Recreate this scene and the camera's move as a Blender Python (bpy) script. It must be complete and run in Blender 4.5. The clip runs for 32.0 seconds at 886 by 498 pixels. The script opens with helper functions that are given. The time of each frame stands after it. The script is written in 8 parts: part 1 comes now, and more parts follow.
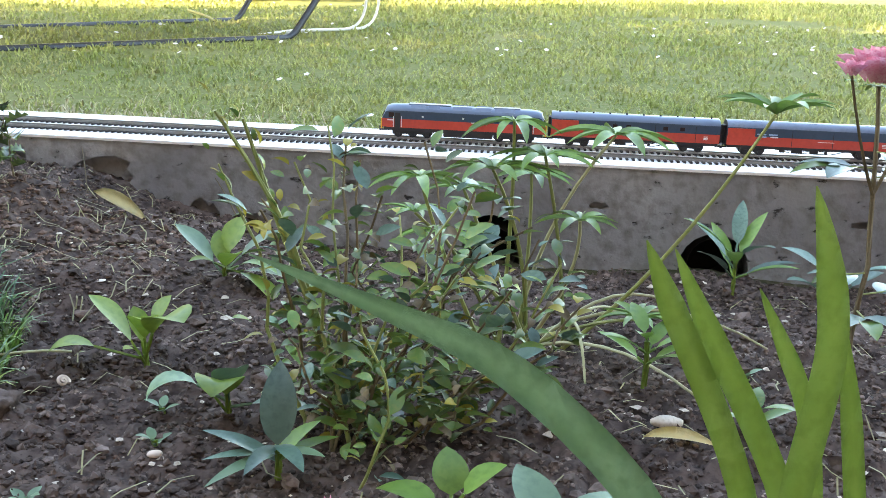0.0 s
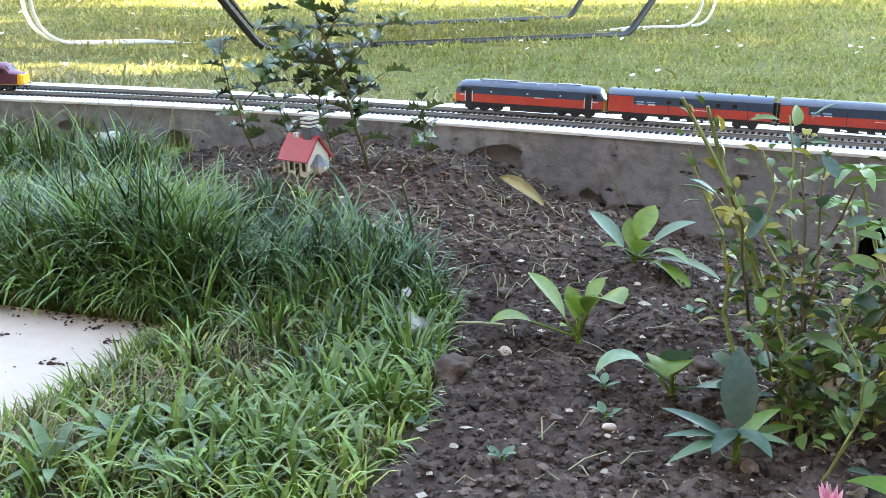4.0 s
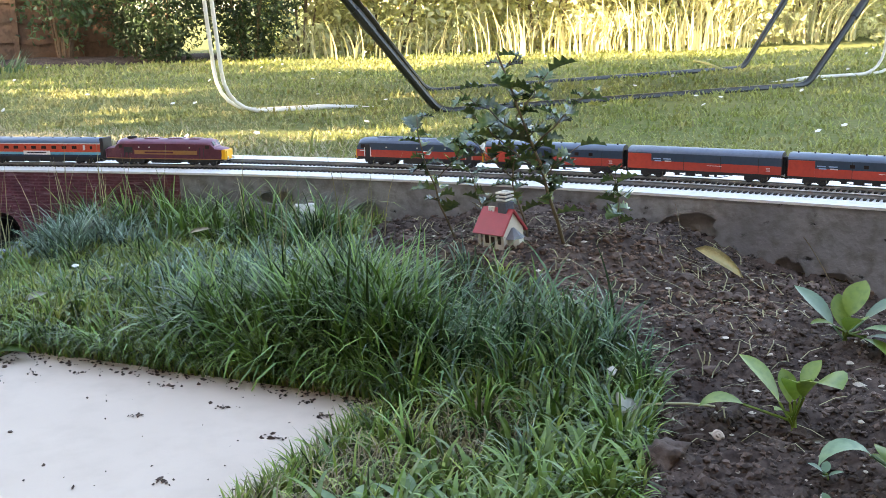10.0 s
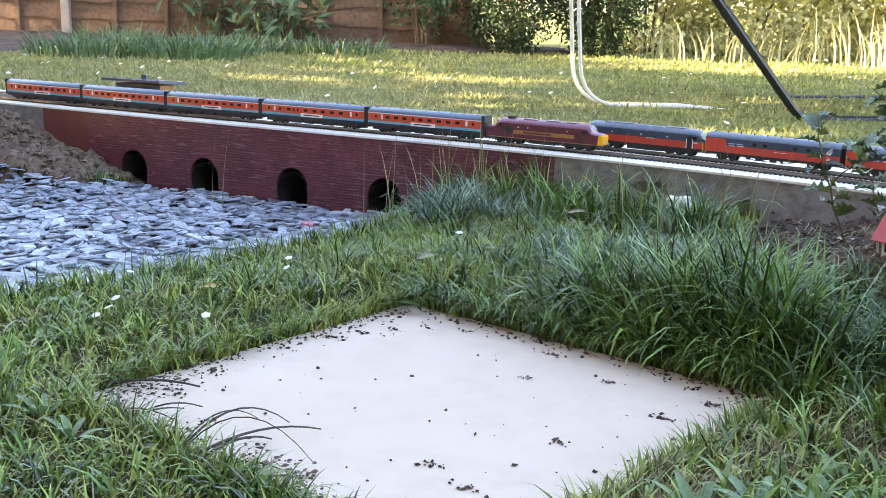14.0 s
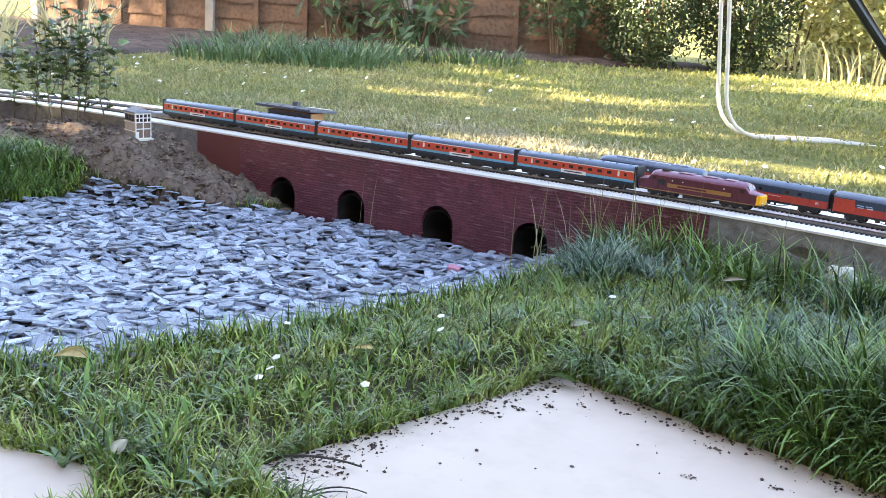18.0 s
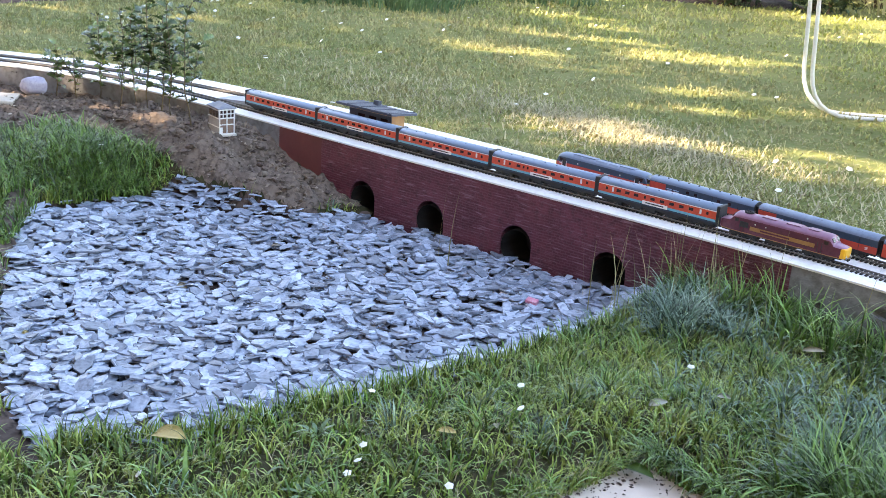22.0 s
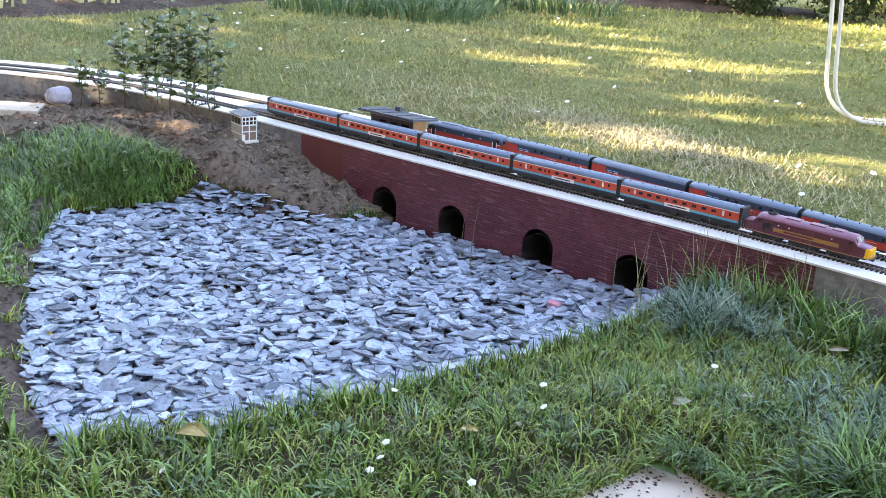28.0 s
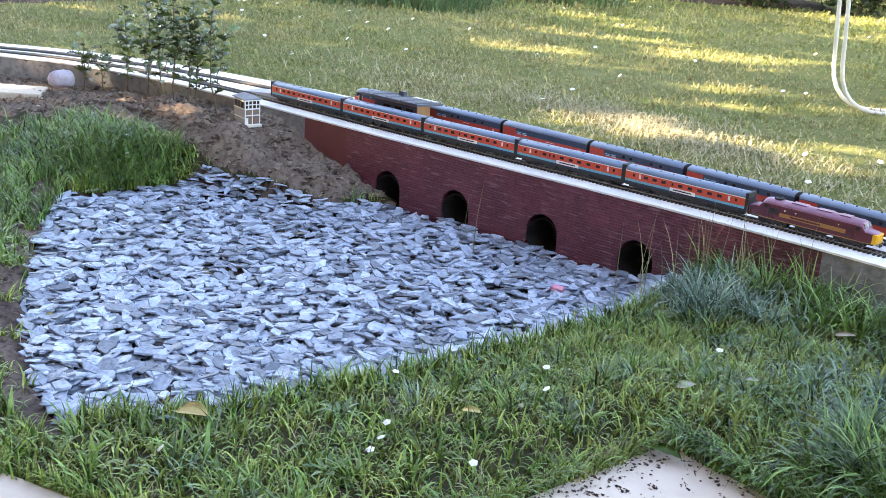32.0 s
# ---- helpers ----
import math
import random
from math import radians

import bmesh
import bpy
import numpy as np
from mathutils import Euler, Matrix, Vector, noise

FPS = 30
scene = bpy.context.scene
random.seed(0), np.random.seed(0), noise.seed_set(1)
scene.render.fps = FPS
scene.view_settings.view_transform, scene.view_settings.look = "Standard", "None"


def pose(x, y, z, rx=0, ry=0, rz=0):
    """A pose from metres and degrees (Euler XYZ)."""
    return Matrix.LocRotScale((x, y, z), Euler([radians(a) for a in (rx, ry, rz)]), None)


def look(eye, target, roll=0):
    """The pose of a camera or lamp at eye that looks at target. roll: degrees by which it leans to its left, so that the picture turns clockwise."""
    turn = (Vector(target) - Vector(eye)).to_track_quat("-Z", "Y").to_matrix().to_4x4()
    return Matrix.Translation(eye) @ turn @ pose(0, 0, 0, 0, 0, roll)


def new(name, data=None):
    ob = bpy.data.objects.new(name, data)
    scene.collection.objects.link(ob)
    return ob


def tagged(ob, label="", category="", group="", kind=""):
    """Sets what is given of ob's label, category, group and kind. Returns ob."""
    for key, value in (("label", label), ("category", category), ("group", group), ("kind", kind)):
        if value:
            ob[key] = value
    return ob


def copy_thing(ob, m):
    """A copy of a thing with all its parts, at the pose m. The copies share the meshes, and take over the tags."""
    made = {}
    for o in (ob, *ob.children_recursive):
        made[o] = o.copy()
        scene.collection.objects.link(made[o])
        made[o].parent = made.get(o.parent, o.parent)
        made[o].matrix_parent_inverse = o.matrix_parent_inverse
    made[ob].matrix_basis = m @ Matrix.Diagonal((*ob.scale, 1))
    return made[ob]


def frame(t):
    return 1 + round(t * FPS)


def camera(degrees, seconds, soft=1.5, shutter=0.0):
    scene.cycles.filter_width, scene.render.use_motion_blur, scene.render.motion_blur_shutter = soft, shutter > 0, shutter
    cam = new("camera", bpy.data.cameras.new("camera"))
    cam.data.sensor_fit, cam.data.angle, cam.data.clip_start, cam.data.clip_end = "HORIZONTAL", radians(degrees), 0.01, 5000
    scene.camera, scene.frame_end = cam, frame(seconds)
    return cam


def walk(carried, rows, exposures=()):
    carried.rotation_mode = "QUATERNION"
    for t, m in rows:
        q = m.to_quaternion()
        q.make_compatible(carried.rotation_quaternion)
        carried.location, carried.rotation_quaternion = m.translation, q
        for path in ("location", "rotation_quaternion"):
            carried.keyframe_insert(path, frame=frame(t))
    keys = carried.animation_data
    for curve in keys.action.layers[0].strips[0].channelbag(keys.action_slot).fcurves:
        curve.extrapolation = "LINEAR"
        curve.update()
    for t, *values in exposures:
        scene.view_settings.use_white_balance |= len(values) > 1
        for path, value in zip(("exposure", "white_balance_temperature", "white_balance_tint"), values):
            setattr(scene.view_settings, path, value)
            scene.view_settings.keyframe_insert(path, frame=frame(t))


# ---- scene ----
cam = camera(44.1, 32.0, 0.65)
METRES, EYE, TILT, LEAN, TURN = 0.89, 0.423, -14.6, -2.15, 0.0
ROWS = [
    (0.0, 0.0, 0.0, 0.0, 0.0, 0.0, -0.0),
    (0.5, -0.0152, -0.005, -0.0031, 1.82, -0.16, -0.48),
    (1.0, -0.0339, -0.0111, -0.0083, 4.02, 0.01, -1.08),
    (1.5, -0.0596, -0.0193, -0.0137, 6.46, -0.39, -0.45),
    (2.0, -0.0789, -0.0235, -0.0195, 8.76, -0.79, -1.73),
    (2.5, -0.0972, -0.0281, -0.0191, 10.6, -0.78, -1.97),
    (4.5, -0.1488, -0.05, -0.0135, 17.08, 0.04, -3.42),
    (5.0, -0.1592, -0.0594, -0.0041, 18.94, 1.21, -4.34),
    (5.5, -0.1734, -0.0678, -0.0109, 21.86, 0.79, -5.85),
    (6.0, -0.1842, -0.0736, -0.0165, 23.11, 0.4, -6.08),
    (6.5, -0.1957, -0.0821, -0.021, 24.69, 0.14, -6.47),
    (7.0, -0.1959, -0.0773, -0.0124, 25.0, -0.04, -4.52),
    (7.5, -0.1876, -0.07, -0.0085, 24.58, 0.76, -5.44),
    (8.0, -0.1904, -0.0723, -0.0074, 24.5, 0.86, -5.19),
    (8.5, -0.1833, -0.0745, -0.0075, 24.33, 0.77, -4.93),
    (9.0, -0.1817, -0.0745, -0.0036, 23.84, 1.0, -4.42),
    (9.5, -0.1878, -0.0821, -0.0021, 24.43, 1.38, -4.67),
    (10.0, -0.1814, -0.0773, 0.0148, 24.0, 1.73, -2.76),
    (10.5, -0.18, -0.0817, 0.0183, 24.14, 2.43, -3.29),
    (11.0, -0.1859, -0.0839, 0.0083, 25.38, 2.22, -4.65),
    (11.5, -0.1919, -0.0814, 0.0075, 25.89, 1.92, -4.65),
    (12.0, -0.2071, -0.0908, -0.0013, 28.28, 1.88, -6.2),
    (12.5, -0.2301, -0.1002, -0.0086, 31.48, 1.2, -7.84),
    (13.0, -0.2535, -0.1236, -0.0107, 35.58, 1.05, -7.97),
    (13.5, -0.2606, -0.1376, -0.0138, 38.18, 1.08, -8.62),
    (14.0, -0.2674, -0.1446, -0.0232, 40.16, 0.04, -9.34),
    (14.5, -0.2691, -0.1469, -0.0217, 40.66, 0.1, -8.38),
    (16.5, -0.2671, -0.1581, -0.0209, 41.49, 1.2, -9.05),
    (17.0, -0.283, -0.1628, -0.011, 42.99, -0.48, -9.13),
    (17.5, -0.3148, -0.1753, 0.0342, 45.73, -1.09, -13.06),
    (18.0, -0.3399, -0.1918, 0.075, 46.4, -1.31, -12.28),
    (18.5, -0.3525, -0.2011, 0.1078, 47.87, -0.78, -14.11),
    (19.0, -0.3661, -0.2045, 0.1427, 48.4, -3.09, -13.53),
    (19.5, -0.3823, -0.198, 0.1962, 47.38, -4.44, -12.37),
    (20.0, -0.3928, -0.2092, 0.2487, 46.61, -4.21, -10.93),
    (20.5, -0.3939, -0.2376, 0.3021, 47.9, -4.5, -12.87),
    (21.0, -0.3927, -0.2535, 0.3341, 48.2, -3.74, -14.14),
    (21.5, -0.3892, -0.2577, 0.3505, 49.08, -6.17, -14.24),
    (22.0, -0.3985, -0.2722, 0.3599, 50.03, -7.42, -13.68),
    (22.5, -0.3965, -0.2722, 0.3567, 50.27, -7.59, -13.68),
    (23.0, -0.3995, -0.2767, 0.3581, 50.67, -8.02, -14.06),
    (23.5, -0.3938, -0.2748, 0.3559, 50.79, -7.65, -14.36),
    (24.0, -0.4024, -0.2729, 0.3511, 50.6, -7.86, -14.67),
    (24.5, -0.3926, -0.2782, 0.3523, 50.38, -7.37, -14.69),
    (25.0, -0.3988, -0.2752, 0.3432, 50.71, -7.84, -14.36),
    (25.5, -0.4, -0.2729, 0.3383, 51.32, -7.96, -13.99),
    (27.5, -0.3926, -0.2699, 0.3338, 51.19, -7.35, -13.5),
    (28.0, -0.391, -0.2705, 0.3339, 51.16, -6.91, -13.32),
    (28.5, -0.3899, -0.271, 0.3325, 51.28, -6.57, -13.45),
    (29.0, -0.3956, -0.2798, 0.3247, 52.4, -6.43, -13.5),
    (29.5, -0.3935, -0.2764, 0.3229, 52.42, -6.67, -13.54),
    (30.0, -0.3946, -0.2697, 0.3187, 52.32, -7.02, -13.19),
    (30.5, -0.394, -0.2655, 0.3152, 52.52, -7.32, -13.08),
    (31.0, -0.398, -0.265, 0.3108, 51.7, -7.0, -13.6),
    (31.5, -0.3989, -0.2596, 0.3098, 51.81, -7.28, -13.48),
    (32.0, -0.3984, -0.2552, 0.3105, 51.42, -7.31, -13.71),
]
walk(cam, [(t, pose(0, 0, EYE, TILT, LEAN, TURN) @ pose(METRES * x, METRES * y, METRES * z, 90 + pitch, roll, yaw)) for t, x, y, z, yaw, pitch, roll in ROWS], [(0, 3.4, 8100, 11), (2.2, 3.58, 8100, 11), (4.5, 3.36, 8000, 11), (6.2, 3.02, 8000, 12), (11, 2.98, 8000, 14), (13, 3.15, 7850, 16), (20, 3.2, 7650, 17), (32, 3.2, 7650, 17)])

# ---------------------------------------------------------------- light
SUN_EL, SUN_AZ = 24.0, 51.0      # degrees up; the rays travel towards this turn from +x
sun_dir = Vector((math.cos(radians(SUN_AZ)) * math.cos(radians(SUN_EL)), math.sin(radians(SUN_AZ)) * math.cos(radians(SUN_EL)), -math.sin(radians(SUN_EL))))
world = bpy.data.worlds.new("sky")
scene.world = world
world.use_nodes = True
sky = world.node_tree.nodes.new("ShaderNodeTexSky")
sky.sky_type, sky.sun_disc = "NISHITA", False
sky.sun_elevation, sky.sun_rotation = radians(SUN_EL), radians(90 - (SUN_AZ + 180))
back = world.node_tree.nodes["Background"]
back.inputs[1].default_value = 0.15
world.node_tree.links.new(sky.outputs[0], back.inputs[0])
sun = new("sun", bpy.data.lights.new("sun", "SUN"))
sun.data.energy, sun.data.angle, sun.data.color = 5.0, radians(0.6), (1.0, 0.88, 0.68)
sun.matrix_world = look((0, 0, 6), Vector((0, 0, 6)) + sun_dir)

# ---------------------------------------------------------------- materials
def mat(name, c1, c2=None, size=20.0, rough=0.6, bump=0.0, metal=0.0, c3=None, fine=6.0, spec=0.5, rnd=0.0, trans=0.0, island=False, bump_size=None):
    """A surface whose colour wanders between c1 and c2 at one scale and towards c3 at a finer one; rnd: spread from object to object."""
    m = bpy.data.materials.new(name)
    m.use_nodes = True
    nt, N = m.node_tree, m.node_tree.nodes
    L, b = nt.links.new, N["Principled BSDF"]
    b.inputs["Roughness"].default_value, b.inputs["Metallic"].default_value = rough, metal
    b.inputs["Specular IOR Level"].default_value = spec
    c2 = c2 or tuple(v * 0.82 for v in c1)
    tc = N.new("ShaderNodeTexCoord")
    n1, n2 = N.new("ShaderNodeTexNoise"), N.new("ShaderNodeTexNoise")
    for n, sc in ((n1, size), (n2, size * fine)):
        n.inputs["Scale"].default_value, n.inputs["Detail"].default_value = sc, 5.0
        L(tc.outputs["Object"], n.inputs["Vector"])
    ramp = N.new("ShaderNodeValToRGB")
    ramp.color_ramp.elements[0].position, ramp.color_ramp.elements[1].position = 0.32, 0.68
    ramp.color_ramp.elements[0].color, ramp.color_ramp.elements[1].color = (*c1, 1), (*c2, 1)
    L(n1.outputs["Fac"], ramp.inputs[0])
    mix = N.new("ShaderNodeMix")
    mix.data_type = "RGBA"
    r2 = N.new("ShaderNodeValToRGB")
    r2.color_ramp.elements[0].position, r2.color_ramp.elements[1].position = 0.45, 0.75
    L(n2.outputs["Fac"], r2.inputs[0])
    L(r2.outputs[0], mix.inputs[0])
    L(ramp.outputs[0], mix.inputs[6])
    mix.inputs[7].default_value = (*(c3 or tuple(v * 0.88 for v in c1)), 1)
    out = mix.outputs[2]
    if rnd or island:
        hsv = N.new("ShaderNodeHueSaturation")
        if island:
            src = N.new("ShaderNodeNewGeometry").outputs["Random Per Island"]
        else:
            src = N.new("ShaderNodeObjectInfo").outputs["Random"]
        mr = N.new("ShaderNodeMapRange")
        mr.inputs[3].default_value, mr.inputs[4].default_value = 1 - rnd, 1 + rnd
        L(src, mr.inputs[0])
        L(mr.outputs[0], hsv.inputs["Value"])
        L(out, hsv.inputs["Color"])
        out = hsv.outputs[0]
    L(out, b.inputs["Base Color"])
    if bump:
        bp = N.new("ShaderNodeBump")
        bp.inputs["Strength"].default_value, bp.inputs["Distance"].default_value = bump, 0.3 / (bump_size or size * fine)
        n3 = n2
        if bump_size:
            n3 = N.new("ShaderNodeTexNoise")
            n3.inputs["Scale"].default_value, n3.inputs["Detail"].default_value = bump_size, 6.0
            L(tc.outputs["Object"], n3.inputs["Vector"])
        L(n3.outputs["Fac"], bp.inputs["Height"])
        L(bp.outputs[0], b.inputs["Normal"])
    if trans:
        tr = N.new("ShaderNodeBsdfTranslucent")
        ms = N.new("ShaderNodeMixShader")
        ms.inputs[0].default_value = trans
        L(out, tr.inputs["Color"])
        L(b.outputs[0], ms.inputs[1])
        L(tr.outputs[0], ms.inputs[2])
        L(ms.outputs[0], N["Material Output"].inputs[0])
    return m


M_SOIL = mat("soil", (0.058, 0.042, 0.036), (0.15, 0.108, 0.089), 9, 0.95, 1.0, c3=(0.022, 0.015, 0.013), fine=9, spec=0.15)
M_SOILB = mat("dry_soil", (0.125, 0.093, 0.072), (0.22, 0.168, 0.132), 9, 0.95, 1.0, c3=(0.07, 0.05, 0.038), fine=9, spec=0.15)
M_CLOD = mat("soil_clod", (0.075, 0.055, 0.046), (0.20, 0.150, 0.126), 14, 0.95, 1.0, c3=(0.038, 0.027, 0.022), rnd=0.42, spec=0.15, island=True, bump_size=260)
M_MOUND = mat("mound_crumb", (0.12, 0.078, 0.058), (0.24, 0.165, 0.128), 14, 0.95, 1.0, c3=(0.07, 0.045, 0.034), rnd=0.4, spec=0.15, island=True, bump_size=260)
M_TURF = mat("turf_base", (0.026, 0.03, 0.012), (0.05, 0.046, 0.02), 14, 0.95, 0.8, c3=(0.065, 0.05, 0.026), spec=0.15)
M_LAWN = mat("lawn_base", (0.105, 0.13, 0.036), (0.16, 0.165, 0.057), 1.3, 0.95, 1.0, c3=(0.18, 0.17, 0.07), fine=24, spec=0.15)
M_CONC = mat("concrete", (0.185, 0.182, 0.186), (0.32, 0.314, 0.31), 6, 0.9, 0.9, c3=(0.14, 0.127, 0.118), fine=9, bump_size=130)
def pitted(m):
    """Small ragged bumped-in pits over a surface, their shade put into the colour."""
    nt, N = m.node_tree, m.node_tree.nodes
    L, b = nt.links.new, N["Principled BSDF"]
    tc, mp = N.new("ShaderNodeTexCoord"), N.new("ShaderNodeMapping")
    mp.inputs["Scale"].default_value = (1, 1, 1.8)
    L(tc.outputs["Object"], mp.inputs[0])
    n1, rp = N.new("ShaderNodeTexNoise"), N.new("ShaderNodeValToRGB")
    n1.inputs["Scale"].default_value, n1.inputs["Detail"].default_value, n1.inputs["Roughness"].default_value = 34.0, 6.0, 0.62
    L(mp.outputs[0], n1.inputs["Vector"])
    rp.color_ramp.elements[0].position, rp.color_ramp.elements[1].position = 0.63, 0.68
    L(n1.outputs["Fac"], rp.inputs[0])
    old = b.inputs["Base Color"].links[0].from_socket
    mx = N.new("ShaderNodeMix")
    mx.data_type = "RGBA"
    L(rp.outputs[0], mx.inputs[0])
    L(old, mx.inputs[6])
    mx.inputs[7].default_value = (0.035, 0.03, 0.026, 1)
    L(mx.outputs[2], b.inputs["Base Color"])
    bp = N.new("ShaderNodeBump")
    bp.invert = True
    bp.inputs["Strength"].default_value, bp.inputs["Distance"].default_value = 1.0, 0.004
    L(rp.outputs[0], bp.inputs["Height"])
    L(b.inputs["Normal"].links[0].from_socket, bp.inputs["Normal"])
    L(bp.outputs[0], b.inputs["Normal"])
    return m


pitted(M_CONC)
M_WHITE = mat("white_masonry_paint", (0.80, 0.79, 0.77), (0.74, 0.73, 0.70), 14, 0.7, 0.3, c3=(0.66, 0.64, 0.6))
M_RED = mat("brick_red_paint", (0.17, 0.045, 0.042), (0.13, 0.034, 0.034), 16, 0.6, 0.3)
# near-black for the inside of wall openings: hole shade put into the colour
M_HOLESHADE = mat("drain_hole_shade", (0.012, 0.010, 0.009), (0.02, 0.016, 0.014), 30, 0.95, 0.3)
M_SLATE = mat("slate", (0.20, 0.242, 0.31), (0.36, 0.41, 0.495), 22, 0.45, 0.3, c3=(0.12, 0.148, 0.195), rnd=0.55, island=True)
M_SLATEO = mat("slate_piece", (0.20, 0.242, 0.31), (0.36, 0.41, 0.495), 22, 0.45, 0.3, c3=(0.12, 0.148, 0.195), rnd=0.55)
M_SLAB = mat("paving_slab", (0.60, 0.487, 0.395), (0.665, 0.55, 0.455), 3.5, 0.85, 0.25, c3=(0.585, 0.475, 0.385), fine=8, bump_size=500)
M_SLEEPER = mat("sleeper_plastic", (0.028, 0.024, 0.022), (0.05, 0.044, 0.04), 40, 0.8, 0.2)
M_RAIL = mat("nickel_rail", (0.32, 0.30, 0.28), (0.22, 0.19, 0.16), 30, 0.35, 0.0, metal=0.9)
M_BLADE = mat("grass_blade", (0.038, 0.105, 0.016), (0.15, 0.25, 0.055), 13, 0.3, 0.0, c3=(0.12, 0.20, 0.042), spec=0.4, rnd=0.8, island=True, trans=0.08)
M_BLADE2 = mat("grass_blade_blue", (0.09, 0.165, 0.105), (0.25, 0.335, 0.24), 13, 0.27, 0.0, c3=(0.10, 0.175, 0.115), rnd=0.7, island=True, trans=0.08)
M_BLADE5 = mat("grass_blade_deep", (0.04, 0.10, 0.04), (0.13, 0.22, 0.10), 13, 0.27, 0.0, c3=(0.09, 0.165, 0.075), spec=0.45, rnd=0.75, island=True, trans=0.08)
M_BLADE3 = mat("lawn_blade", (0.24, 0.26, 0.095), (0.38, 0.35, 0.17), 1.3, 0.5, 0.0, c3=(0.36, 0.315, 0.165), fine=5, spec=0.2, rnd=0.25, island=True, trans=0.3)
M_BLADE4 = mat("lush_lawn_blade", (0.225, 0.27, 0.075), (0.335, 0.35, 0.125), 1.3, 0.55, 0.0, c3=(0.34, 0.315, 0.13), fine=5, spec=0.2, rnd=0.25, island=True, trans=0.3)
M_TURFB = mat("turf_blade", (0.105, 0.21, 0.03), (0.31, 0.37, 0.085), 13, 0.36, 0.0, c3=(0.25, 0.25, 0.08), spec=0.35, rnd=0.65, island=True, trans=0.15)
M_THATCH = mat("dry_thatch", (0.27, 0.22, 0.12), (0.36, 0.30, 0.18), 20, 0.7, 0.0, rnd=0.4, island=True)
M_BRICK = mat("house_brick", (0.3, 0.17, 0.12), (0.36, 0.22, 0.16), 3, 0.9, 0.3)


# ---------------------------------------------------------------- helpers for meshes
def part(name, bm, material, parent=None, label="", smooth=False):
    """Links a bmesh as one mesh object, under a thing or a part."""
    me = bpy.data.meshes.new(name)
    bm.normal_update()
    bm.to_mesh(me)
    bm.free()
    return link_mesh(name, me, material, parent, label, smooth)


def link_mesh(name, me, material, parent=None, label="", smooth=False):
    if material is not None and not me.materials:
        me.materials.append(material)
    if smooth:
        me.polygons.foreach_set("use_smooth", [True] * len(me.polygons))
    ob = new(name, me)
    if parent is not None:
        ob.parent = parent
    if label:
        ob["label"] = label
    return ob


def raw(name, verts, faces, material, parent=None, label="", smooth=False):
    me = bpy.data.meshes.new(name)
    me.from_pydata(verts, [], faces)
    me.update()
    return link_mesh(name, me, material, parent, label, smooth)


def empty(name, m=None):
    ob = new(name)
    ob.empty_display_size = 0.05
    if m is not None:
        ob.matrix_basis = m
    return ob


def box(bm, x0, x1, y0, y1, z0, z1, bev=0.0, m=None):
    r = bmesh.ops.create_cube(bm, size=1.0)
    vs = r["verts"]
    bmesh.ops.scale(bm, vec=(x1 - x0, y1 - y0, z1 - z0), verts=vs)
    bmesh.ops.translate(bm, vec=((x0 + x1) / 2, (y0 + y1) / 2, (z0 + z1) / 2), verts=vs)
    if bev:
        es = list({e for v in vs for e in v.link_edges})
        r = bmesh.ops.bevel(bm, geom=es, offset=bev, segments=2, affect="EDGES", profile=0.6)
        vs = list({v for f in r["faces"] for v in f.verts} | {v for v in vs if v.is_valid})
    if m is not None:
        bmesh.ops.transform(bm, matrix=m, verts=vs)
    return vs


def cyl(bm, a, b, r, r2=None, n=10):
    a, b = Vector(a), Vector(b)
    q = (b - a).to_track_quat("Z", "Y").to_matrix().to_4x4()
    r_ = bmesh.ops.create_cone(bm, cap_ends=True, segments=n, radius1=r, radius2=r if r2 is None else r2, depth=(b - a).length)
    bmesh.ops.transform(bm, matrix=Matrix.Translation((a + b) / 2) @ q, verts=r_["verts"])
    return r_["verts"]


def tube(bm, pts, r, n=8, r_end=None):
    """A bent round bar through pts."""
    pts = [Vector(p) for p in pts]
    rings = []
    for i, p in enumerate(pts):
        d = (pts[min(i + 1, len(pts) - 1)] - pts[max(i - 1, 0)]).normalized()
        q = d.to_track_quat("Z", "Y")
        rr = r if r_end is None else r + (r_end - r) * i / (len(pts) - 1)
        rings.append([bm.verts.new(p + q @ Vector((rr * math.cos(2 * math.pi * k / n), rr * math.sin(2 * math.pi * k / n), 0))) for k in range(n)])
    for a, b in zip(rings, rings[1:]):
        for k in range(n):
            bm.faces.new((a[k], a[(k + 1) % n], b[(k + 1) % n], b[k]))
    bm.faces.new(rings[0][::-1])
    bm.faces.new(rings[-1])


def bend(pts, n=6, r=0.1):
    """Rounds the corners of a polyline."""
    pts = [Vector(p) for p in pts]
    out = [pts[0]]
    for a, b, c in zip(pts, pts[1:], pts[2:]):
        u, v = (a - b), (c - b)
        d = min(r, u.length * 0.45, v.length * 0.45)
        p, q = b + u.normalized() * d, b + v.normalized() * d
        for k in range(n + 1):
            t = k / n
            out.append(p * (1 - t) ** 2 + b * 2 * t * (1 - t) + q * t * t)
    return out + [pts[-1]]


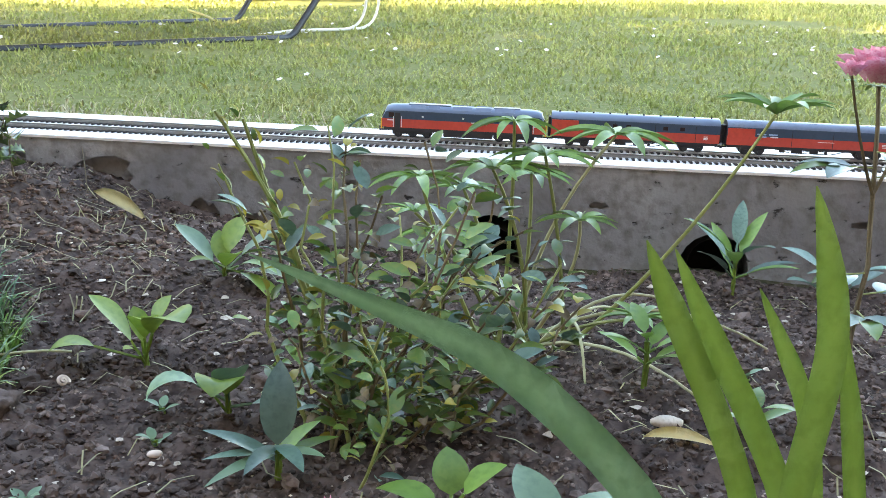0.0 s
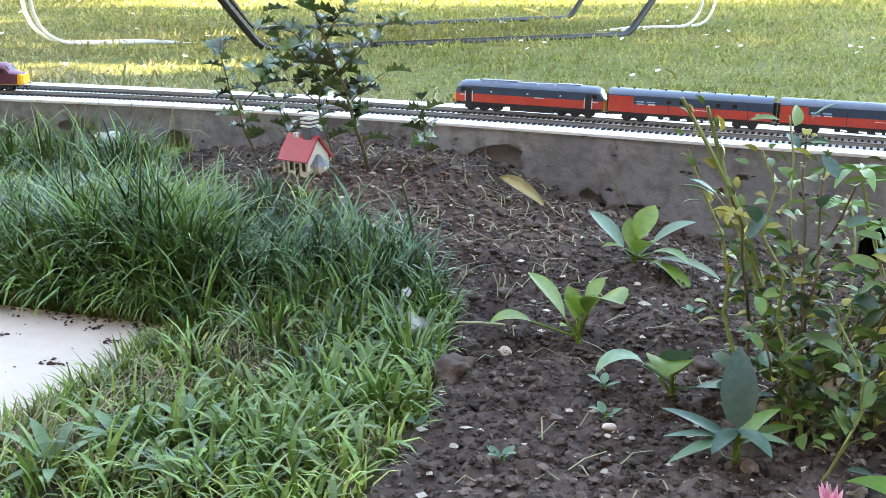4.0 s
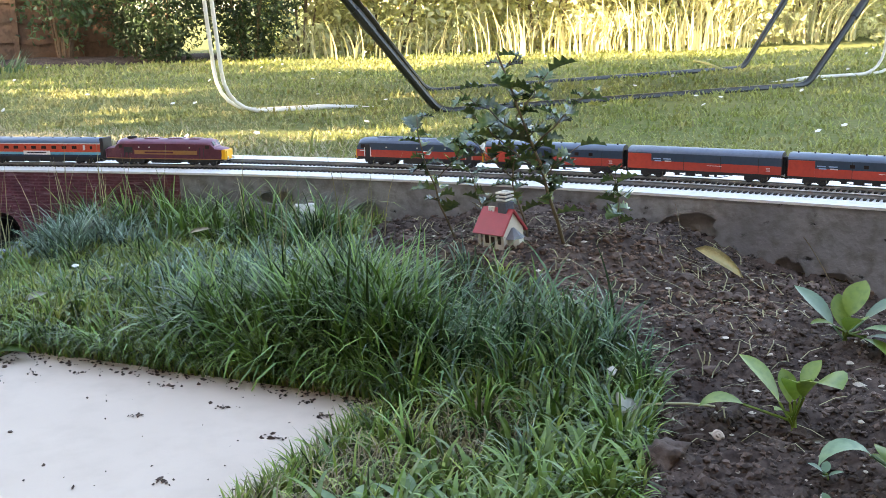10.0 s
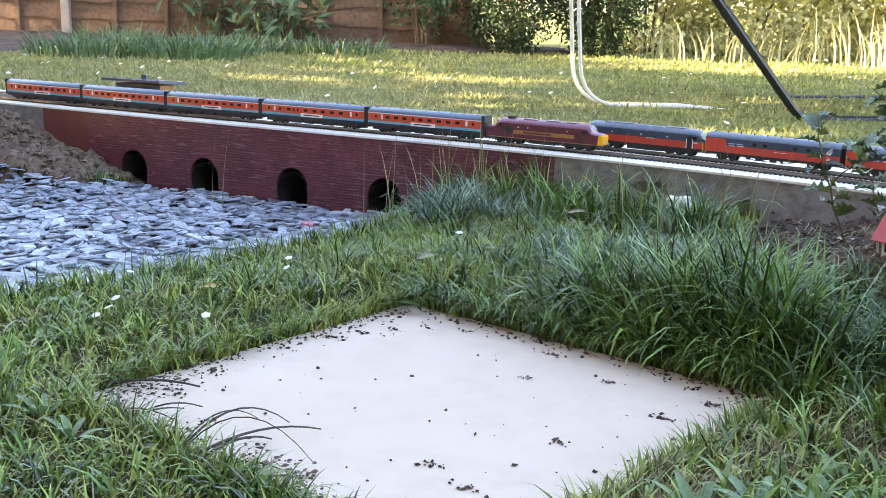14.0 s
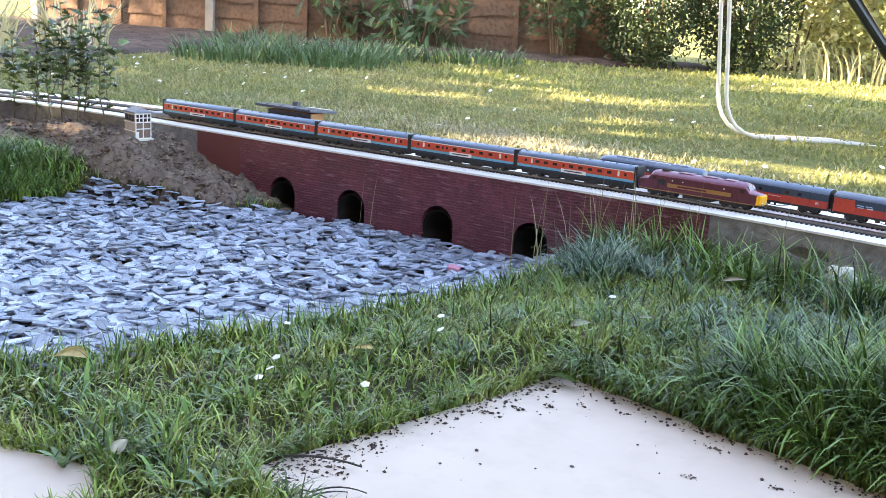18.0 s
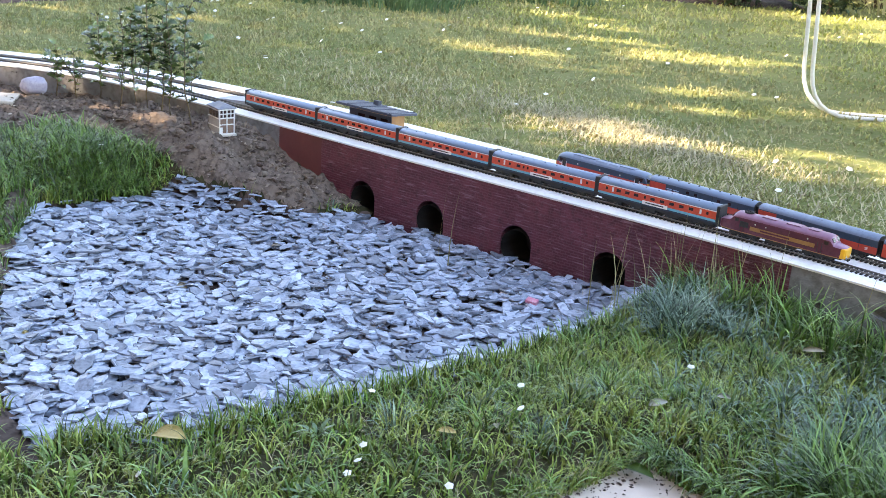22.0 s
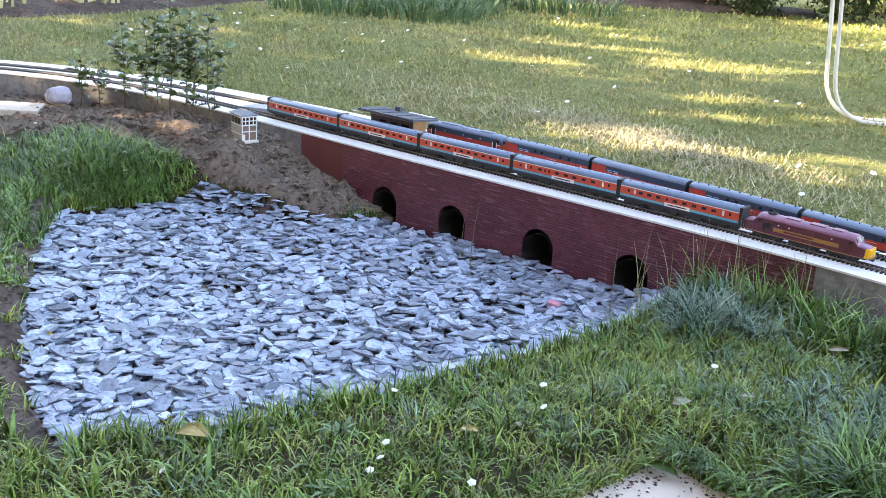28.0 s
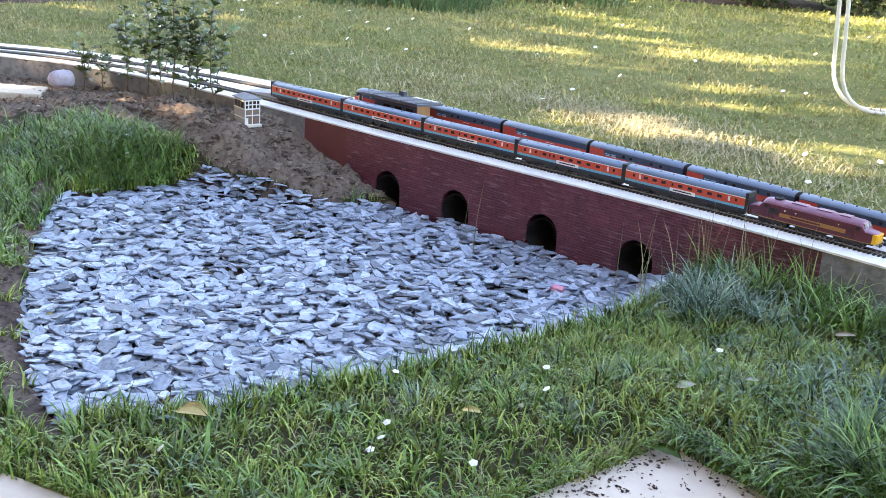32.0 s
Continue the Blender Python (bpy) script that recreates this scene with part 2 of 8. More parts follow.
def blades(name, base, height, width, lean, material, rng, segs=3, parent=None, turn=None):
    """Many grass blades in one mesh: base n x 3, and an array of n for each size."""
    n = len(base)
    ang = rng.uniform(0, 2 * np.pi, n) if turn is None else turn
    d = np.stack([np.cos(ang), np.sin(ang), np.zeros(n)], 1)
    side = np.stack([-np.sin(ang), np.cos(ang), np.zeros(n)], 1)
    tw = rng.uniform(-0.6, 0.6, n)[:, None]
    side = side * np.cos(tw) + d * np.sin(tw)
    V = []
    for k in range(segs + 1):
        t = k / segs
        up = np.sin(np.minimum(t * lean, 2.6)) / np.maximum(lean, 0.05)
        out = (1 - np.cos(np.minimum(t * lean, 2.6))) / np.maximum(lean, 0.05)
        p = base + d * (out * height)[:, None]
        p[:, 2] += up * height
        w = (width * (1 - t) ** 0.7 * 0.5)[:, None]
        if k < segs:
            V += [p - side * w, p + side * w]
        else:
            V += [p]
    m = 2 * segs + 1
    verts = np.stack(V, 1).reshape(-1, 3)
    offs = (np.arange(n) * m)[:, None]
    faces = []
    quad = np.concatenate([offs + np.array([[2 * k, 2 * k + 1, 2 * k + 3, 2 * k + 2]]) for k in range(segs - 1)], 1).reshape(-1, 4) if segs > 1 else np.zeros((0, 4), int)
    tri = (offs + np.array([[2 * segs - 2, 2 * segs - 1, 2 * segs]])).reshape(-1, 3)
    return arrays(name, verts, quad, tri, material, parent)


def arrays(name, verts, quad, tri, material, parent=None, smooth=False):
    me = bpy.data.meshes.new(name)
    me.vertices.add(len(verts))
    me.vertices.foreach_set("co", np.asarray(verts, np.float32).ravel())
    loops = np.concatenate([np.asarray(quad).ravel(), np.asarray(tri).ravel()]).astype(np.int32)
    me.loops.add(len(loops))
    me.loops.foreach_set("vertex_index", loops)
    me.polygons.add(len(quad) + len(tri))
    start = np.concatenate([np.arange(len(quad)) * 4, len(quad) * 4 + np.arange(len(tri)) * 3]).astype(np.int32)
    me.polygons.foreach_set("loop_start", start)
    me.update(calc_edges=True)
    me.validate()
    me.polygons.foreach_set("use_smooth", np.full(len(me.polygons), smooth))
    return link_mesh(name, me, material, parent)


def leaf_cloud(name, pts, dirs, length, width, material, rng, parent=None, fold=0.25, up=0.5):
    """Many small folded leaves in one mesh: where each starts, which way it points, its length and width."""
    n = len(pts)
    d = dirs / np.maximum(np.linalg.norm(dirs, axis=1), 1e-6)[:, None]
    r = rng.normal(size=(n, 3)) + np.array([0, 0, up * 2])
    side = np.cross(d, r)
    side /= np.maximum(np.linalg.norm(side, axis=1), 1e-6)[:, None]
    nor = np.cross(side, d)
    L, W = np.broadcast_to(length, n)[:, None], np.broadcast_to(width, n)[:, None]
    tip = pts + d * L - nor * L * 0.12
    m = pts + d * L * 0.45
    a, b = m - side * W / 2 + nor * W * fold, m + side * W / 2 + nor * W * fold
    V = np.stack([pts, a, tip, b, m + nor * 0.0], 1).reshape(-1, 3)
    o = (np.arange(n) * 5)[:, None]
    tri = np.concatenate([o + np.array([f]) for f in ((0, 4, 1), (1, 4, 2), (2, 4, 3), (3, 4, 0))], 1).reshape(-1, 3)
    return arrays(name, V, np.zeros((0, 4), int), tri, material, parent, smooth=True)


def leaf_mesh(bm, base, tip_dir, up, L, W, pts=7, curl=0.3, fold=0.15, spiny=0.0, stalk=0.0, r0=0.0008, wide=0.85):
    """One shaped leaf with a midrib, curled along its length; spiny: holly-like points."""
    base, d = Vector(base), Vector(tip_dir).normalized()
    side = d.cross(Vector(up))
    if side.length < 1e-4:
        side = d.cross(Vector((1, 0, 0.2)))
    side.normalize()
    nor = side.cross(d)
    p, ang = base.copy(), 0.0
    if stalk:
        q = base + d * stalk
        tube(bm, [base, q], r0, 4)
        p = q
    rows = []
    step = L / (pts - 1)
    for k in range(pts):
        t = k / (pts - 1)
        w = W / 2 * math.sin(math.pi * min(1, 0.04 + 0.96 * t ** wide)) ** 0.8 if 0 < k < pts - 1 else W * 0.02
        if spiny and 0 < k < pts - 1:
            w *= 1 + (spiny if k % 2 else -spiny)
        dd = d * math.cos(ang) - nor * math.sin(ang)
        nn = nor * math.cos(ang) + d * math.sin(ang)
        lift = nn * (w * fold * 2) + (nn * w * spiny * 0.5 * (1 if k % 2 else 0))
        rows.append((bm.verts.new(p - side * w + lift), bm.verts.new(p), bm.verts.new(p + side * w + lift)))
        p = p + dd * step
        ang += curl / (pts - 1)
    for a, b in zip(rows, rows[1:]):
        for k in (0, 1):
            f = bm.faces.new((a[k], a[k + 1], b[k + 1], b[k]))
            f.smooth = True

# ---------------------------------------------------------------- the plan
TOP = 0.157                 # the top of the railway's wall
FRONT = [(3.2, 1.36), (2.2, 1.40), (1.2, 1.45), (0.62, 1.478), (0.37, 1.488), (0.1, 1.515), (-0.14, 1.545), (-0.4, 1.578), (-0.6, 1.61), (-0.9, 1.642),
         (-1.1, 1.64), (-1.32, 1.615), (-1.5, 1.585), (-1.75, 1.535), (-2.0, 1.468), (-2.32, 1.40), (-2.57, 1.335), (-2.745, 1.30), (-2.95, 1.275),
         (-3.16, 1.25), (-3.46, 1.21), (-3.64, 1.145), (-3.81, 1.08), (-3.95, 0.993), (-4.07, 0.896), (-4.3, 0.62), (-4.45, 0.3), (-4.5, -0.3), (-4.5, -1.0)]


def smooth_line(pts, step=0.01, rounds=60):
    """An even, softened line through pts."""
    p = np.array(pts, float)
    for _ in range(2):
        s = np.concatenate([[0], np.cumsum(np.hypot(*np.diff(p, axis=0).T))])
        g = np.arange(0, s[-1], step)
        p = np.stack([np.interp(g, s, p[:, 0]), np.interp(g, s, p[:, 1])], 1)
        for _ in range(rounds):
            q = p.copy()
            q[5:-5] = (p[:-10] + p[5:-5] + p[10:]) / 3
            p = q
    return p


EDGE = smooth_line([(x, y + 0.018 * min(1.0, max(0.0, (x + 1.7) / 0.6))) for x, y in FRONT])
TAN = np.gradient(EDGE, axis=0)
TAN /= np.linalg.norm(TAN, axis=1)[:, None]
NOR = np.stack([TAN[:, 1], -TAN[:, 0]], 1)          # away from the bed, towards the lawn


def offset(d):
    """The line d metres behind the wall's front edge; d may vary along it."""
    return EDGE + NOR * np.broadcast_to(d, len(EDGE))[:, None]


# the far track swings out round the island platform
FAR_OFF = np.interp(-EDGE[:, 0], [-3.2, 1.2, 1.7, 2.2, 2.9, 3.3, 3.8, 4.5], [0.124, 0.128, 0.157, 0.204, 0.207, 0.157, 0.132, 0.132])
FAR_OFF = np.convolve(np.pad(FAR_OFF, 25, mode="edge"), np.ones(51) / 51, "valid")


NEAR_OFF = 0.060
NEAR, FAR, DEPTH = offset(NEAR_OFF), offset(FAR_OFF), FAR_OFF + 0.098
FAR_S = np.concatenate([[0], np.cumsum(np.hypot(*np.diff(FAR, axis=0).T))])
NEAR_S = np.concatenate([[0], np.cumsum(np.hypot(*np.diff(NEAR, axis=0).T))])


def at_s(line, s_of, s):
    return Vector((np.interp(s, s_of, line[:, 0]), np.interp(s, s_of, line[:, 1]), 0))


# heights of the bed in front of the wall: x, y, z
SPOTS = [(0.2, 0.86, 0.05), (0.16, 0.4, 0.05), (0.9, 0.8, 0.05), (1.6, 1.0, 0.03), (-0.32, 0.91, 0.045), (-0.42, 0.96, 0.04), (-0.3, 0.5, 0.045), (0.1, 1.2, 0.03), (0.15, 1.47, 0.0), (0.6, 1.42, -0.005), (0.5, 1.15, 0.03),
         (-0.15, 1.5, 0.01), (-0.36, 1.53, 0.035), (-0.50, 1.53, 0.115), (-0.43, 1.52, 0.085), (-0.42, 1.40, 0.085), (-0.36, 1.32, 0.07), (-0.55, 1.42, 0.135), (-0.70, 1.33, 0.12), (-0.62, 1.36, 0.128), (-0.72, 1.58, 0.125), (-0.5, 1.2, 0.085),
         (-0.95, 1.5, 0.09), (-1.1, 1.42, 0.06), (-0.9, 1.22, 0.05), (-0.72, 1.08, 0.035), (-0.55, 0.8, 0.03), (-0.6, 0.45, 0.03), (-1.0, 1.1, 0.02), (-1.3, 1.5, 0.06), (-1.5, 1.5, 0.05),
         (-1.3, 1.06, 0.045), (-1.44, 0.78, 0.026), (-1.5, 0.5, 0.018), (-1.60, 0.43, 0.010), (-1.60, 0.8, 0.006), (-1.58, 1.05, 0.008), (-1.1, 0.2, 0.015), (-1.4, 0.1, 0.015), (-2.0, 0.1, 0.02), (-2.5, 0.3, 0.03), (-2.98, 0.52, 0.025), (-2.8, 0.75, -0.008), (-2.78, 0.95, -0.008), (-2.5, 0.6, -0.008), (-2.6, 0.85, -0.010),
         (-1.83, 1.3, -0.010), (-2.37, 1.03, -0.014), (-2.27, 0.75, -0.014), (-1.95, 0.5, 0.0), (-1.78, 0.42, 0.006), (-1.80, 0.75, 0.0), (-2.1, 0.45, 0.0), (-2.6, 1.05, -0.01), (-1.75, 1.0, -0.002), (-2.0, 1.43, -0.012), (-2.4, 1.33, -0.01),
         (-2.7, 1.2, 0.06), (-2.9, 1.17, 0.125), (-2.95, 1.22, 0.13), (-3.2, 1.15, 0.13), (-3.5, 1.0, 0.10), (-3.8, 0.8, 0.09), (-3.1, 0.9, 0.07), (-3.5, 0.5, 0.07), (-4.2, 0.3, 0.07), (-3.0, 0.0, 0.04)]
SP = np.array(SPOTS)
SLAB_Z = 0.017


def ground_z(x, y):
    """The height of the bed at x, y (arrays)."""
    x, y = np.asarray(x, float), np.asarray(y, float)
    d2 = (x[..., None] - SP[:, 0]) ** 2 + (y[..., None] - SP[:, 1]) ** 2 + 0.0025
    w = d2 ** -1.7
    z = (w * SP[:, 2]).sum(-1) / w.sum(-1)
    # the turf comes down to the paving
    for poly, pz in ((SLAB, SLAB_Z - 0.001), (SLAB_B, SLAB_Z - 0.005)):
        t = np.clip(edge_gap(poly, x, y) / 0.09, 0, 1)
        z = pz + (z - pz) * t * t * (3 - 2 * t)
    return z


def edge_gap(poly, x, y):
    """How far a spot lies outside an outline, nought within it."""
    g = np.full(np.shape(x), 9.0)
    for (ax, ay), (bx, by) in zip(poly, poly[1:] + poly[:1]):
        t = np.clip(((x - ax) * (bx - ax) + (y - ay) * (by - ay)) / ((bx - ax) ** 2 + (by - ay) ** 2), 0, 1)
        g = np.minimum(g, np.hypot(x - ax - t * (bx - ax), y - ay - t * (by - ay)))
    return np.where(inside(poly, x, y), 0.0, g)


def soil_rough(x, y):
    """The crumbly relief of bare soil."""
    f = lambda a, b: 0.009 * noise.fractal(Vector((a * 14, b * 14, 0.3)), 0.8, 2.1, 4) + 0.007 * noise.noise(Vector((a * 60, b * 60, 2.3))) + 0.005 * noise.noise(Vector((a * 130, b * 130, 5.3))) + 0.003 * noise.noise(Vector((a * 290, b * 290, 8.3)))
    return np.vectorize(f)(x, y)


def inside(poly, x, y):
    x, y = np.asarray(x, float), np.asarray(y, float)
    hit = np.zeros(x.shape, bool)
    for (ax, ay), (bx, by) in zip(poly, poly[1:] + poly[:1]):
        c = ((ay > y) != (by > y)) & (x < (bx - ax) * (y - ay) / (by - ay + 1e-12) + ax)
        hit ^= c
    return hit


SLAB = [(-1.25, 0.978), (-0.685, 0.975), (-0.695, 0.42), (-1.24, 0.43)]
SLAB_B = [(-1.335, 0.335), (-1.25, 0.29), (-1.25, -0.2), (-1.85, -0.2), (-1.72, 0.145)]
SLATE = [(-1.75, 0.289), (-1.82, 0.284), (-2.17, 0.365), (-2.66, 0.557), (-2.91, 0.69), (-2.85, 0.87), (-2.86, 1.03), (-2.53, 1.19), (-2.5, 1.37), (-2.0, 1.48), (-1.70, 1.56), (-1.63, 1.42), (-1.625, 1.12), (-1.63, 0.80), (-1.655, 0.45)]
BARE = [(-1.70, 0.255), (-1.84, 0.24), (-2.2, 0.315), (-2.7, 0.515), (-2.97, 0.66), (-2.95, 0.73), (-2.90, 0.71), (-2.65, 0.567), (-2.17, 0.375), (-1.82, 0.294), (-1.74, 0.299)]
SOIL = [(-0.36, 0.2), (-0.355, 0.75), (-0.40, 1.02), (-0.52, 1.17), (-0.66, 1.25), (-0.80, 1.29), (-0.98, 1.42), (-1.02, 1.62), (-0.5, 1.62), (0.3, 1.5), (3.2, 1.36), (3.2, 0.2)]
SOIL_B = [(-2.53, 1.19), (-2.84, 1.05), (-3.05, 1.0), (-3.25, 0.93), (-3.4, 0.80), (-3.6, 0.45), (-4.4, 0.4), (-4.2, 0.9), (-3.9, 1.08), (-3.5, 1.22), (-3.1, 1.27), (-2.7, 1.32), (-2.53, 1.37)]
# the bare border before the fence
BORDER = [(-5.75, 0.9), (-5.85, 1.7), (-6.05, 2.3), (-6.3, 2.95), (-6.7, 3.6), (-6.7, 4.6), (-6.2, 5.4), (-5.5, 6.1), (-4.85, 6.9), (-5.2, 7.2), (-10.8, 4.1), (-10.8, 0.9)]
EDGE_Y = lambda x: np.interp(x, EDGE[::-1, 0], EDGE[::-1, 1])

# ---------------------------------------------------------------- ground
def heightfield():
    """Bed and turf before the wall."""
    xs, ys = np.concatenate([np.arange(-4.6, -3.2, 0.03), np.arange(-3.2, -1.1, 0.012), np.arange(-1.1, 0.45, 0.007), np.arange(0.45, 1.0, 0.012), np.arange(1.0, 3.2, 0.04)]), np.concatenate([np.arange(-1.6, 0.3, 0.04), np.arange(0.3, 0.6, 0.012), np.arange(0.6, 1.62, 0.0075), np.arange(1.62, 1.72, 0.012)])
    X, Y = np.meshgrid(xs, ys, indexing="ij")
    Z = ground_z(X, Y)
    rough = np.vectorize(lambda a, b: noise.fractal(Vector((a * 14, b * 14, 0.3)), 0.8, 2.1, 4))(X, Y)
    fine = np.vectorize(lambda a, b: noise.noise(Vector((a * 60, b * 60, 2.3))))(X, Y)
    soil = inside(SOIL, X, Y) | inside(SOIL_B, X, Y) | inside(BARE, X, Y)
    Z = Z + np.where(soil, soil_rough(X, Y) * np.where(inside(SOIL_B, X, Y), 1.7, 1.15), 0.002 * rough + 0.003 * fine)
    under = inside(SLAB, X, Y) | inside(SLAB_B, X, Y)
    Z = np.where(under, np.minimum(Z, SLAB_Z - 0.02), Z)
    Z = np.where(inside(SLATE, X, Y), Z - 0.014, Z)
    beyond = Y > EDGE_Y(X) + 0.02
    beyond |= X < -4.35
    Z = np.where(beyond, np.minimum(Z, -0.09), Z)
    # the bed runs out into the ground around
    t = np.minimum(np.minimum((Y + 1.6) / 0.6, (3.16 - X) / 0.5), (X + 4.6) / 0.12).clip(0, 1)
    Z = np.minimum(Z, -0.119 + (Z + 0.119) * t * t * (3 - 2 * t))
    n, m = X.shape
    verts = np.stack([X, Y, Z], -1).reshape(-1, 3)
    i = np.arange(n * m).reshape(n, m)
    quad = np.stack([i[:-1, :-1], i[1:, :-1], i[1:, 1:], i[:-1, 1:]], -1).reshape(-1, 4)
    ob = arrays("soil_bed", verts, quad, np.zeros((0, 3), int), M_SOIL)
    ob.data.materials.append(M_TURF)
    ob.data.materials.append(M_SOILB)
    c = verts[quad].mean(1)
    s = inside(SOIL, c[:, 0], c[:, 1]) | inside(SOIL_B, c[:, 0], c[:, 1]) | inside(SLATE, c[:, 0], c[:, 1])
    s |= inside(BARE, c[:, 0], c[:, 1])
    dry = inside(SOIL_B, c[:, 0], c[:, 1])
    ob.data.polygons.foreach_set("material_index", np.where(dry, 2, np.where(s, 0, 1)).astype(np.int32))
    ob.data.polygons.foreach_set("use_smooth", [True] * len(quad))
    tagged(ob, "dark crumbly garden soil and worn turf before the wall", "ground", kind="structure")


def lawn_z(x, y):
    return 0.062 + 0.010 * np.clip(-np.asarray(x) - 1.5, 0, 4)


def rear_lawn():
    back = offset(DEPTH - 0.02)
    xs = np.concatenate([np.arange(-9, 4.01, 0.25)])
    verts, quad = [], []
    ring = back[::12]
    # a fan of rows from the wall's back edge outward to the horizon
    outs = np.concatenate([[0, 0.1, 0.25, 0.5, 0.8, 1.2, 1.7, 2.3, 3, 4, 5.2, 7, 10, 20, 60, 400]])
    c0 = np.array([-1.0, 0.2])
    d = ring - c0
    d /= np.linalg.norm(d, axis=1)[:, None]
    for k, o in enumerate(outs):
        p = ring + d * o
        z = lawn_z(p[:, 0], p[:, 1]) + (0.006 * np.sin(p[:, 0] * 5.1) * np.cos(p[:, 1] * 4.3) if 0 < k < 12 else 0)
        verts.append(np.stack([p[:, 0], p[:, 1], z * np.ones(len(p))], 1))
    n = len(ring)
    verts = np.concatenate(verts)
    i = np.arange(len(outs) * n).reshape(len(outs), n)
    quad = np.stack([i[:-1, :-1], i[:-1, 1:], i[1:, 1:], i[1:, :-1]], -1).reshape(-1, 4)
    ob = arrays("lawn", verts, quad, np.zeros((0, 3), int), M_LAWN)
    tagged(ob, "mown green lawn with dry straw patches and daisies", "lawn", kind="structure")


def ground_sheet():
    ob = raw("ground", [(-400, -400, -0.12), (400, -400, -0.12), (400, 400, -0.12), (-400, 400, -0.12)], [(0, 1, 2, 3)], M_TURF)
    tagged(ob, "plain grassed ground around the garden", "ground", kind="structure")


def border_bed():
    """Bare soil between the lawn and the fence."""
    X, Y = np.meshgrid(np.arange(-10.8, -4.4, 0.09), np.arange(0.9, 7.3, 0.09), indexing="ij")
    lift = np.clip(np.where(inside(BORDER, X, Y), 0.12, 0), 0, 1)
    for _ in range(2):
        lift[1:-1, 1:-1] = (lift[1:-1, 1:-1] * 2 + lift[:-2, 1:-1] + lift[2:, 1:-1] + lift[1:-1, :-2] + lift[1:-1, 2:]) / 6
    Z = lawn_z(X, Y) - 0.06 + lift * 0.75 + 0.02 * np.vectorize(lambda a, b: noise.fractal(Vector((a * 7, b * 7, 0.7)), 0.8, 2.1, 4))(X, Y)
    i = np.arange(X.size).reshape(X.shape)
    quad = np.stack([i[:-1, :-1], i[1:, :-1], i[1:, 1:], i[:-1, 1:]], -1).reshape(-1, 4)
    ob = arrays("border_soil", np.stack([X, Y, Z], -1).reshape(-1, 3), quad, np.zeros((0, 3), int), M_SOIL, smooth=True)
    tagged(ob, "bare brown soil of the border before the fence", "ground", kind="structure")


heightfield()
rear_lawn()
ground_sheet()
border_bed()


# ---------------------------------------------------------------- the railway's wall
def ribbon(name, d0, d1, z0, z1, material, i0=0, i1=None, parent=None, label=""):
    """A bar that follows the wall, from d0 to d1 behind its front edge and from z0 to z1."""
    last = len(EDGE) - 1 if i1 is None else i1
    idx = np.unique(np.r_[np.arange(i0, last, 3), last])
    a, b = offset(d0)[idx], offset(d1)[idx]
    n = len(a)
    V = np.concatenate([np.c_[a, np.full(n, z0)], np.c_[a, np.full(n, z1)], np.c_[b, np.full(n, z1)], np.c_[b, np.full(n, z0)]])
    k = np.arange(n - 1)
    q = np.concatenate([np.stack([k + r * n, k + 1 + r * n, k + 1 + ((r + 1) % 4) * n, k + ((r + 1) % 4) * n], 1) for r in range(4)])
    q = np.concatenate([q, [[0, n, 2 * n, 3 * n]], [[n - 1, 4 * n - 1, 3 * n - 1, 2 * n - 1]]])
    ob = arrays(name, V, q[:, ::-1], np.zeros((0, 3), int), material, parent)
    if label:
        ob["label"] = label
    return ob


def i_at_x(x):
    return int(np.argmin(np.abs(EDGE[:, 0] - x)))


I_JOIN, I_RED, I_REDEND = i_at_x(-1.44), i_at_x(-2.66), i_at_x(-2.82)


def wall_face_uv(ob, i0):
    """Lays the wall's length and height out as a map for its courses."""
    uv = ob.data.uv_layers.new(name="course")
    co = np.zeros(len(ob.data.vertices) * 3, np.float32)
    ob.data.vertices.foreach_get("co", co)
    co = co.reshape(-1, 3)
    d = ((co[:, None, :2] - EDGE[None, ::2]) ** 2).sum(-1)
    s = d.argmin(1) * 0.02
    li = np.zeros(len(ob.data.loops), np.int32)
    ob.data.loops.foreach_get("vertex_index", li)
    uv.data.foreach_set("uv", np.stack([s, co[:, 2]], 1)[li].astype(np.float32).ravel())


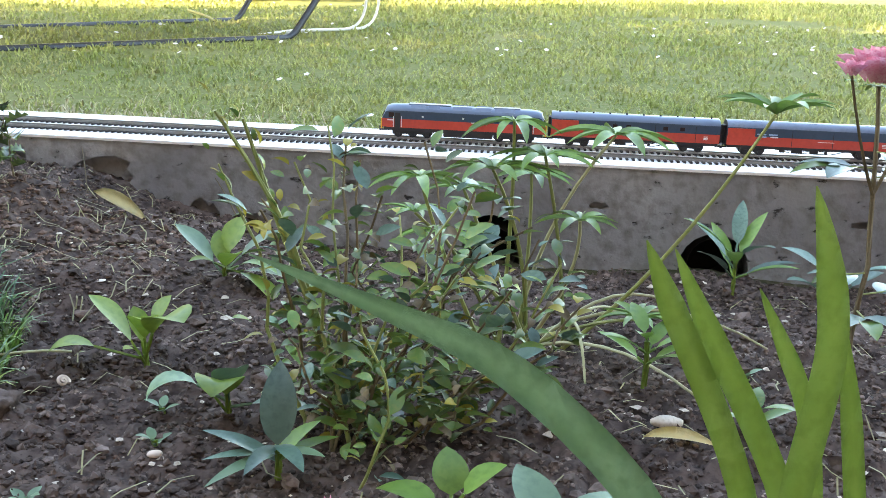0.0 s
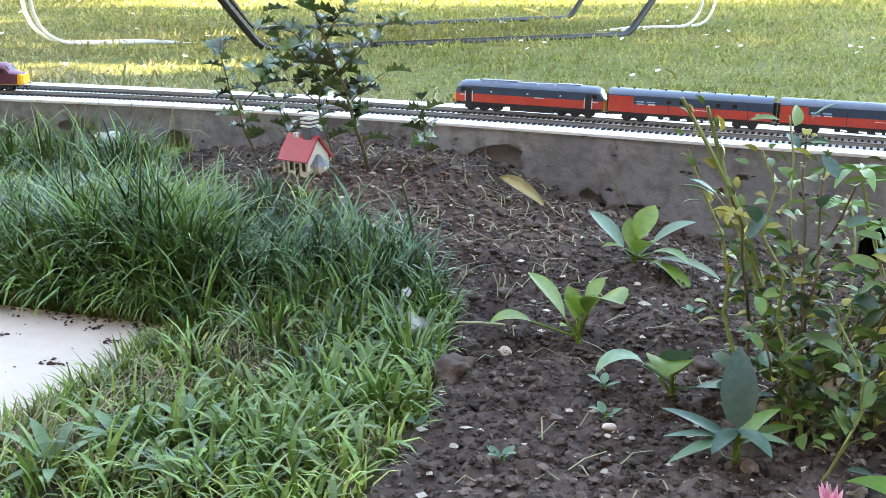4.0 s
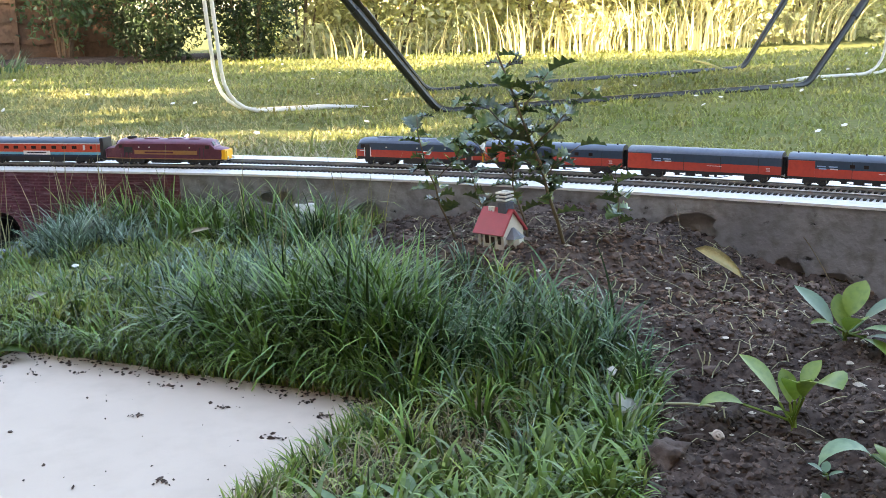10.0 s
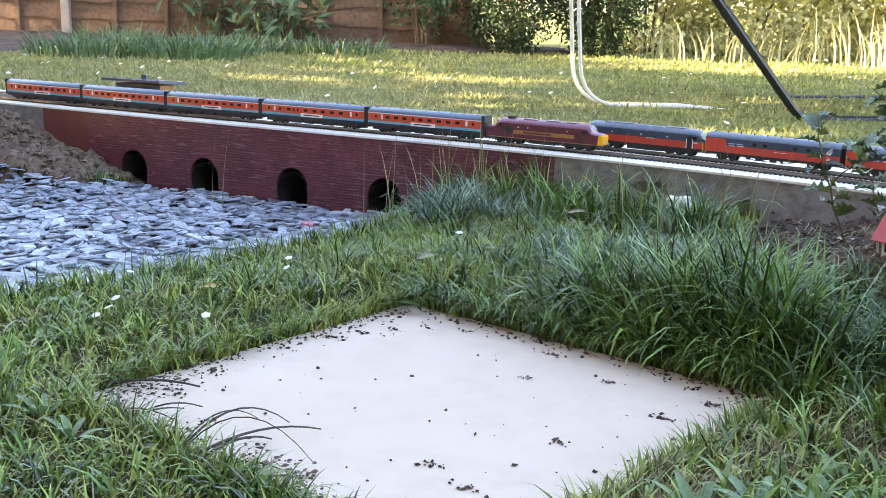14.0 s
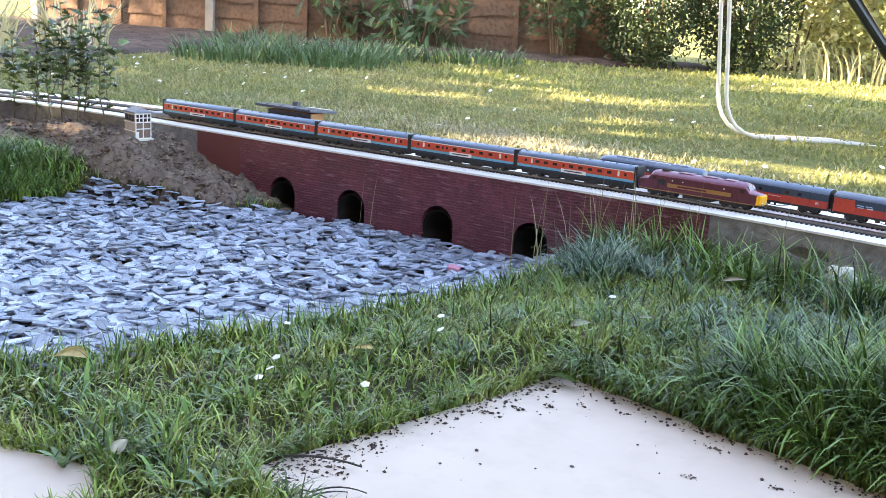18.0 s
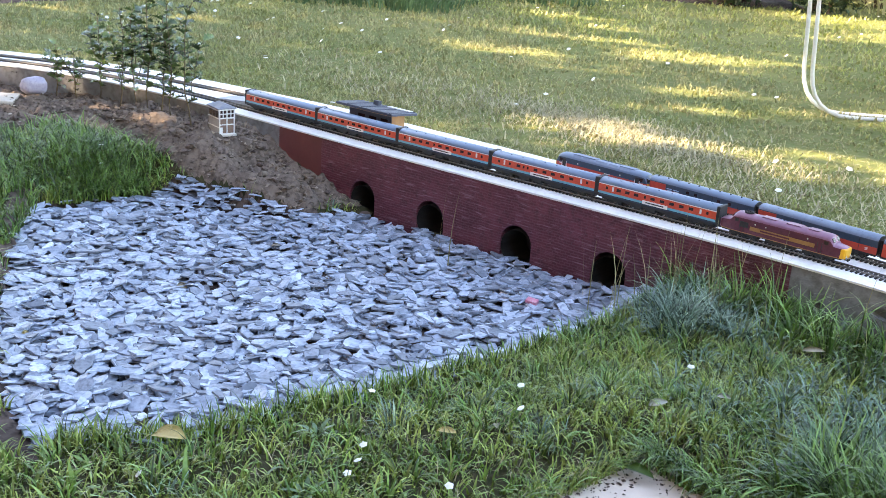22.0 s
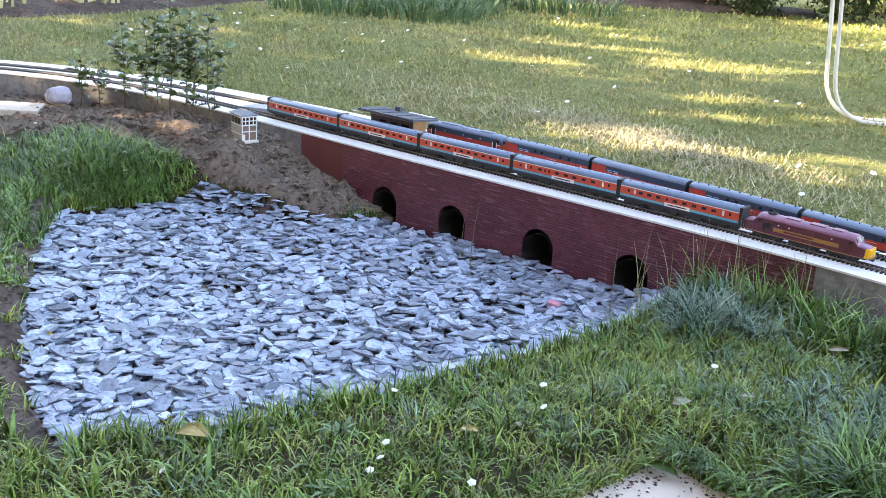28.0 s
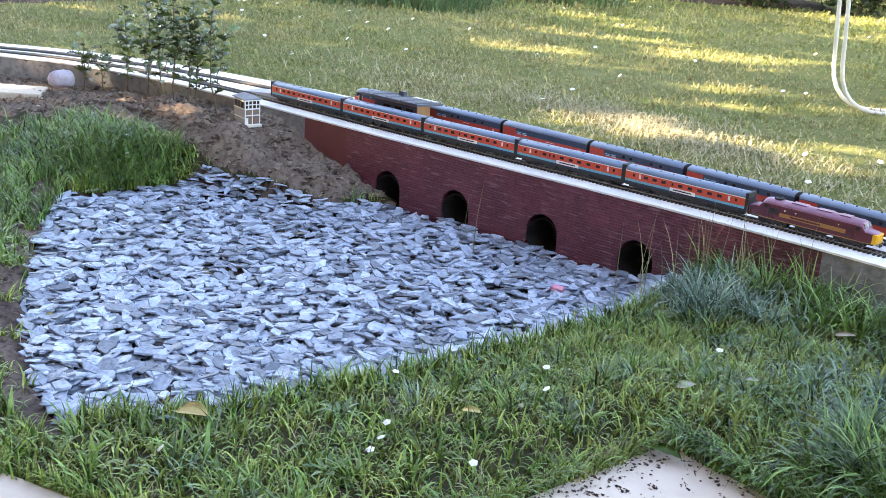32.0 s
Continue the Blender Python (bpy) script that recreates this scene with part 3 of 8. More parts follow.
def brick_paint():
    """Maroon paint over pressed courses of small bricks."""
    m = mat("maroon_brick_paint", (0.105, 0.019, 0.031), (0.168, 0.036, 0.053), 11, 0.42, 0.0, c3=(0.075, 0.014, 0.022))
    nt, N = m.node_tree, m.node_tree.nodes
    L, b = nt.links.new, N["Principled BSDF"]
    uv = N.new("ShaderNodeUVMap")
    uv.uv_map = "course"
    br = N.new("ShaderNodeTexBrick")
    br.inputs["Scale"].default_value = 1.0
    br.inputs["Brick Width"].default_value, br.inputs["Row Height"].default_value, br.inputs["Mortar Size"].default_value = 0.017, 0.0062, 0.0009
    br.inputs["Color1"].default_value, br.inputs["Color2"].default_value, br.inputs["Mortar"].default_value = (1, 1, 1, 1), (0.8, 0.8, 0.8, 1), (0.0, 0.0, 0.0, 1)
    wob = N.new("ShaderNodeTexNoise")
    wob.inputs["Scale"].default_value = 18.0
    mx = N.new("ShaderNodeMix")
    mx.data_type = "VECTOR"
    mx.inputs[0].default_value = 0.006
    L(uv.outputs[0], wob.inputs["Vector"])
    L(uv.outputs[0], mx.inputs[4])
    L(wob.outputs["Color"], mx.inputs[5])
    L(mx.outputs[1], br.inputs["Vector"])
    bp = N.new("ShaderNodeBump")
    bp.inputs["Strength"].default_value, bp.inputs["Distance"].default_value = 1.0, 0.0022
    L(br.outputs["Color"], bp.inputs["Height"])
    L(bp.outputs[0], b.inputs["Normal"])
    old = b.inputs["Base Color"].links[0].from_socket
    # worn pale lime showing along some courses
    streak, mp = N.new("ShaderNodeTexNoise"), N.new("ShaderNodeMapping")
    mp.inputs["Scale"].default_value = (22, 170, 1)
    L(mx.outputs[1], mp.inputs[0])
    L(mp.outputs[0], streak.inputs["Vector"])
    streak.inputs["Scale"].default_value, streak.inputs["Detail"].default_value = 1.0, 3.0
    rp = N.new("ShaderNodeValToRGB")
    rp.color_ramp.elements[0].position, rp.color_ramp.elements[1].position = 0.575, 0.68
    L(streak.outputs["Fac"], rp.inputs[0])
    mm = N.new("ShaderNodeMix")
    mm.data_type = "RGBA"
    L(rp.outputs[0], mm.inputs[0])
    L(old, mm.inputs[6])
    mm.inputs[7].default_value = (0.24, 0.12, 0.15, 1)
    joint = N.new("ShaderNodeMix")
    joint.data_type = "RGBA"
    fac = N.new("ShaderNodeMath")
    fac.operation = "MULTIPLY"
    fac.inputs[1].default_value = 0.2
    L(br.outputs["Fac"], fac.inputs[0])
    L(fac.outputs[0], joint.inputs[0])
    L(mm.outputs[2], joint.inputs[6])
    joint.inputs[7].default_value = (0.25, 0.135, 0.165, 1)
    L(joint.outputs[2], b.inputs["Base Color"])
    return m


M_MBRICK = brick_paint()


def hole_at(x, z):
    """A point of the wall's face and the way into it."""
    i = i_at_x(x)
    return Vector((*EDGE[i], z)), Vector((*NOR[i], 0)), Vector((*TAN[i], 0))


def arch(bm, x, z, w, h, depth, front=0.03, rough=0):
    """A solid with the shape of an arched opening, to be cut out of the wall."""
    p, n, t = hole_at(x, z)
    pts = [(-w / 2, -0.06), (w / 2, -0.06)] + [(w / 2 * math.cos(a), h - w / 2 + w / 2 * math.sin(a)) for a in np.linspace(0, math.pi, 11)]
    if rough:
        r = random.Random(rough)
        pts = [(w / 2 * r.uniform(0.7, 1.15) * math.cos(a), h / 2 + h / 2 * r.uniform(0.6, 1.2) * math.sin(a)) for a in np.linspace(0, 2 * math.pi, 14)[:-1]]
    rings = [[bm.verts.new(p + t * u + Vector((0, 0, v)) + n * d) for u, v in pts] for d in (-front, depth)]
    for k in range(len(pts)):
        j = (k + 1) % len(pts)
        bm.faces.new((rings[0][k], rings[0][j], rings[1][j], rings[1][k]))
    bm.faces.new(rings[0][::-1])
    bm.faces.new(rings[1])


def cut(ob, bm, inner=M_HOLESHADE):
    """Cuts a solid out of a mesh."""
    bmesh.ops.recalc_face_normals(bm, faces=bm.faces)
    tool = part("cutter", bm, inner)
    md = ob.modifiers.new("cut", "BOOLEAN")
    md.operation, md.solver, md.object = "DIFFERENCE", "EXACT", tool
    bpy.context.view_layer.update()
    me = bpy.data.meshes.new_from_object(ob.evaluated_get(bpy.context.evaluated_depsgraph_get()))
    ob.modifiers.clear()
    ob.data = me
    bpy.data.objects.remove(tool)


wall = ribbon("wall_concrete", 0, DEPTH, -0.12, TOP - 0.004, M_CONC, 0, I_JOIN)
bm = bmesh.new()
for hx, hz, w, h in ((0.085, 0.0, 0.085, 0.075), (0.40, -0.01, 0.10, 0.075)):
    arch(bm, hx, hz, w, h, 0.12)
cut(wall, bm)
bm = bmesh.new()
for hx, hz, w, h in ((-0.49, 0.08, 0.10, 0.05), (-0.345, 0.02, 0.05, 0.055), (-1.06, 0.065, 0.07, 0.05), (-1.235, 0.10, 0.08, 0.026), (-0.80, 0.10, 0.05, 0.02), (-0.93, 0.075, 0.04, 0.02), (-0.62, 0.115, 0.03, 0.016), (-0.27, 0.03, 0.05, 0.03), (-1.38, 0.08, 0.03, 0.022), (0.23, 0.09, 0.03, 0.014), (-0.12, 0.105, 0.022, 0.010), (0.6, 0.08, 0.03, 0.016)):
    arch(bm, hx, hz, w, h, 0.014 if w > 0.06 else 0.010, rough=int(50 - hx * 10))
cut(wall, bm, M_CONC)
tagged(wall, "grey cast concrete wall with rough drain holes under the railway", "wall", kind="structure")

wall_b = ribbon("wall_maroon", 0.0, DEPTH, -0.12, TOP - 0.004, M_MBRICK, I_JOIN, I_RED)
bm = bmesh.new()
ARCHES = (-1.815, -2.055, -2.295, -2.515)
for hx in ARCHES:
    arch(bm, hx, 0.0, 0.084, 0.073, 0.16)
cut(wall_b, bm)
wall_face_uv(wall_b, I_JOIN)
tagged(wall_b, "dark maroon painted wall pressed with small brick courses and arches", "wall", kind="structure")
wall_c = ribbon("wall_red", 0.0, DEPTH, -0.12, TOP - 0.004, M_RED, I_RED, I_REDEND)
tagged(wall_c, "smooth brick-red painted end of the wall", "wall", kind="structure")
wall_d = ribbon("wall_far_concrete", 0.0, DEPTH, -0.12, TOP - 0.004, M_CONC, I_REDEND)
tagged(wall_d, "grey concrete wall that curves round the far bed", "wall", kind="structure")

# near-black closed sleeves added inside each opening: their shade is in the colour
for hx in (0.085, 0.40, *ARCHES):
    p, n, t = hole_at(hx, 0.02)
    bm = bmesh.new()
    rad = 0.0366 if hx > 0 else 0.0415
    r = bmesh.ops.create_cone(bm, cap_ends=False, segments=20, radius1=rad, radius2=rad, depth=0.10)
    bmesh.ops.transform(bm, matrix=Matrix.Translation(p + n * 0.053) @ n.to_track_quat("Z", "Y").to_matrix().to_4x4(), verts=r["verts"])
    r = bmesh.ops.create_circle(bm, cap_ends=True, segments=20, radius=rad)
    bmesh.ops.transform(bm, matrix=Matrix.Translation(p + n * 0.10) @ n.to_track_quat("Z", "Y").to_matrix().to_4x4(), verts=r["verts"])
    q = part("hole_sleeve", bm, M_HOLESHADE, label="")
    tagged(q, "near-black closed sleeve added to darken an arched wall opening", "pipe", group="drain pipes in the wall")

top = ribbon("trim_wall_top", -0.002, DEPTH + 0.002, TOP - 0.004, TOP, M_WHITE)
tagged(top, "white painted coping that carries the two tracks", "coping", kind="structure")


# ---------------------------------------------------------------- tracks
def track(line_off, label):
    th = empty("model_railway_track")
    tagged(th, label, "railway track", group="tracks on the wall")
    ln = offset(line_off)
    s_of = np.concatenate([[0], np.cumsum(np.hypot(*np.diff(ln, axis=0).T))])
    g = np.arange(0.02, s_of[-1] - 0.02, 0.0092)
    c = np.stack([np.interp(g, s_of, ln[:, 0]), np.interp(g, s_of, ln[:, 1])], 1)
    t = np.stack([np.interp(g, s_of, TAN[:, 0]), np.interp(g, s_of, TAN[:, 1])], 1)
    n = np.stack([t[:, 1], -t[:, 0]], 1)
    V = []
    for z in (TOP, TOP + 0.0028):
        for a, b in ((-1, -1), (1, -1), (1, 1), (-1, 1)):
            V.append(np.c_[c + t * a * 0.0019 + n * b * 0.0155, np.full(len(g), z)])
    V = np.stack(V, 1).reshape(-1, 3)
    o = (np.arange(len(g)) * 8)[:, None]
    q = np.concatenate([o + np.array([f]) for f in ((4, 5, 6, 7), (0, 1, 5, 4), (1, 2, 6, 5), (2, 3, 7, 6), (3, 0, 4, 7))], 1).reshape(-1, 4)
    sl = arrays("sleeper_strip", V, q, np.zeros((0, 3), int), M_SLEEPER, th)
    tagged(sl, "closely spaced dark plastic sleepers", kind="stuff")
    for e in (-0.00825, 0.00825):
        ribbon("rail", line_off + e - 0.0007, line_off + e + 0.0007, TOP + 0.0028, TOP + 0.0058, M_RAIL, parent=th, label="bright nickel rail with a dark web")
    return th


track(np.full(len(EDGE), NEAR_OFF), "model railway track of dark sleepers and bright rails on white coping")
track(FAR_OFF, "second model railway track that swings out round the platform")


def slab(poly, z, name="paving_slab"):
    bm = bmesh.new()
    top = [bm.verts.new((x, y, z)) for x, y in poly]
    bot = [bm.verts.new((x, y, z - 0.05)) for x, y in poly]
    bm.faces.new(top[::-1])
    bm.faces.new(bot)
    for i in range(len(poly)):
        j = (i + 1) % len(poly)
        bm.faces.new((top[i], top[j], bot[j], bot[i]))
    bmesh.ops.recalc_face_normals(bm, faces=bm.faces)
    es = [e for e in bm.edges if all(v.co.z > z - 0.01 for v in e.verts)]
    bmesh.ops.bevel(bm, geom=es, offset=0.006, segments=2, affect="EDGES", profile=0.5)
    return part(name, bm, M_SLAB)


tagged(slab(SLAB, SLAB_Z), "pale cream concrete paving slab with scattered soil crumbs", "paving slab")
tagged(slab(SLAB_B, SLAB_Z - 0.004), "pale paving slab half grown over by grass", "paving slab")

# ---------------------------------------------------------------- trains
P = dict(
    roof=mat("roof_grey_blue", (0.10, 0.15, 0.225), (0.125, 0.18, 0.26), 30, 0.3, 0.0, c3=(0.11, 0.16, 0.235)),
    roof2=mat("roof_light_grey", (0.115, 0.155, 0.225), (0.145, 0.19, 0.26), 30, 0.36, 0.0),
    red=mat("train_red", (0.46, 0.048, 0.028), (0.51, 0.057, 0.032), 30, 0.35, 0.0),
    orange=mat("train_orange_red", (0.58, 0.065, 0.028), (0.62, 0.078, 0.032), 30, 0.35, 0.0),
    slate=mat("train_slate_blue", (0.026, 0.05, 0.08), (0.034, 0.06, 0.095), 30, 0.32, 0.0),
    teal=mat("train_teal", (0.09, 0.33, 0.43), (0.11, 0.36, 0.46), 30, 0.35, 0.0),
    navy=mat("train_navy", (0.006, 0.016, 0.038), (0.009, 0.021, 0.046), 30, 0.35, 0.0),
    white=mat("train_white", (0.75, 0.74, 0.71), (0.7, 0.69, 0.66), 40, 0.45, 0.0),
    black=mat("train_black", (0.012, 0.012, 0.013), (0.022, 0.02, 0.02), 60, 0.6, 0.1),
    glass=mat("train_glass", (0.035, 0.02, 0.018), (0.05, 0.03, 0.026), 40, 0.12, 0.0),
    maroon=mat("loco_maroon", (0.105, 0.026, 0.04), (0.13, 0.034, 0.05), 30, 0.26, 0.0),
    mroof=mat("loco_purple_roof", (0.21, 0.085, 0.14), (0.26, 0.115, 0.175), 30, 0.28, 0.0),
    gold=mat("loco_gold", (0.32, 0.14, 0.035), (0.36, 0.17, 0.05), 40, 0.4, 0.0),
    yellow=mat("warning_yellow", (0.85, 0.42, 0.015), (0.8, 0.38, 0.015), 40, 0.4, 0.0),
    chrome=mat("train_buffer_metal", (0.4, 0.4, 0.4), (0.3, 0.3, 0.3), 60, 0.35, 0.0, metal=0.8),
    blue=mat("logo_light_blue", (0.30, 0.45, 0.62), (0.34, 0.5, 0.66), 40, 0.4, 0.0),
    lamp=mat("lamp_lens", (0.8, 0.78, 0.7), (0.75, 0.73, 0.66), 40, 0.2, 0.0),
)


def loft(name, sections, zs, side_mats, roof_mat, parent, label="", arc=6, end_mat=None):
    """A body from cross-sections (x, half width, side height, top), painted in bands between the heights zs."""
    bm = bmesh.new()
    order = []
    rings = []
    for x, w, hs, ht in sections:
        ys = [w * (0.965 if z < zs[0] + 0.002 else 1.0) for z in zs]
        half = [(y, min(z, hs)) for y, z in zip(ys, zs)]
        half[-1] = (w * 0.985, hs)
        half += [(w * 0.985 * math.cos(a), hs + (ht - hs) * math.sin(a)) for a in np.linspace(0, math.pi / 2, arc)[1:]]
        full = half + [(-y, z) for y, z in half[-2::-1]]
        rings.append([bm.verts.new((x, y, z)) for y, z in full])
    n = len(rings[0])
    k_side = len(zs) - 1
    mats = [P[m] for m in side_mats] + [P[roof_mat], P[end_mat or side_mats[0]]]
    for a, b in zip(rings, rings[1:]):
        for k in range(n - 1):
            f = bm.faces.new((a[k], b[k], b[k + 1], a[k + 1]))
            seg = min(k, n - 2 - k)
            f.material_index = seg if seg < k_side else len(side_mats)
            f.smooth = True
        bm.faces.new((a[n - 1], b[n - 1], b[0], a[0]))
    for r in (rings[0], rings[-1]):
        bm.faces.new(r).material_index = len(mats) - 1
    bmesh.ops.recalc_face_normals(bm, faces=bm.faces)
    for e in bm.edges:
        if len(e.link_faces) == 2 and e.calc_face_angle(0) > 0.7:
            e.smooth = False
    ob = part(name, bm, mats[0], parent, label)
    for m in mats[1:]:
        ob.data.materials.append(m)
    return ob


def plate(name, x0, x1, y, z0, z1, m, parent, thick=0.0006, bev=0.0):
    """A thin panel on a side: y is the side's half width, its sign the side."""
    s = 1 if y > 0 else -1
    bm = bmesh.new()
    box(bm, x0, x1, min(y - s * 0.001, y + s * thick), max(y - s * 0.001, y + s * thick), z0, z1, bev)
    return part(name, bm, P[m], parent)


def bogie(x, parent, L=0.036, axles=2, r=0.0066):
    bm = bmesh.new()
    for s in (-1, 1):
        box(bm, x - L / 2, x + L / 2, s * 0.0128 - 0.0012, s * 0.0128 + 0.0012, 0.0058, 0.0132, 0.0006)
        for k in range(axles):
            ax = x + (k - (axles - 1) / 2) * L * (0.62 if axles == 2 else 0.36)
            box(bm, ax - 0.003, ax + 0.003, s * 0.0140 - 0.001, s * 0.0140 + 0.001, 0.0035, 0.0085, 0.0005)
            cyl(bm, (ax + 0.006, s * 0.0138, 0.0048), (ax + 0.006, s * 0.0138, 0.0085), 0.0012, n=6)
    box(bm, x - 0.005, x + 0.005, -0.012, 0.012, 0.006, 0.0118)
    b = part("bogie", bm, P["black"], parent)
    for k in range(axles):
        ax = x + (k - (axles - 1) / 2) * L * (0.62 if axles == 2 else 0.36)
        bm = bmesh.new()
        for s in (-1, 1):
            cyl(bm, (ax, s * 0.0068, r + 0.0), (ax, s * 0.0098, r + 0.0), r, n=16)
            cyl(bm, (ax, s * 0.0096, r), (ax, s * 0.0104, r), r * 0.62, n=12)
        cyl(bm, (ax, -0.008, r), (ax, 0.008, r), 0.0012, n=6)
        part("wheelset", bm, P["black"], b)
    return b


def couplers(L, parent):
    for s in (-1, 1):
        bm = bmesh.new()
        x = s * (L / 2)
        for y in (-0.0115, 0.0115):
            cyl(bm, (x - s * 0.002, y, 0.0145), (x + s * 0.0035, y, 0.0145), 0.0009, n=8)
            cyl(bm, (x + s * 0.0035, y, 0.0145), (x + s * 0.0042, y, 0.0145), 0.0026, n=12)
        part("buffers", bm, P["chrome" if s < 0 else "black"], parent)
        bm = bmesh.new()
        box(bm, x - 0.004, x + 0.004, -0.003, 0.003, 0.0085, 0.0105, 0.0005)
        box(bm, x + s * 0.004 - 0.001, x + s * 0.004 + 0.001, -0.006, 0.006, 0.0078, 0.0112, 0.0004)
        part("coupling", bm, P["black"], parent)


def coach(kind):
    L, w = 0.2735, 0.0182
    th = empty("model_coach")
    zs = [0.0150, 0.0165, 0.0190, 0.0240, 0.0395, 0.0412, 0.0425]
    loft("body", [(-L / 2, w * 0.97, 0.0425, 0.0505), (-L / 2 + 0.002, w, 0.0425, 0.0515), (L / 2 - 0.002, w, 0.0425, 0.0515), (L / 2, w * 0.97, 0.0425, 0.0505)],
         zs, ["navy", "navy", "teal", "orange", "white", "roof"], "roof", th, "red-orange and teal coach side under a blue-grey roof", end_mat="black")
    for s in (-1, 1):
        bm = bmesh.new()
        box(bm, s * (L / 2 + 0.003) - 0.0035, s * (L / 2 + 0.003) + 0.0035, -0.0172, 0.0172, 0.012, 0.0512, 0.001)
        part("gangway", bm, P["black"], th, "black corridor connection")
        bays = [(-0.116, 0.005), (-0.087, 0.010), (-0.066, 0.010), (-0.045, 0.010), (-0.024, 0.004), (-0.006, 0.010), (0.016, 0.010), (0.038, 0.010), (0.060, 0.010), (0.082, 0.010), (0.118, 0.005)]
        if kind:
            bays = [(-0.116, 0.005), (-0.086, 0.005), (-0.062, 0.010), (-0.048, 0.004), (-0.037, 0.004), (-0.016, 0.010), (0.008, 0.010), (0.030, 0.010), (0.054, 0.010), (0.078, 0.010), (0.118, 0.005)]
        for x, ww in bays:
            plate("window_pane", -s * x - ww / 2, -s * x + ww / 2, s * (w + 0.0001), 0.0300, 0.0358, "glass", th, 0.0004, 0.0)
        for x in (-0.101, 0.103):
            plate("door_window", -s * x - 0.0022, -s * x + 0.0022, s * (w + 0.0001), 0.0278, 0.0375, "white", th, 0.0003)
        nb = plate("name_board", -0.029, 0.029, s * (w + 0.0002), 0.0188, 0.0264, "white", th, 0.0005)
        nb["label"] = "white name board with a dark bar of lettering"
        plate("lettering_bar", -0.021, 0.021, s * (w + 0.0008), 0.0215, 0.0238, "black", nb, 0.0002)
    for k in range(9):
        x = -L / 2 + L * (k + 0.5) / 9
        bm = bmesh.new()
        box(bm, x - 0.002, x + 0.002, 0.0045, 0.0068, 0.0495, 0.0521, 0.0003)
        part("roof_vent", bm, P["roof"], th)
    bm = bmesh.new()
    box(bm, -L / 2 + 0.002, L / 2 - 0.002, -0.0170, 0.0170, 0.0105, 0.0154)
    for x, l in ((-0.04, 0.03), (0.01, 0.022), (0.045, 0.026)):
        for y in (-0.013, 0.013):
            box(bm, x - l / 2, x + l / 2, y - 0.003, y + 0.003, 0.0040, 0.0112, 0.0006)
    box(bm, -L / 2 + 0.004, L / 2 - 0.004, -0.005, 0.005, 0.004, 0.0125)
    part("underframe", bm, P["black"], th)
    bogie(-L * 0.35, th)
    bogie(L * 0.35, th)
    couplers(L, th)
    return th


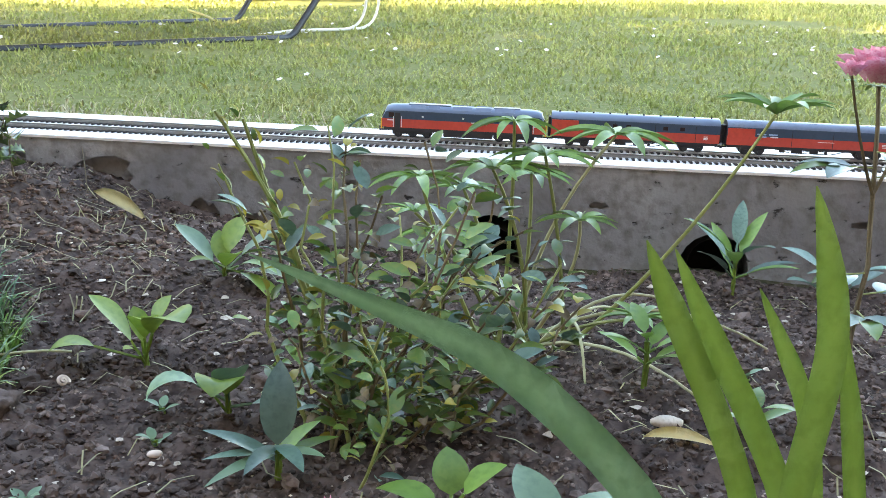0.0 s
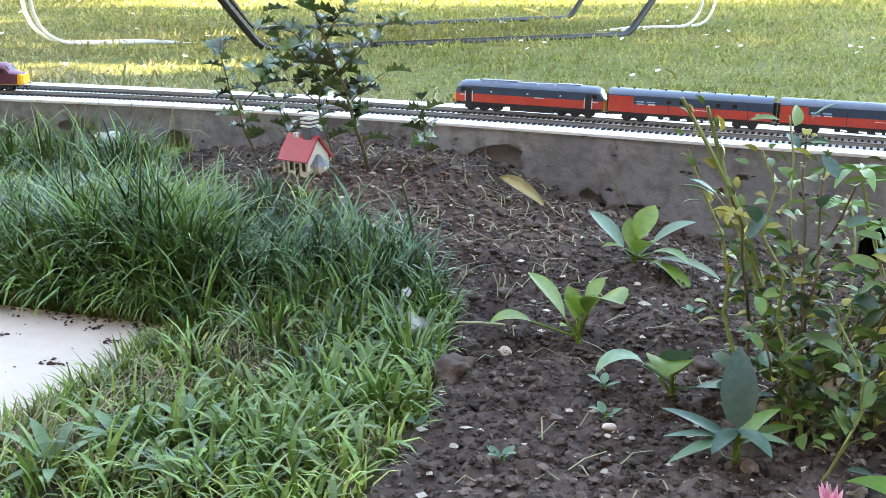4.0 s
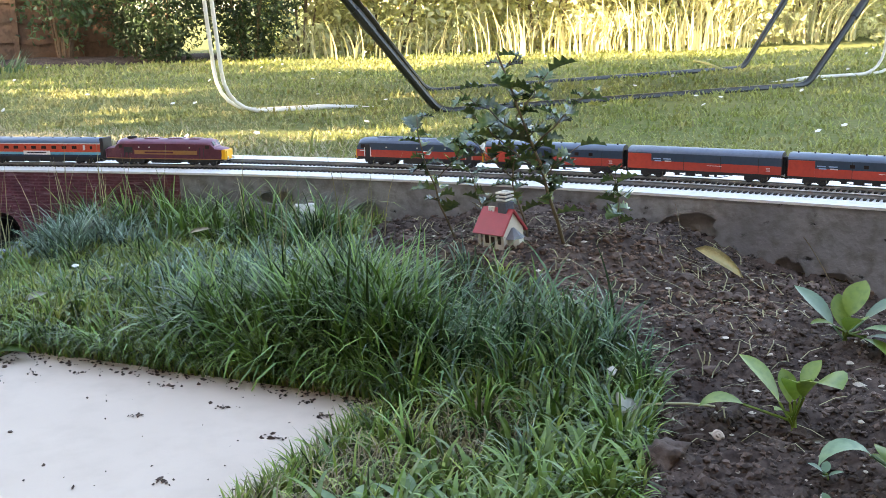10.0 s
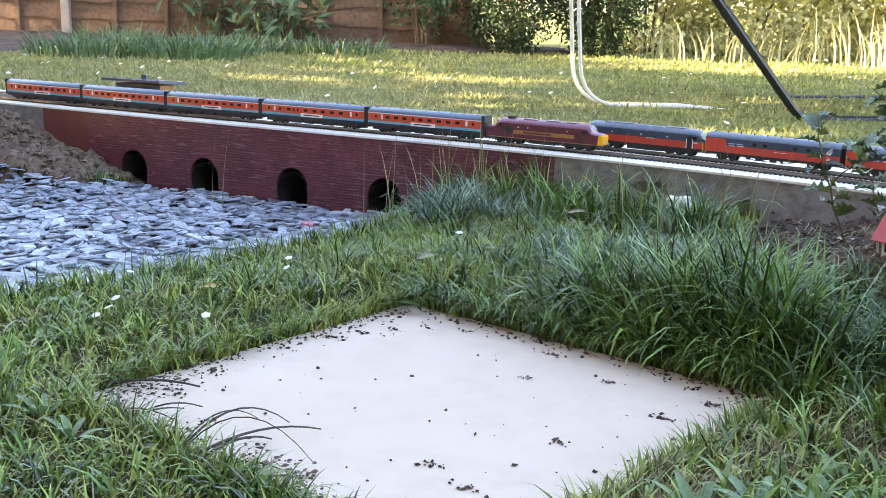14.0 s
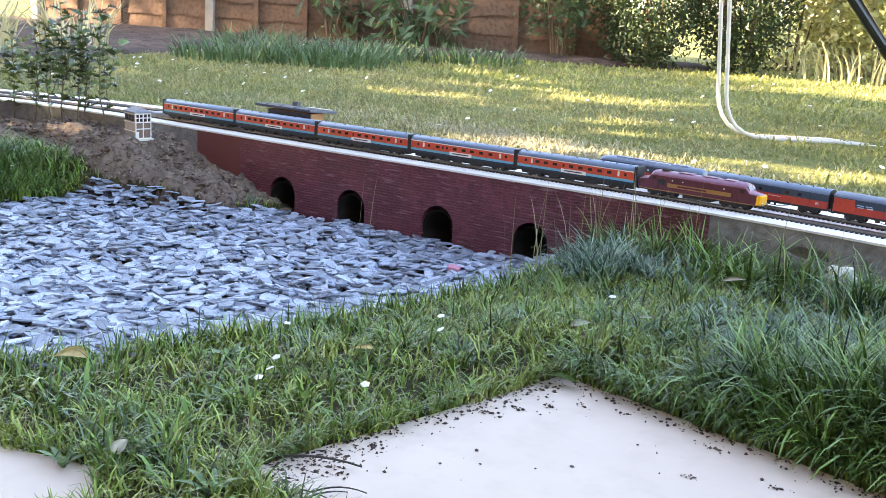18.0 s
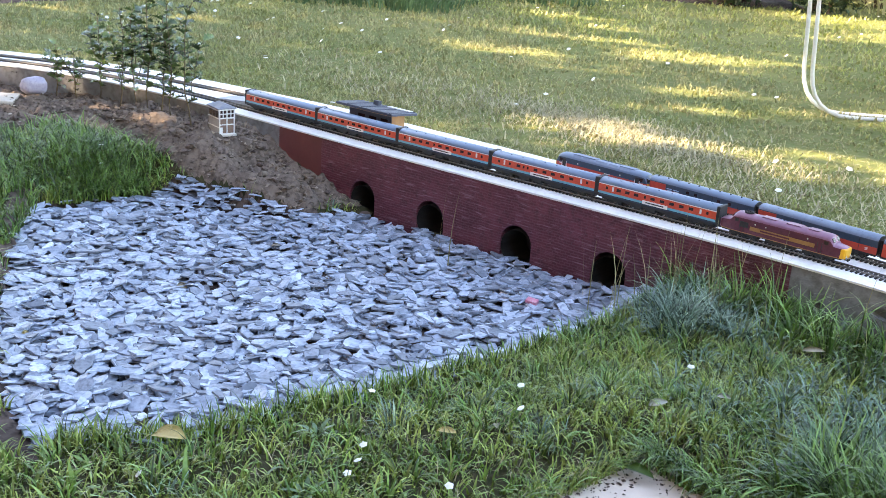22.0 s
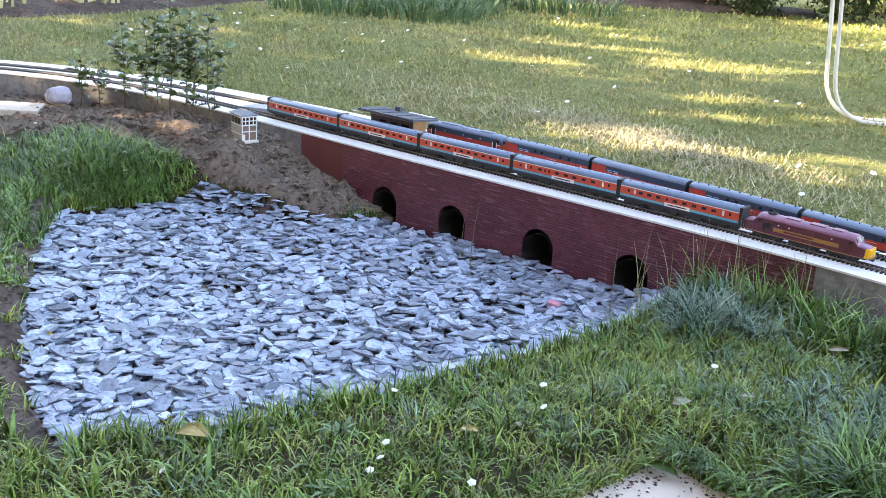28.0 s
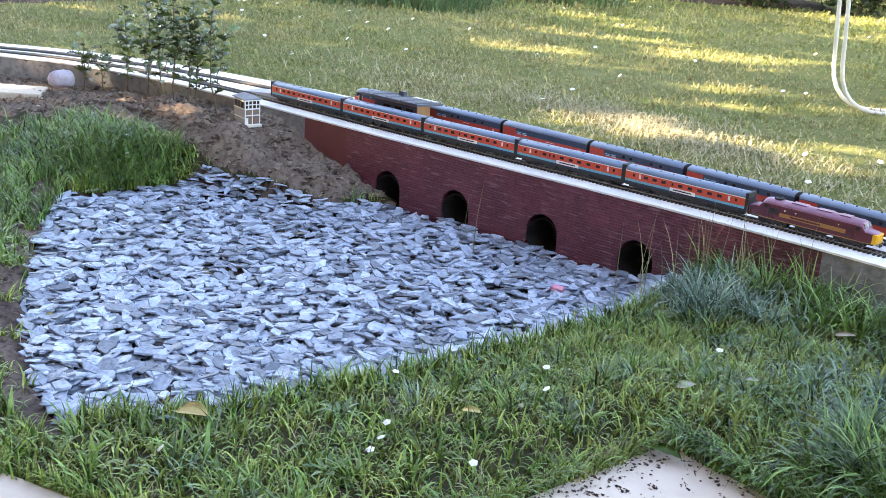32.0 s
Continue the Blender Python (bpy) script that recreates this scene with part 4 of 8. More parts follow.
def parcels_van(arcs):
    L, w = 0.2515, 0.0178
    th = empty("model_parcels_van")
    zs = [0.0152, 0.0172, 0.0288, 0.0405, 0.0418]
    loft("body", [(-L / 2, w * 0.98, 0.0418, 0.0505), (-L / 2 + 0.0015, w, 0.0418, 0.0512), (L / 2 - 0.0015, w, 0.0418, 0.0512), (L / 2, w * 0.98, 0.0418, 0.0505)],
         zs, ["red", "red", "slate", "slate"], "roof2" if arcs else "roof", th, "red van side with a slate-blue upper band", end_mat="black")
    for s in (-1, 1):
        plate("red_end_panel", L / 2 - 0.041, L / 2 - 0.001, s * (w + 0.0001), 0.0158, 0.0403, "red", th, 0.0004)
        for x in (0.075, 0.058):
            lg = plate("logo_bar", x - 0.0065, x + 0.0065, s * (w + 0.0001), 0.0318, 0.0335, "blue", th, 0.0004)
            plate("logo_bar", x - 0.0072, x + 0.0040, s * (w + 0.0001), 0.0282, 0.0299, "blue" if x > 0.06 else "white", th, 0.0004)
        plate("lettering_bar", -0.032, -0.008, s * (w + 0.0001), 0.0245, 0.0252, "white", th, 0.0003)
        for k in range(3):
            plate("lettering_bar", -0.108, -0.102, s * (w + 0.0001), 0.0205 + 0.002 * k, 0.0214 + 0.002 * k, "white", th, 0.0003)
        for x in (-0.09, -0.03, 0.03, 0.10):
            plate("door_seam", x - 0.0004, x + 0.0004, s * (w + 0.0001), 0.0160, 0.0400, "black", th, 0.0002)
        if not arcs:
            for x in (0.03, 0.01, -0.045, -0.07):
                plate("window_pane", x - 0.0035, x + 0.0035, s * (w + 0.0001), 0.0318, 0.0372, "glass", th, 0.0004)
        bm = bmesh.new()
        box(bm, s * (L / 2 + 0.002) - 0.0022, s * (L / 2 + 0.002) + 0.0022, -0.0085, 0.0085, 0.013, 0.043, 0.001)
        part("gangway", bm, P["black"], th, "black corridor connection")
    bm = bmesh.new()
    if arcs:
        for x in (0.082, 0.0, -0.082):
            tube(bm, [(x + 0.014 * math.cos(a), 0.0115 - 0.004 * math.sin(a), 0.0478 + 0.0022 * math.sin(a)) for a in np.linspace(0, math.pi, 9)], 0.0005, 5)
        part("roof_rib", bm, P["slate"], th)
    else:
        bm.free()
        for k in range(10):
            x = -L / 2 + L * (k + 0.5) / 10
            bm = bmesh.new()
            cyl(bm, (x, 0.004, 0.0495), (x, 0.004, 0.0530), 0.0014, n=8)
            part("roof_vent", bm, P["black"], th, "small black roof ventilator")
    bm = bmesh.new()
    box(bm, -L / 2 + 0.002, L / 2 - 0.002, -0.0165, 0.0165, 0.0112, 0.0156)
    for s in (-1, 1):
        tube(bm, [(-0.05, s * 0.0125, 0.011), (-0.03, s * 0.0125, 0.0062), (0.03, s * 0.0125, 0.0062), (0.05, s * 0.0125, 0.011)], 0.0006, 5)
        for x, l in ((-0.005, 0.012), (0.02, 0.016), (0.042, 0.008)):
            box(bm, x - l / 2, x + l / 2, s * 0.0125 - 0.002, s * 0.0125 + 0.002, 0.0065, 0.0110, 0.0005)
        cyl(bm, (-0.022, s * 0.0145, 0.0085), (-0.022, s * 0.0153, 0.0085), 0.0024, n=12)
    part("underframe", bm, P["black"], th)
    bogie(-L * 0.34, th)
    bogie(L * 0.34, th)
    couplers(L, th)
    return th


def loco_blue():
    L, w = 0.2505, 0.0182
    th = empty("model_diesel_locomotive")
    zs = [0.0158, 0.0176, 0.0290, 0.0405, 0.0415]
    e = L / 2
    secs = []
    for s in (-1, 1):
        half = [(e, 0.0150, 0.0275, 0.0285), (e - 0.0005, 0.0158, 0.0290, 0.0315), (e - 0.0065, 0.0172, 0.0400, 0.0472), (e - 0.012, 0.0180, 0.0412, 0.0497), (e - 0.022, w, 0.0415, 0.0508)]
        secs += [(s * x, a, b, c) for x, a, b, c in (half if s < 0 else half[::-1])]
    loft("body", secs, zs, ["red", "red", "slate", "slate"], "roof", th, "red lower side and slate-blue upper side", end_mat="yellow")
    for s in (-1, 1):
        bm = bmesh.new()
        box(bm, s * (e + 0.0006) - 0.0009, s * (e + 0.0006) + 0.0009, -0.0152, 0.0152, 0.0128, 0.0290, 0.0006)
        pn = part("front_panel", bm, P["yellow"], th, "yellow warning panel")
        for y in (-0.0105, 0.0105):
            bm = bmesh.new()
            cyl(bm, (s * (e + 0.0012), y, 0.0185), (s * (e + 0.0022), y, 0.0185), 0.0016, n=10)
            part("headlight", bm, P["lamp"], pn)
        bm = bmesh.new()
        m = Matrix.Translation((s * (e - 0.0030), 0, 0.0362)) @ pose(0, 0, 0, 0, -s * 28, 0)
        for y in (-0.0072, 0.0072):
            box(bm, -0.0006, 0.0014, y - 0.0058, y + 0.0058, -0.0048, 0.0048, 0.0005, m)
        part("windscreen", bm, P["glass"], th)
        for y in (-1, 1):
            x = s * (e - 0.0245)
            plate("cab_door", x - 0.0045, x + 0.0045, y * (w - 0.0002), 0.0145, 0.0385, "black", th, 0.0005)
            for dx in (-0.0062, 0.0062):
                plate("handrail", x + dx - 0.0005, x + dx + 0.0005, y * w, 0.0165, 0.0330, "white", th, 0.0010)
            plate("cab_window", s * (e - 0.0150) - 0.0042, s * (e - 0.0150) + 0.0042, y * (w - 0.0006), 0.0315, 0.0385, "glass", th, 0.0008)
            plate("number_bar", s * (e - 0.0140) - 0.0050, s * (e - 0.0140) + 0.0050, y * (w - 0.0008), 0.0262, 0.0278, "white", th, 0.0010)
    for x, l in ((-0.062, 0.030), (-0.030, 0.024), (0.002, 0.030), (0.070, 0.022), (0.045, 0.018)):
        bm = bmesh.new()
        for y in (-1, 1):
            m = Matrix.Translation((x, y * 0.0128, 0.0476)) @ pose(0, 0, 0, -y * 42, 0, 0)
            box(bm, -l / 2, l / 2, -0.0042, 0.0042, -0.0006, 0.0008, 0.0003, m)
        part("roof_panel", bm, P["roof2"], th, "paler roof grille panel")
    for x0, x1 in ((0.02, 0.085), (-0.085, -0.045)):
        bm = bmesh.new()
        box(bm, x0, x1, -0.0078, 0.0078, 0.0500, 0.0519, 0.0006)
        part("roof_hatch", bm, P["roof2"], th)
    for y in (-1, 1):
        plate("lettering_bar", -0.028, -0.012, y * w, 0.0278, 0.0290, "white", th, 0.0004)
        for x in (0.062, 0.0, -0.055):
            plate("side_light", x - 0.0014, x + 0.0014, y * w, 0.0328, 0.0352, "lamp", th, 0.0005)
    bm = bmesh.new()
    box(bm, -e + 0.004, e - 0.004, -0.0168, 0.0168, 0.0110, 0.0162)
    box(bm, -0.045, 0.030, -0.0160, 0.0160, 0.0042, 0.0130, 0.0015)
    part("fuel_tank", bm, P["black"], th)
    bogie(-L * 0.31, th, 0.062, 3, 0.0068)
    bogie(L * 0.31, th, 0.062, 3, 0.0068)
    couplers(L, th)
    return th


def loco_maroon():
    L, w = 0.2535, 0.0182
    th = empty("model_diesel_locomotive")
    e = L / 2
    zs = [0.0125, 0.0140, 0.0205, 0.0300, 0.0400, 0.0415]
    secs = []
    for s in (-1, 1):
        half = [(e, 0.0115, 0.0275, 0.0305), (e - 0.0015, 0.0135, 0.0295, 0.0325), (e - 0.006, 0.0155, 0.0310, 0.0345), (e - 0.0215, 0.0172, 0.0325, 0.0365), (e - 0.0225, 0.0174, 0.0345, 0.0385), (e - 0.0290, 0.0178, 0.0408, 0.0492), (e - 0.036, w, 0.0415, 0.0510)]
        secs += [(s * x, a, b, c) for x, a, b, c in (half if s < 0 else half[::-1])]
    loft("body", secs, zs, ["gold", "maroon", "maroon", "maroon", "maroon"], "mroof", th, "glossy maroon body with a low bonnet at each end", end_mat="maroon")
    for s in (-1, 1):
        bm = bmesh.new()
        vs = box(bm, s * (e + 0.0005) - 0.0012, s * (e + 0.0005) + 0.0012, -0.0128, 0.0128, 0.0128, 0.0298, 0.0010)
        if s < 0:
            box(bm, -e - 0.0005, -e + 0.0095, -0.0158, 0.0158, 0.0130, 0.0318, 0.0022)
        nz = part("nose_panel", bm, P["yellow" if s < 0 else "mroof"], th, "bright yellow nose end" if s < 0 else "dull pink rear end")
        for y in (-0.0085, 0.0085):
            bm = bmesh.new()
            cyl(bm, (s * (e + 0.0012), y, 0.0175), (s * (e + 0.0026), y, 0.0175), 0.0018, n=10)
            part("headlight", bm, P["lamp"], nz)
        bm = bmesh.new()
        m = Matrix.Translation((s * (e - 0.0255), 0, 0.0428)) @ pose(0, 0, 0, 0, -s * 32, 0)
        for y in (-0.0085, 0.0085):
            box(bm, -0.0004, 0.0012, y - 0.0052, y + 0.0052, -0.0045, 0.0040, 0.0005, m)
        part("windscreen", bm, P["glass"], th)
        for y in (-1, 1):
            plate("cab_window", s * (e - 0.0355) - 0.0040, s * (e - 0.0355) + 0.0040, y * (w - 0.0001), 0.0330, 0.0395, "glass", th, 0.0004)
            for dx in (0.043, 0.0515):
                plate("handrail", s * (e - dx) - 0.0004, s * (e - dx) + 0.0004, y * w, 0.0150, 0.0345, "black", th, 0.0009)
    for y in (-1, 1):
        band = plate("gold_band", -0.070, 0.062, y * (w + 0.0001), 0.0215, 0.0292, "gold", th, 0.0004)
        plate("lettering_bar", -0.020, 0.040, y * (w + 0.0006), 0.0238, 0.0268, "maroon", band, 0.0002)
        plate("grille", 0.066, 0.084, y * (w + 0.0001), 0.0245, 0.0355, "black", th, 0.0006)
        for x in (0.052, 0.03, -0.055):
            plate("side_light", x - 0.0012, x + 0.0012, y * (w + 0.0001), 0.0340, 0.0362, "lamp", th, 0.0005)
    bm = bmesh.new()
    cyl(bm, (0.075, 0, 0.0500), (0.075, 0, 0.0530), 0.0095, n=20)
    for k in range(5):
        box(bm, 0.067, 0.083, -0.007 + 0.0032 * k, -0.0058 + 0.0032 * k, 0.0528, 0.0536)
    part("roof_fan", bm, P["black"], th)
    for x, l in ((0.03, 0.03), (-0.02, 0.03), (-0.06, 0.022)):
        bm = bmesh.new()
        box(bm, x - l / 2, x + l / 2, -0.0085, 0.0085, 0.0500, 0.0517, 0.0005)
        part("roof_hatch", bm, P["mroof"], th)
    bm = bmesh.new()
    box(bm, -e + 0.005, e - 0.005, -0.0160, 0.0160, 0.0108, 0.0128)
    box(bm, -0.030, 0.030, -0.0150, 0.0150, 0.0045, 0.0110, 0.0015)
    tube(bm, [(-0.028, 0.0155, 0.0070), (0.018, 0.0155, 0.0070)], 0.0010, 6)
    part("fuel_tank", bm, P["black"], th)
    bogie(-L * 0.30, th, 0.060, 3, 0.0068)
    bogie(L * 0.30, th, 0.060, 3, 0.0068)
    couplers(L, th)
    return th


RAIL_TOP = TOP + 0.0058


def on_track(line, s_of, s_mid, L):
    """The pose of a vehicle whose middle is at s_mid: it rests on its two bogies."""
    a, b = at_s(line, s_of, s_mid - L * 0.34), at_s(line, s_of, s_mid + L * 0.34)
    d = b - a
    m = (a + b) / 2
    return pose(m.x, m.y, RAIL_TOP, 0, 0, math.degrees(math.atan2(d.y, d.x)))


# the standing train on the near track
S_B = 4.580
lb = loco_maroon()
lb.matrix_basis = on_track(NEAR, NEAR_S, S_B + 0.130, 0.26)
tagged(lb, "glossy maroon and gold model diesel locomotive with yellow nose", "model locomotive")
c_plain, c_brake = coach(0), coach(1)
for k in range(5):
    m = on_track(NEAR, NEAR_S, S_B + 0.262 + 0.2835 * (k + 0.5), 0.27)
    if k == 0:
        c_plain.matrix_basis = m
        c = c_plain
    elif k == 1:
        c_brake.matrix_basis = m
        c = c_brake
    else:
        c = copy_thing(c_plain, m)
    tagged(c, "red-orange and teal model passenger coach with blue-grey roof", "model coach", group="coaches of the standing train")

# the running train on the far track: seconds and the way of its nose
NOSE = [(0, 3.297), (1, 3.428), (2, 3.558), (3, 3.686), (4, 3.811), (5, 3.927), (6, 4.019), (7, 4.110), (8, 4.189), (9, 4.272), (10, 4.357), (11, 4.440), (12, 4.514), (13, 4.596),
        (14, 4.671), (15.5, 4.797), (17, 4.925), (18, 5.007), (19, 5.087), (21, 5.256), (23, 5.422), (25, 5.585), (28, 5.820), (30, 5.964), (32, 6.100)]
vans = []
la = loco_blue()
tagged(la, "red and slate-blue model diesel locomotive running on far track", "model locomotive")
v_stud, v_arc = parcels_van(False), parcels_van(True)
for k in range(6):
    v = v_stud if k == 0 else v_arc if k == 1 else copy_thing(v_stud, Matrix())
    tagged(v, "red and slate-blue model parcels van with " + ("pale ribbed roof" if k == 1 else "black roof ventilators"), "model van", group="vans of the running train")
    vans.append(v)
NOSE_T, NOSE_S = [a for a, b in NOSE], [b for a, b in NOSE]


def nose_at(t):
    """A smooth way of the running train's nose."""
    u = np.clip(np.array([t - 0.8, t - 0.4, t, t + 0.4, t + 0.8]), 0, 32)
    return float(np.interp(u, NOSE_T, NOSE_S).mean()) if 0.8 <= t <= 31.2 else float(np.interp(t, NOSE_T, NOSE_S))


def motions():
    times = [k * 1.0 for k in range(33)]
    mids = [(la, 0.128, 0.256)] + [(v, 0.256 + 0.2615 * (k + 0.5), 0.2615) for k, v in enumerate(vans)]
    for ob, back, L in mids:
        walk(ob, [(t, on_track(FAR, FAR_S, nose_at(t) - back, L)) for t in times])

# ---------------------------------------------------------------- added out of view to shade the garden: the house behind, and the tree beside it
def shade_house():
    th = empty("house", pose(0, -3.2, 0))
    bm = bmesh.new()
    box(bm, -6.55, 12, -6, 0, -0.12, 6.2)
    part("wall", bm, M_BRICK, th)
    bm = bmesh.new()
    vs = [bm.verts.new(v) for v in ((-6.5, 0.4, 6.1), (12.3, 0.4, 6.1), (12.3, -3, 8.2), (-6.5, -3, 8.2), (-6.5, -6.4, 6.1), (12.3, -6.4, 6.1))]
    for f in ((0, 1, 2, 3), (3, 2, 5, 4), (0, 3, 4), (1, 5, 2), (0, 4, 5, 1)):
        bm.faces.new([vs[k] for k in f])
    bmesh.ops.recalc_face_normals(bm, faces=bm.faces)
    part("roof", bm, M_SLATEO, th)
    tagged(th, "unseen plain brick house added to shade the garden bed", "house")


M_BARK = mat("bark", (0.10, 0.075, 0.055), (0.16, 0.12, 0.09), 12, 0.9, 0.6)
M_TREELEAF = mat("tree_leaf", (0.05, 0.09, 0.02), (0.09, 0.13, 0.03), 2, 0.5, 0.0, rnd=0.3, island=True, trans=0.3)
# gaps in the crowns, placed for the sun patches: along x, height, half width, half height
GAPS = [(-6.62, 2.92, 0.24, 0.05), (-6.52, 3.10, 0.10, 0.06), (-8.86, 3.86, 0.14, 0.09), (-8.0, 3.60, 0.12, 0.08), (-9.55, 3.87, 0.14, 0.10), (-10.76, 4.16, 0.18, 0.10),
        (-8.73, 3.41, 0.12, 0.06), (-8.20, 3.37, 0.09, 0.06), (-7.80, 3.46, 0.08, 0.06), (-12.3, 4.62, 0.22, 0.10), (-10.2, 4.10, 0.14, 0.08), (-9.1, 3.93, 0.12, 0.08), (-9.75, 3.74, 0.12, 0.06),
        (-8.13, 3.44, 0.10, 0.05), (-8.96, 4.06, 0.14, 0.08), (-7.32, 3.3, 0.09, 0.05), (-13.2, 4.65, 0.2, 0.08), (-6.40, 3.31, 0.09, 0.05), (-6.25, 3.19, 0.08, 0.05), (-13.6, 5.9, 0.12, 0.2), (-13.1, 6.0, 0.08, 0.2), (-14.2, 5.6, 0.1, 0.15)]


def shade_tree(x0, x1, seed, trunk):
    """A broad unseen tree, added to cast shade, whose crown spans x0 to x1."""
    rng = np.random.default_rng(seed)
    th = empty("garden_tree", pose(trunk, -2.6, 0))
    bm = bmesh.new()
    tube(bm, [(0, 0, -0.13), (0.05, 0, 1.5), (-0.05, 0.1, 3), (0.1, 0, 5), (0.05, 0, 6.5 if trunk < -10 else 11)], 0.16, 10, 0.05)
    for k in range(9 if trunk < -10 else 22):
        a, z = k * 2.4, 1.2 + 0.4 * k
        tube(bm, [(0, 0, z), (math.cos(a) * 0.8, math.sin(a) * 0.4, z + 0.4), (math.cos(a) * 2.2, math.sin(a) * 0.6, z + 0.7)], 0.06, 6, 0.015)
    part("trunk", bm, M_BARK, th)
    step = 0.23
    C = []
    for gx in np.arange(x0, x1, step):
        top = float(np.interp(gx, [-15.5, -13.2, -12.9, -11.4, -10.2, -9.8, -9, -6], [6.9, 6.8, 5.6, 4.7, 4.9, 11.6, 12.0, 9.0])) + 0.15 * math.sin(gx * 3.1)
        for gz in np.arange(0.75, top, step):
            C.append((gx + rng.uniform(-0.1, 0.1), rng.uniform(-0.45, 0.45), gz + rng.uniform(-0.1, 0.1)))
    C = np.array(C)
    pts = np.repeat(C, 36, 0) + rng.normal(0, 0.14, (len(C) * 36, 3))
    # a leaf shades the spot where its own sunbeam would meet the crown's middle
    sx, sz = pts[:, 0] - pts[:, 1] * 0.81, pts[:, 2] + pts[:, 1] * 0.573
    keep = np.ones(len(pts), bool)
    for gx, gz, w, h in GAPS:
        keep &= ~((((sx - gx) / (w * 0.8 + 0.06)) ** 2 + ((sz - gz) / (h + 0.075)) ** 2 < 1) & (rng.random(len(pts)) < 0.95))
    pts = pts[keep] - np.array([trunk, 0, 0])
    dirs = rng.normal(size=pts.shape) + np.array([0, 0, -0.4])
    lf = leaf_cloud("crown", pts, dirs, rng.uniform(0.11, 0.18, len(pts)), rng.uniform(0.075, 0.12, len(pts)), M_TREELEAF, rng, th)
    tagged(lf, "loose crown of small green leaves", kind="stuff")
    tagged(th, "unseen broad-leaved tree added to shade and dapple the lawn through crown gaps", "tree")


shade_house()
shade_tree(-10.4, -5.6, 5, -8.0)
shade_tree(-15.4, -10.4, 6, -12.9)

# ---------------------------------------------------------------- fence
M_FENCE = mat("fence_board", (0.14, 0.08, 0.05), (0.21, 0.125, 0.077), 2.2, 0.85, 0.4, c3=(0.10, 0.06, 0.038), fine=14, rnd=0.22)
M_POST = mat("fence_post", (0.36, 0.33, 0.29), (0.44, 0.41, 0.37), 6, 0.9, 0.4)
F_A, F_B = Vector((-10.6, 4.1, 0.07)), Vector((-5.35, 6.95, 0.07))


def fence():
    rng = np.random.default_rng(8)
    th = empty("fence")
    u = (F_B - F_A).normalized()
    n = Vector((u.y, -u.x, 0))          # towards the garden
    L, k = 1.86, 0
    total = (F_B - F_A).length
    x = 0.0
    bms = []
    for v in range(3):
        bm = bmesh.new()
        wav = [0.012 * math.sin(q * 2.1 + v * 2) + 0.008 * math.sin(q * 5.3 + v) for q in range(15)]
        lo = [bm.verts.new((1.78 * q / 14, -0.012, wav[q])) for q in range(15)]
        hi = [bm.verts.new((1.78 * q / 14, 0.002, 0.168)) for q in range(15)]
        lob = [bm.verts.new((1.78 * q / 14, -0.004, wav[q] - 0.001)) for q in range(15)]
        for q in range(14):
            bm.faces.new((lo[q], lo[q + 1], hi[q + 1], hi[q]))
            bm.faces.new((lob[q], lob[q + 1], lo[q + 1], lo[q]))
        me = bpy.data.meshes.new("board")
        bm.to_mesh(me)
        bm.free()
        me.materials.append(M_FENCE)
        bms.append(me)
    turn = math.degrees(math.atan2(u.y, u.x))
    while x < total - 1.2:
        p = F_A + u * x
        bm = bmesh.new()
        box(bm, -0.04, 0.04, -0.04, 0.04, -0.15, 1.92, 0.006)
        po = part("post", bm, M_POST, th)
        po.matrix_basis = pose(p.x, p.y, 0.07, 0, 0, turn)
        for r in range(12):
            b = link_mesh("board", bms[(r + k) % 3], None, th)
            q = p + u * 0.04
            b.matrix_basis = pose(q.x, q.y, 0.10 + 0.148 * r, 0, 0, turn)
        for bx in (0.46, 0.93, 1.40):
            bm = bmesh.new()
            box(bm, -0.022, 0.022, -0.034, -0.013, 0.03, 1.88, 0.003)
            bt = part("batten", bm, M_FENCE, th)
            q = p + u * bx
            bt.matrix_basis = pose(q.x, q.y, 0.07, 0, 0, turn)
        x += L
        k += 1
    tagged(th, "brown waney-lap panel fence with grey posts", "fence")


fence()

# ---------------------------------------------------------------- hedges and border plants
# leaf colour raised well past foliage: the sun's glare is put into it
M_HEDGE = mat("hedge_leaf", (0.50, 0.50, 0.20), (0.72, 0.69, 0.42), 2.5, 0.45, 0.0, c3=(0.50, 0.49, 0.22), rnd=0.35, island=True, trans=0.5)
M_HEDGED = mat("dark_hedge_leaf", (0.02, 0.045, 0.016), (0.045, 0.075, 0.025), 4, 0.5, 0.0, rnd=0.35, island=True, trans=0.15)
M_REED = mat("dry_reed", (0.60, 0.54, 0.33), (0.46, 0.44, 0.22), 3, 0.6, 0.0, rnd=0.3, island=True, trans=0.3)
M_BORDER = mat("border_leaf", (0.07, 0.13, 0.055), (0.14, 0.22, 0.10), 5, 0.42, 0.0, rnd=0.3, island=True, trans=0.25)
M_TWIG = mat("twig", (0.13, 0.09, 0.06), (0.2, 0.14, 0.09), 20, 0.85, 0.3)


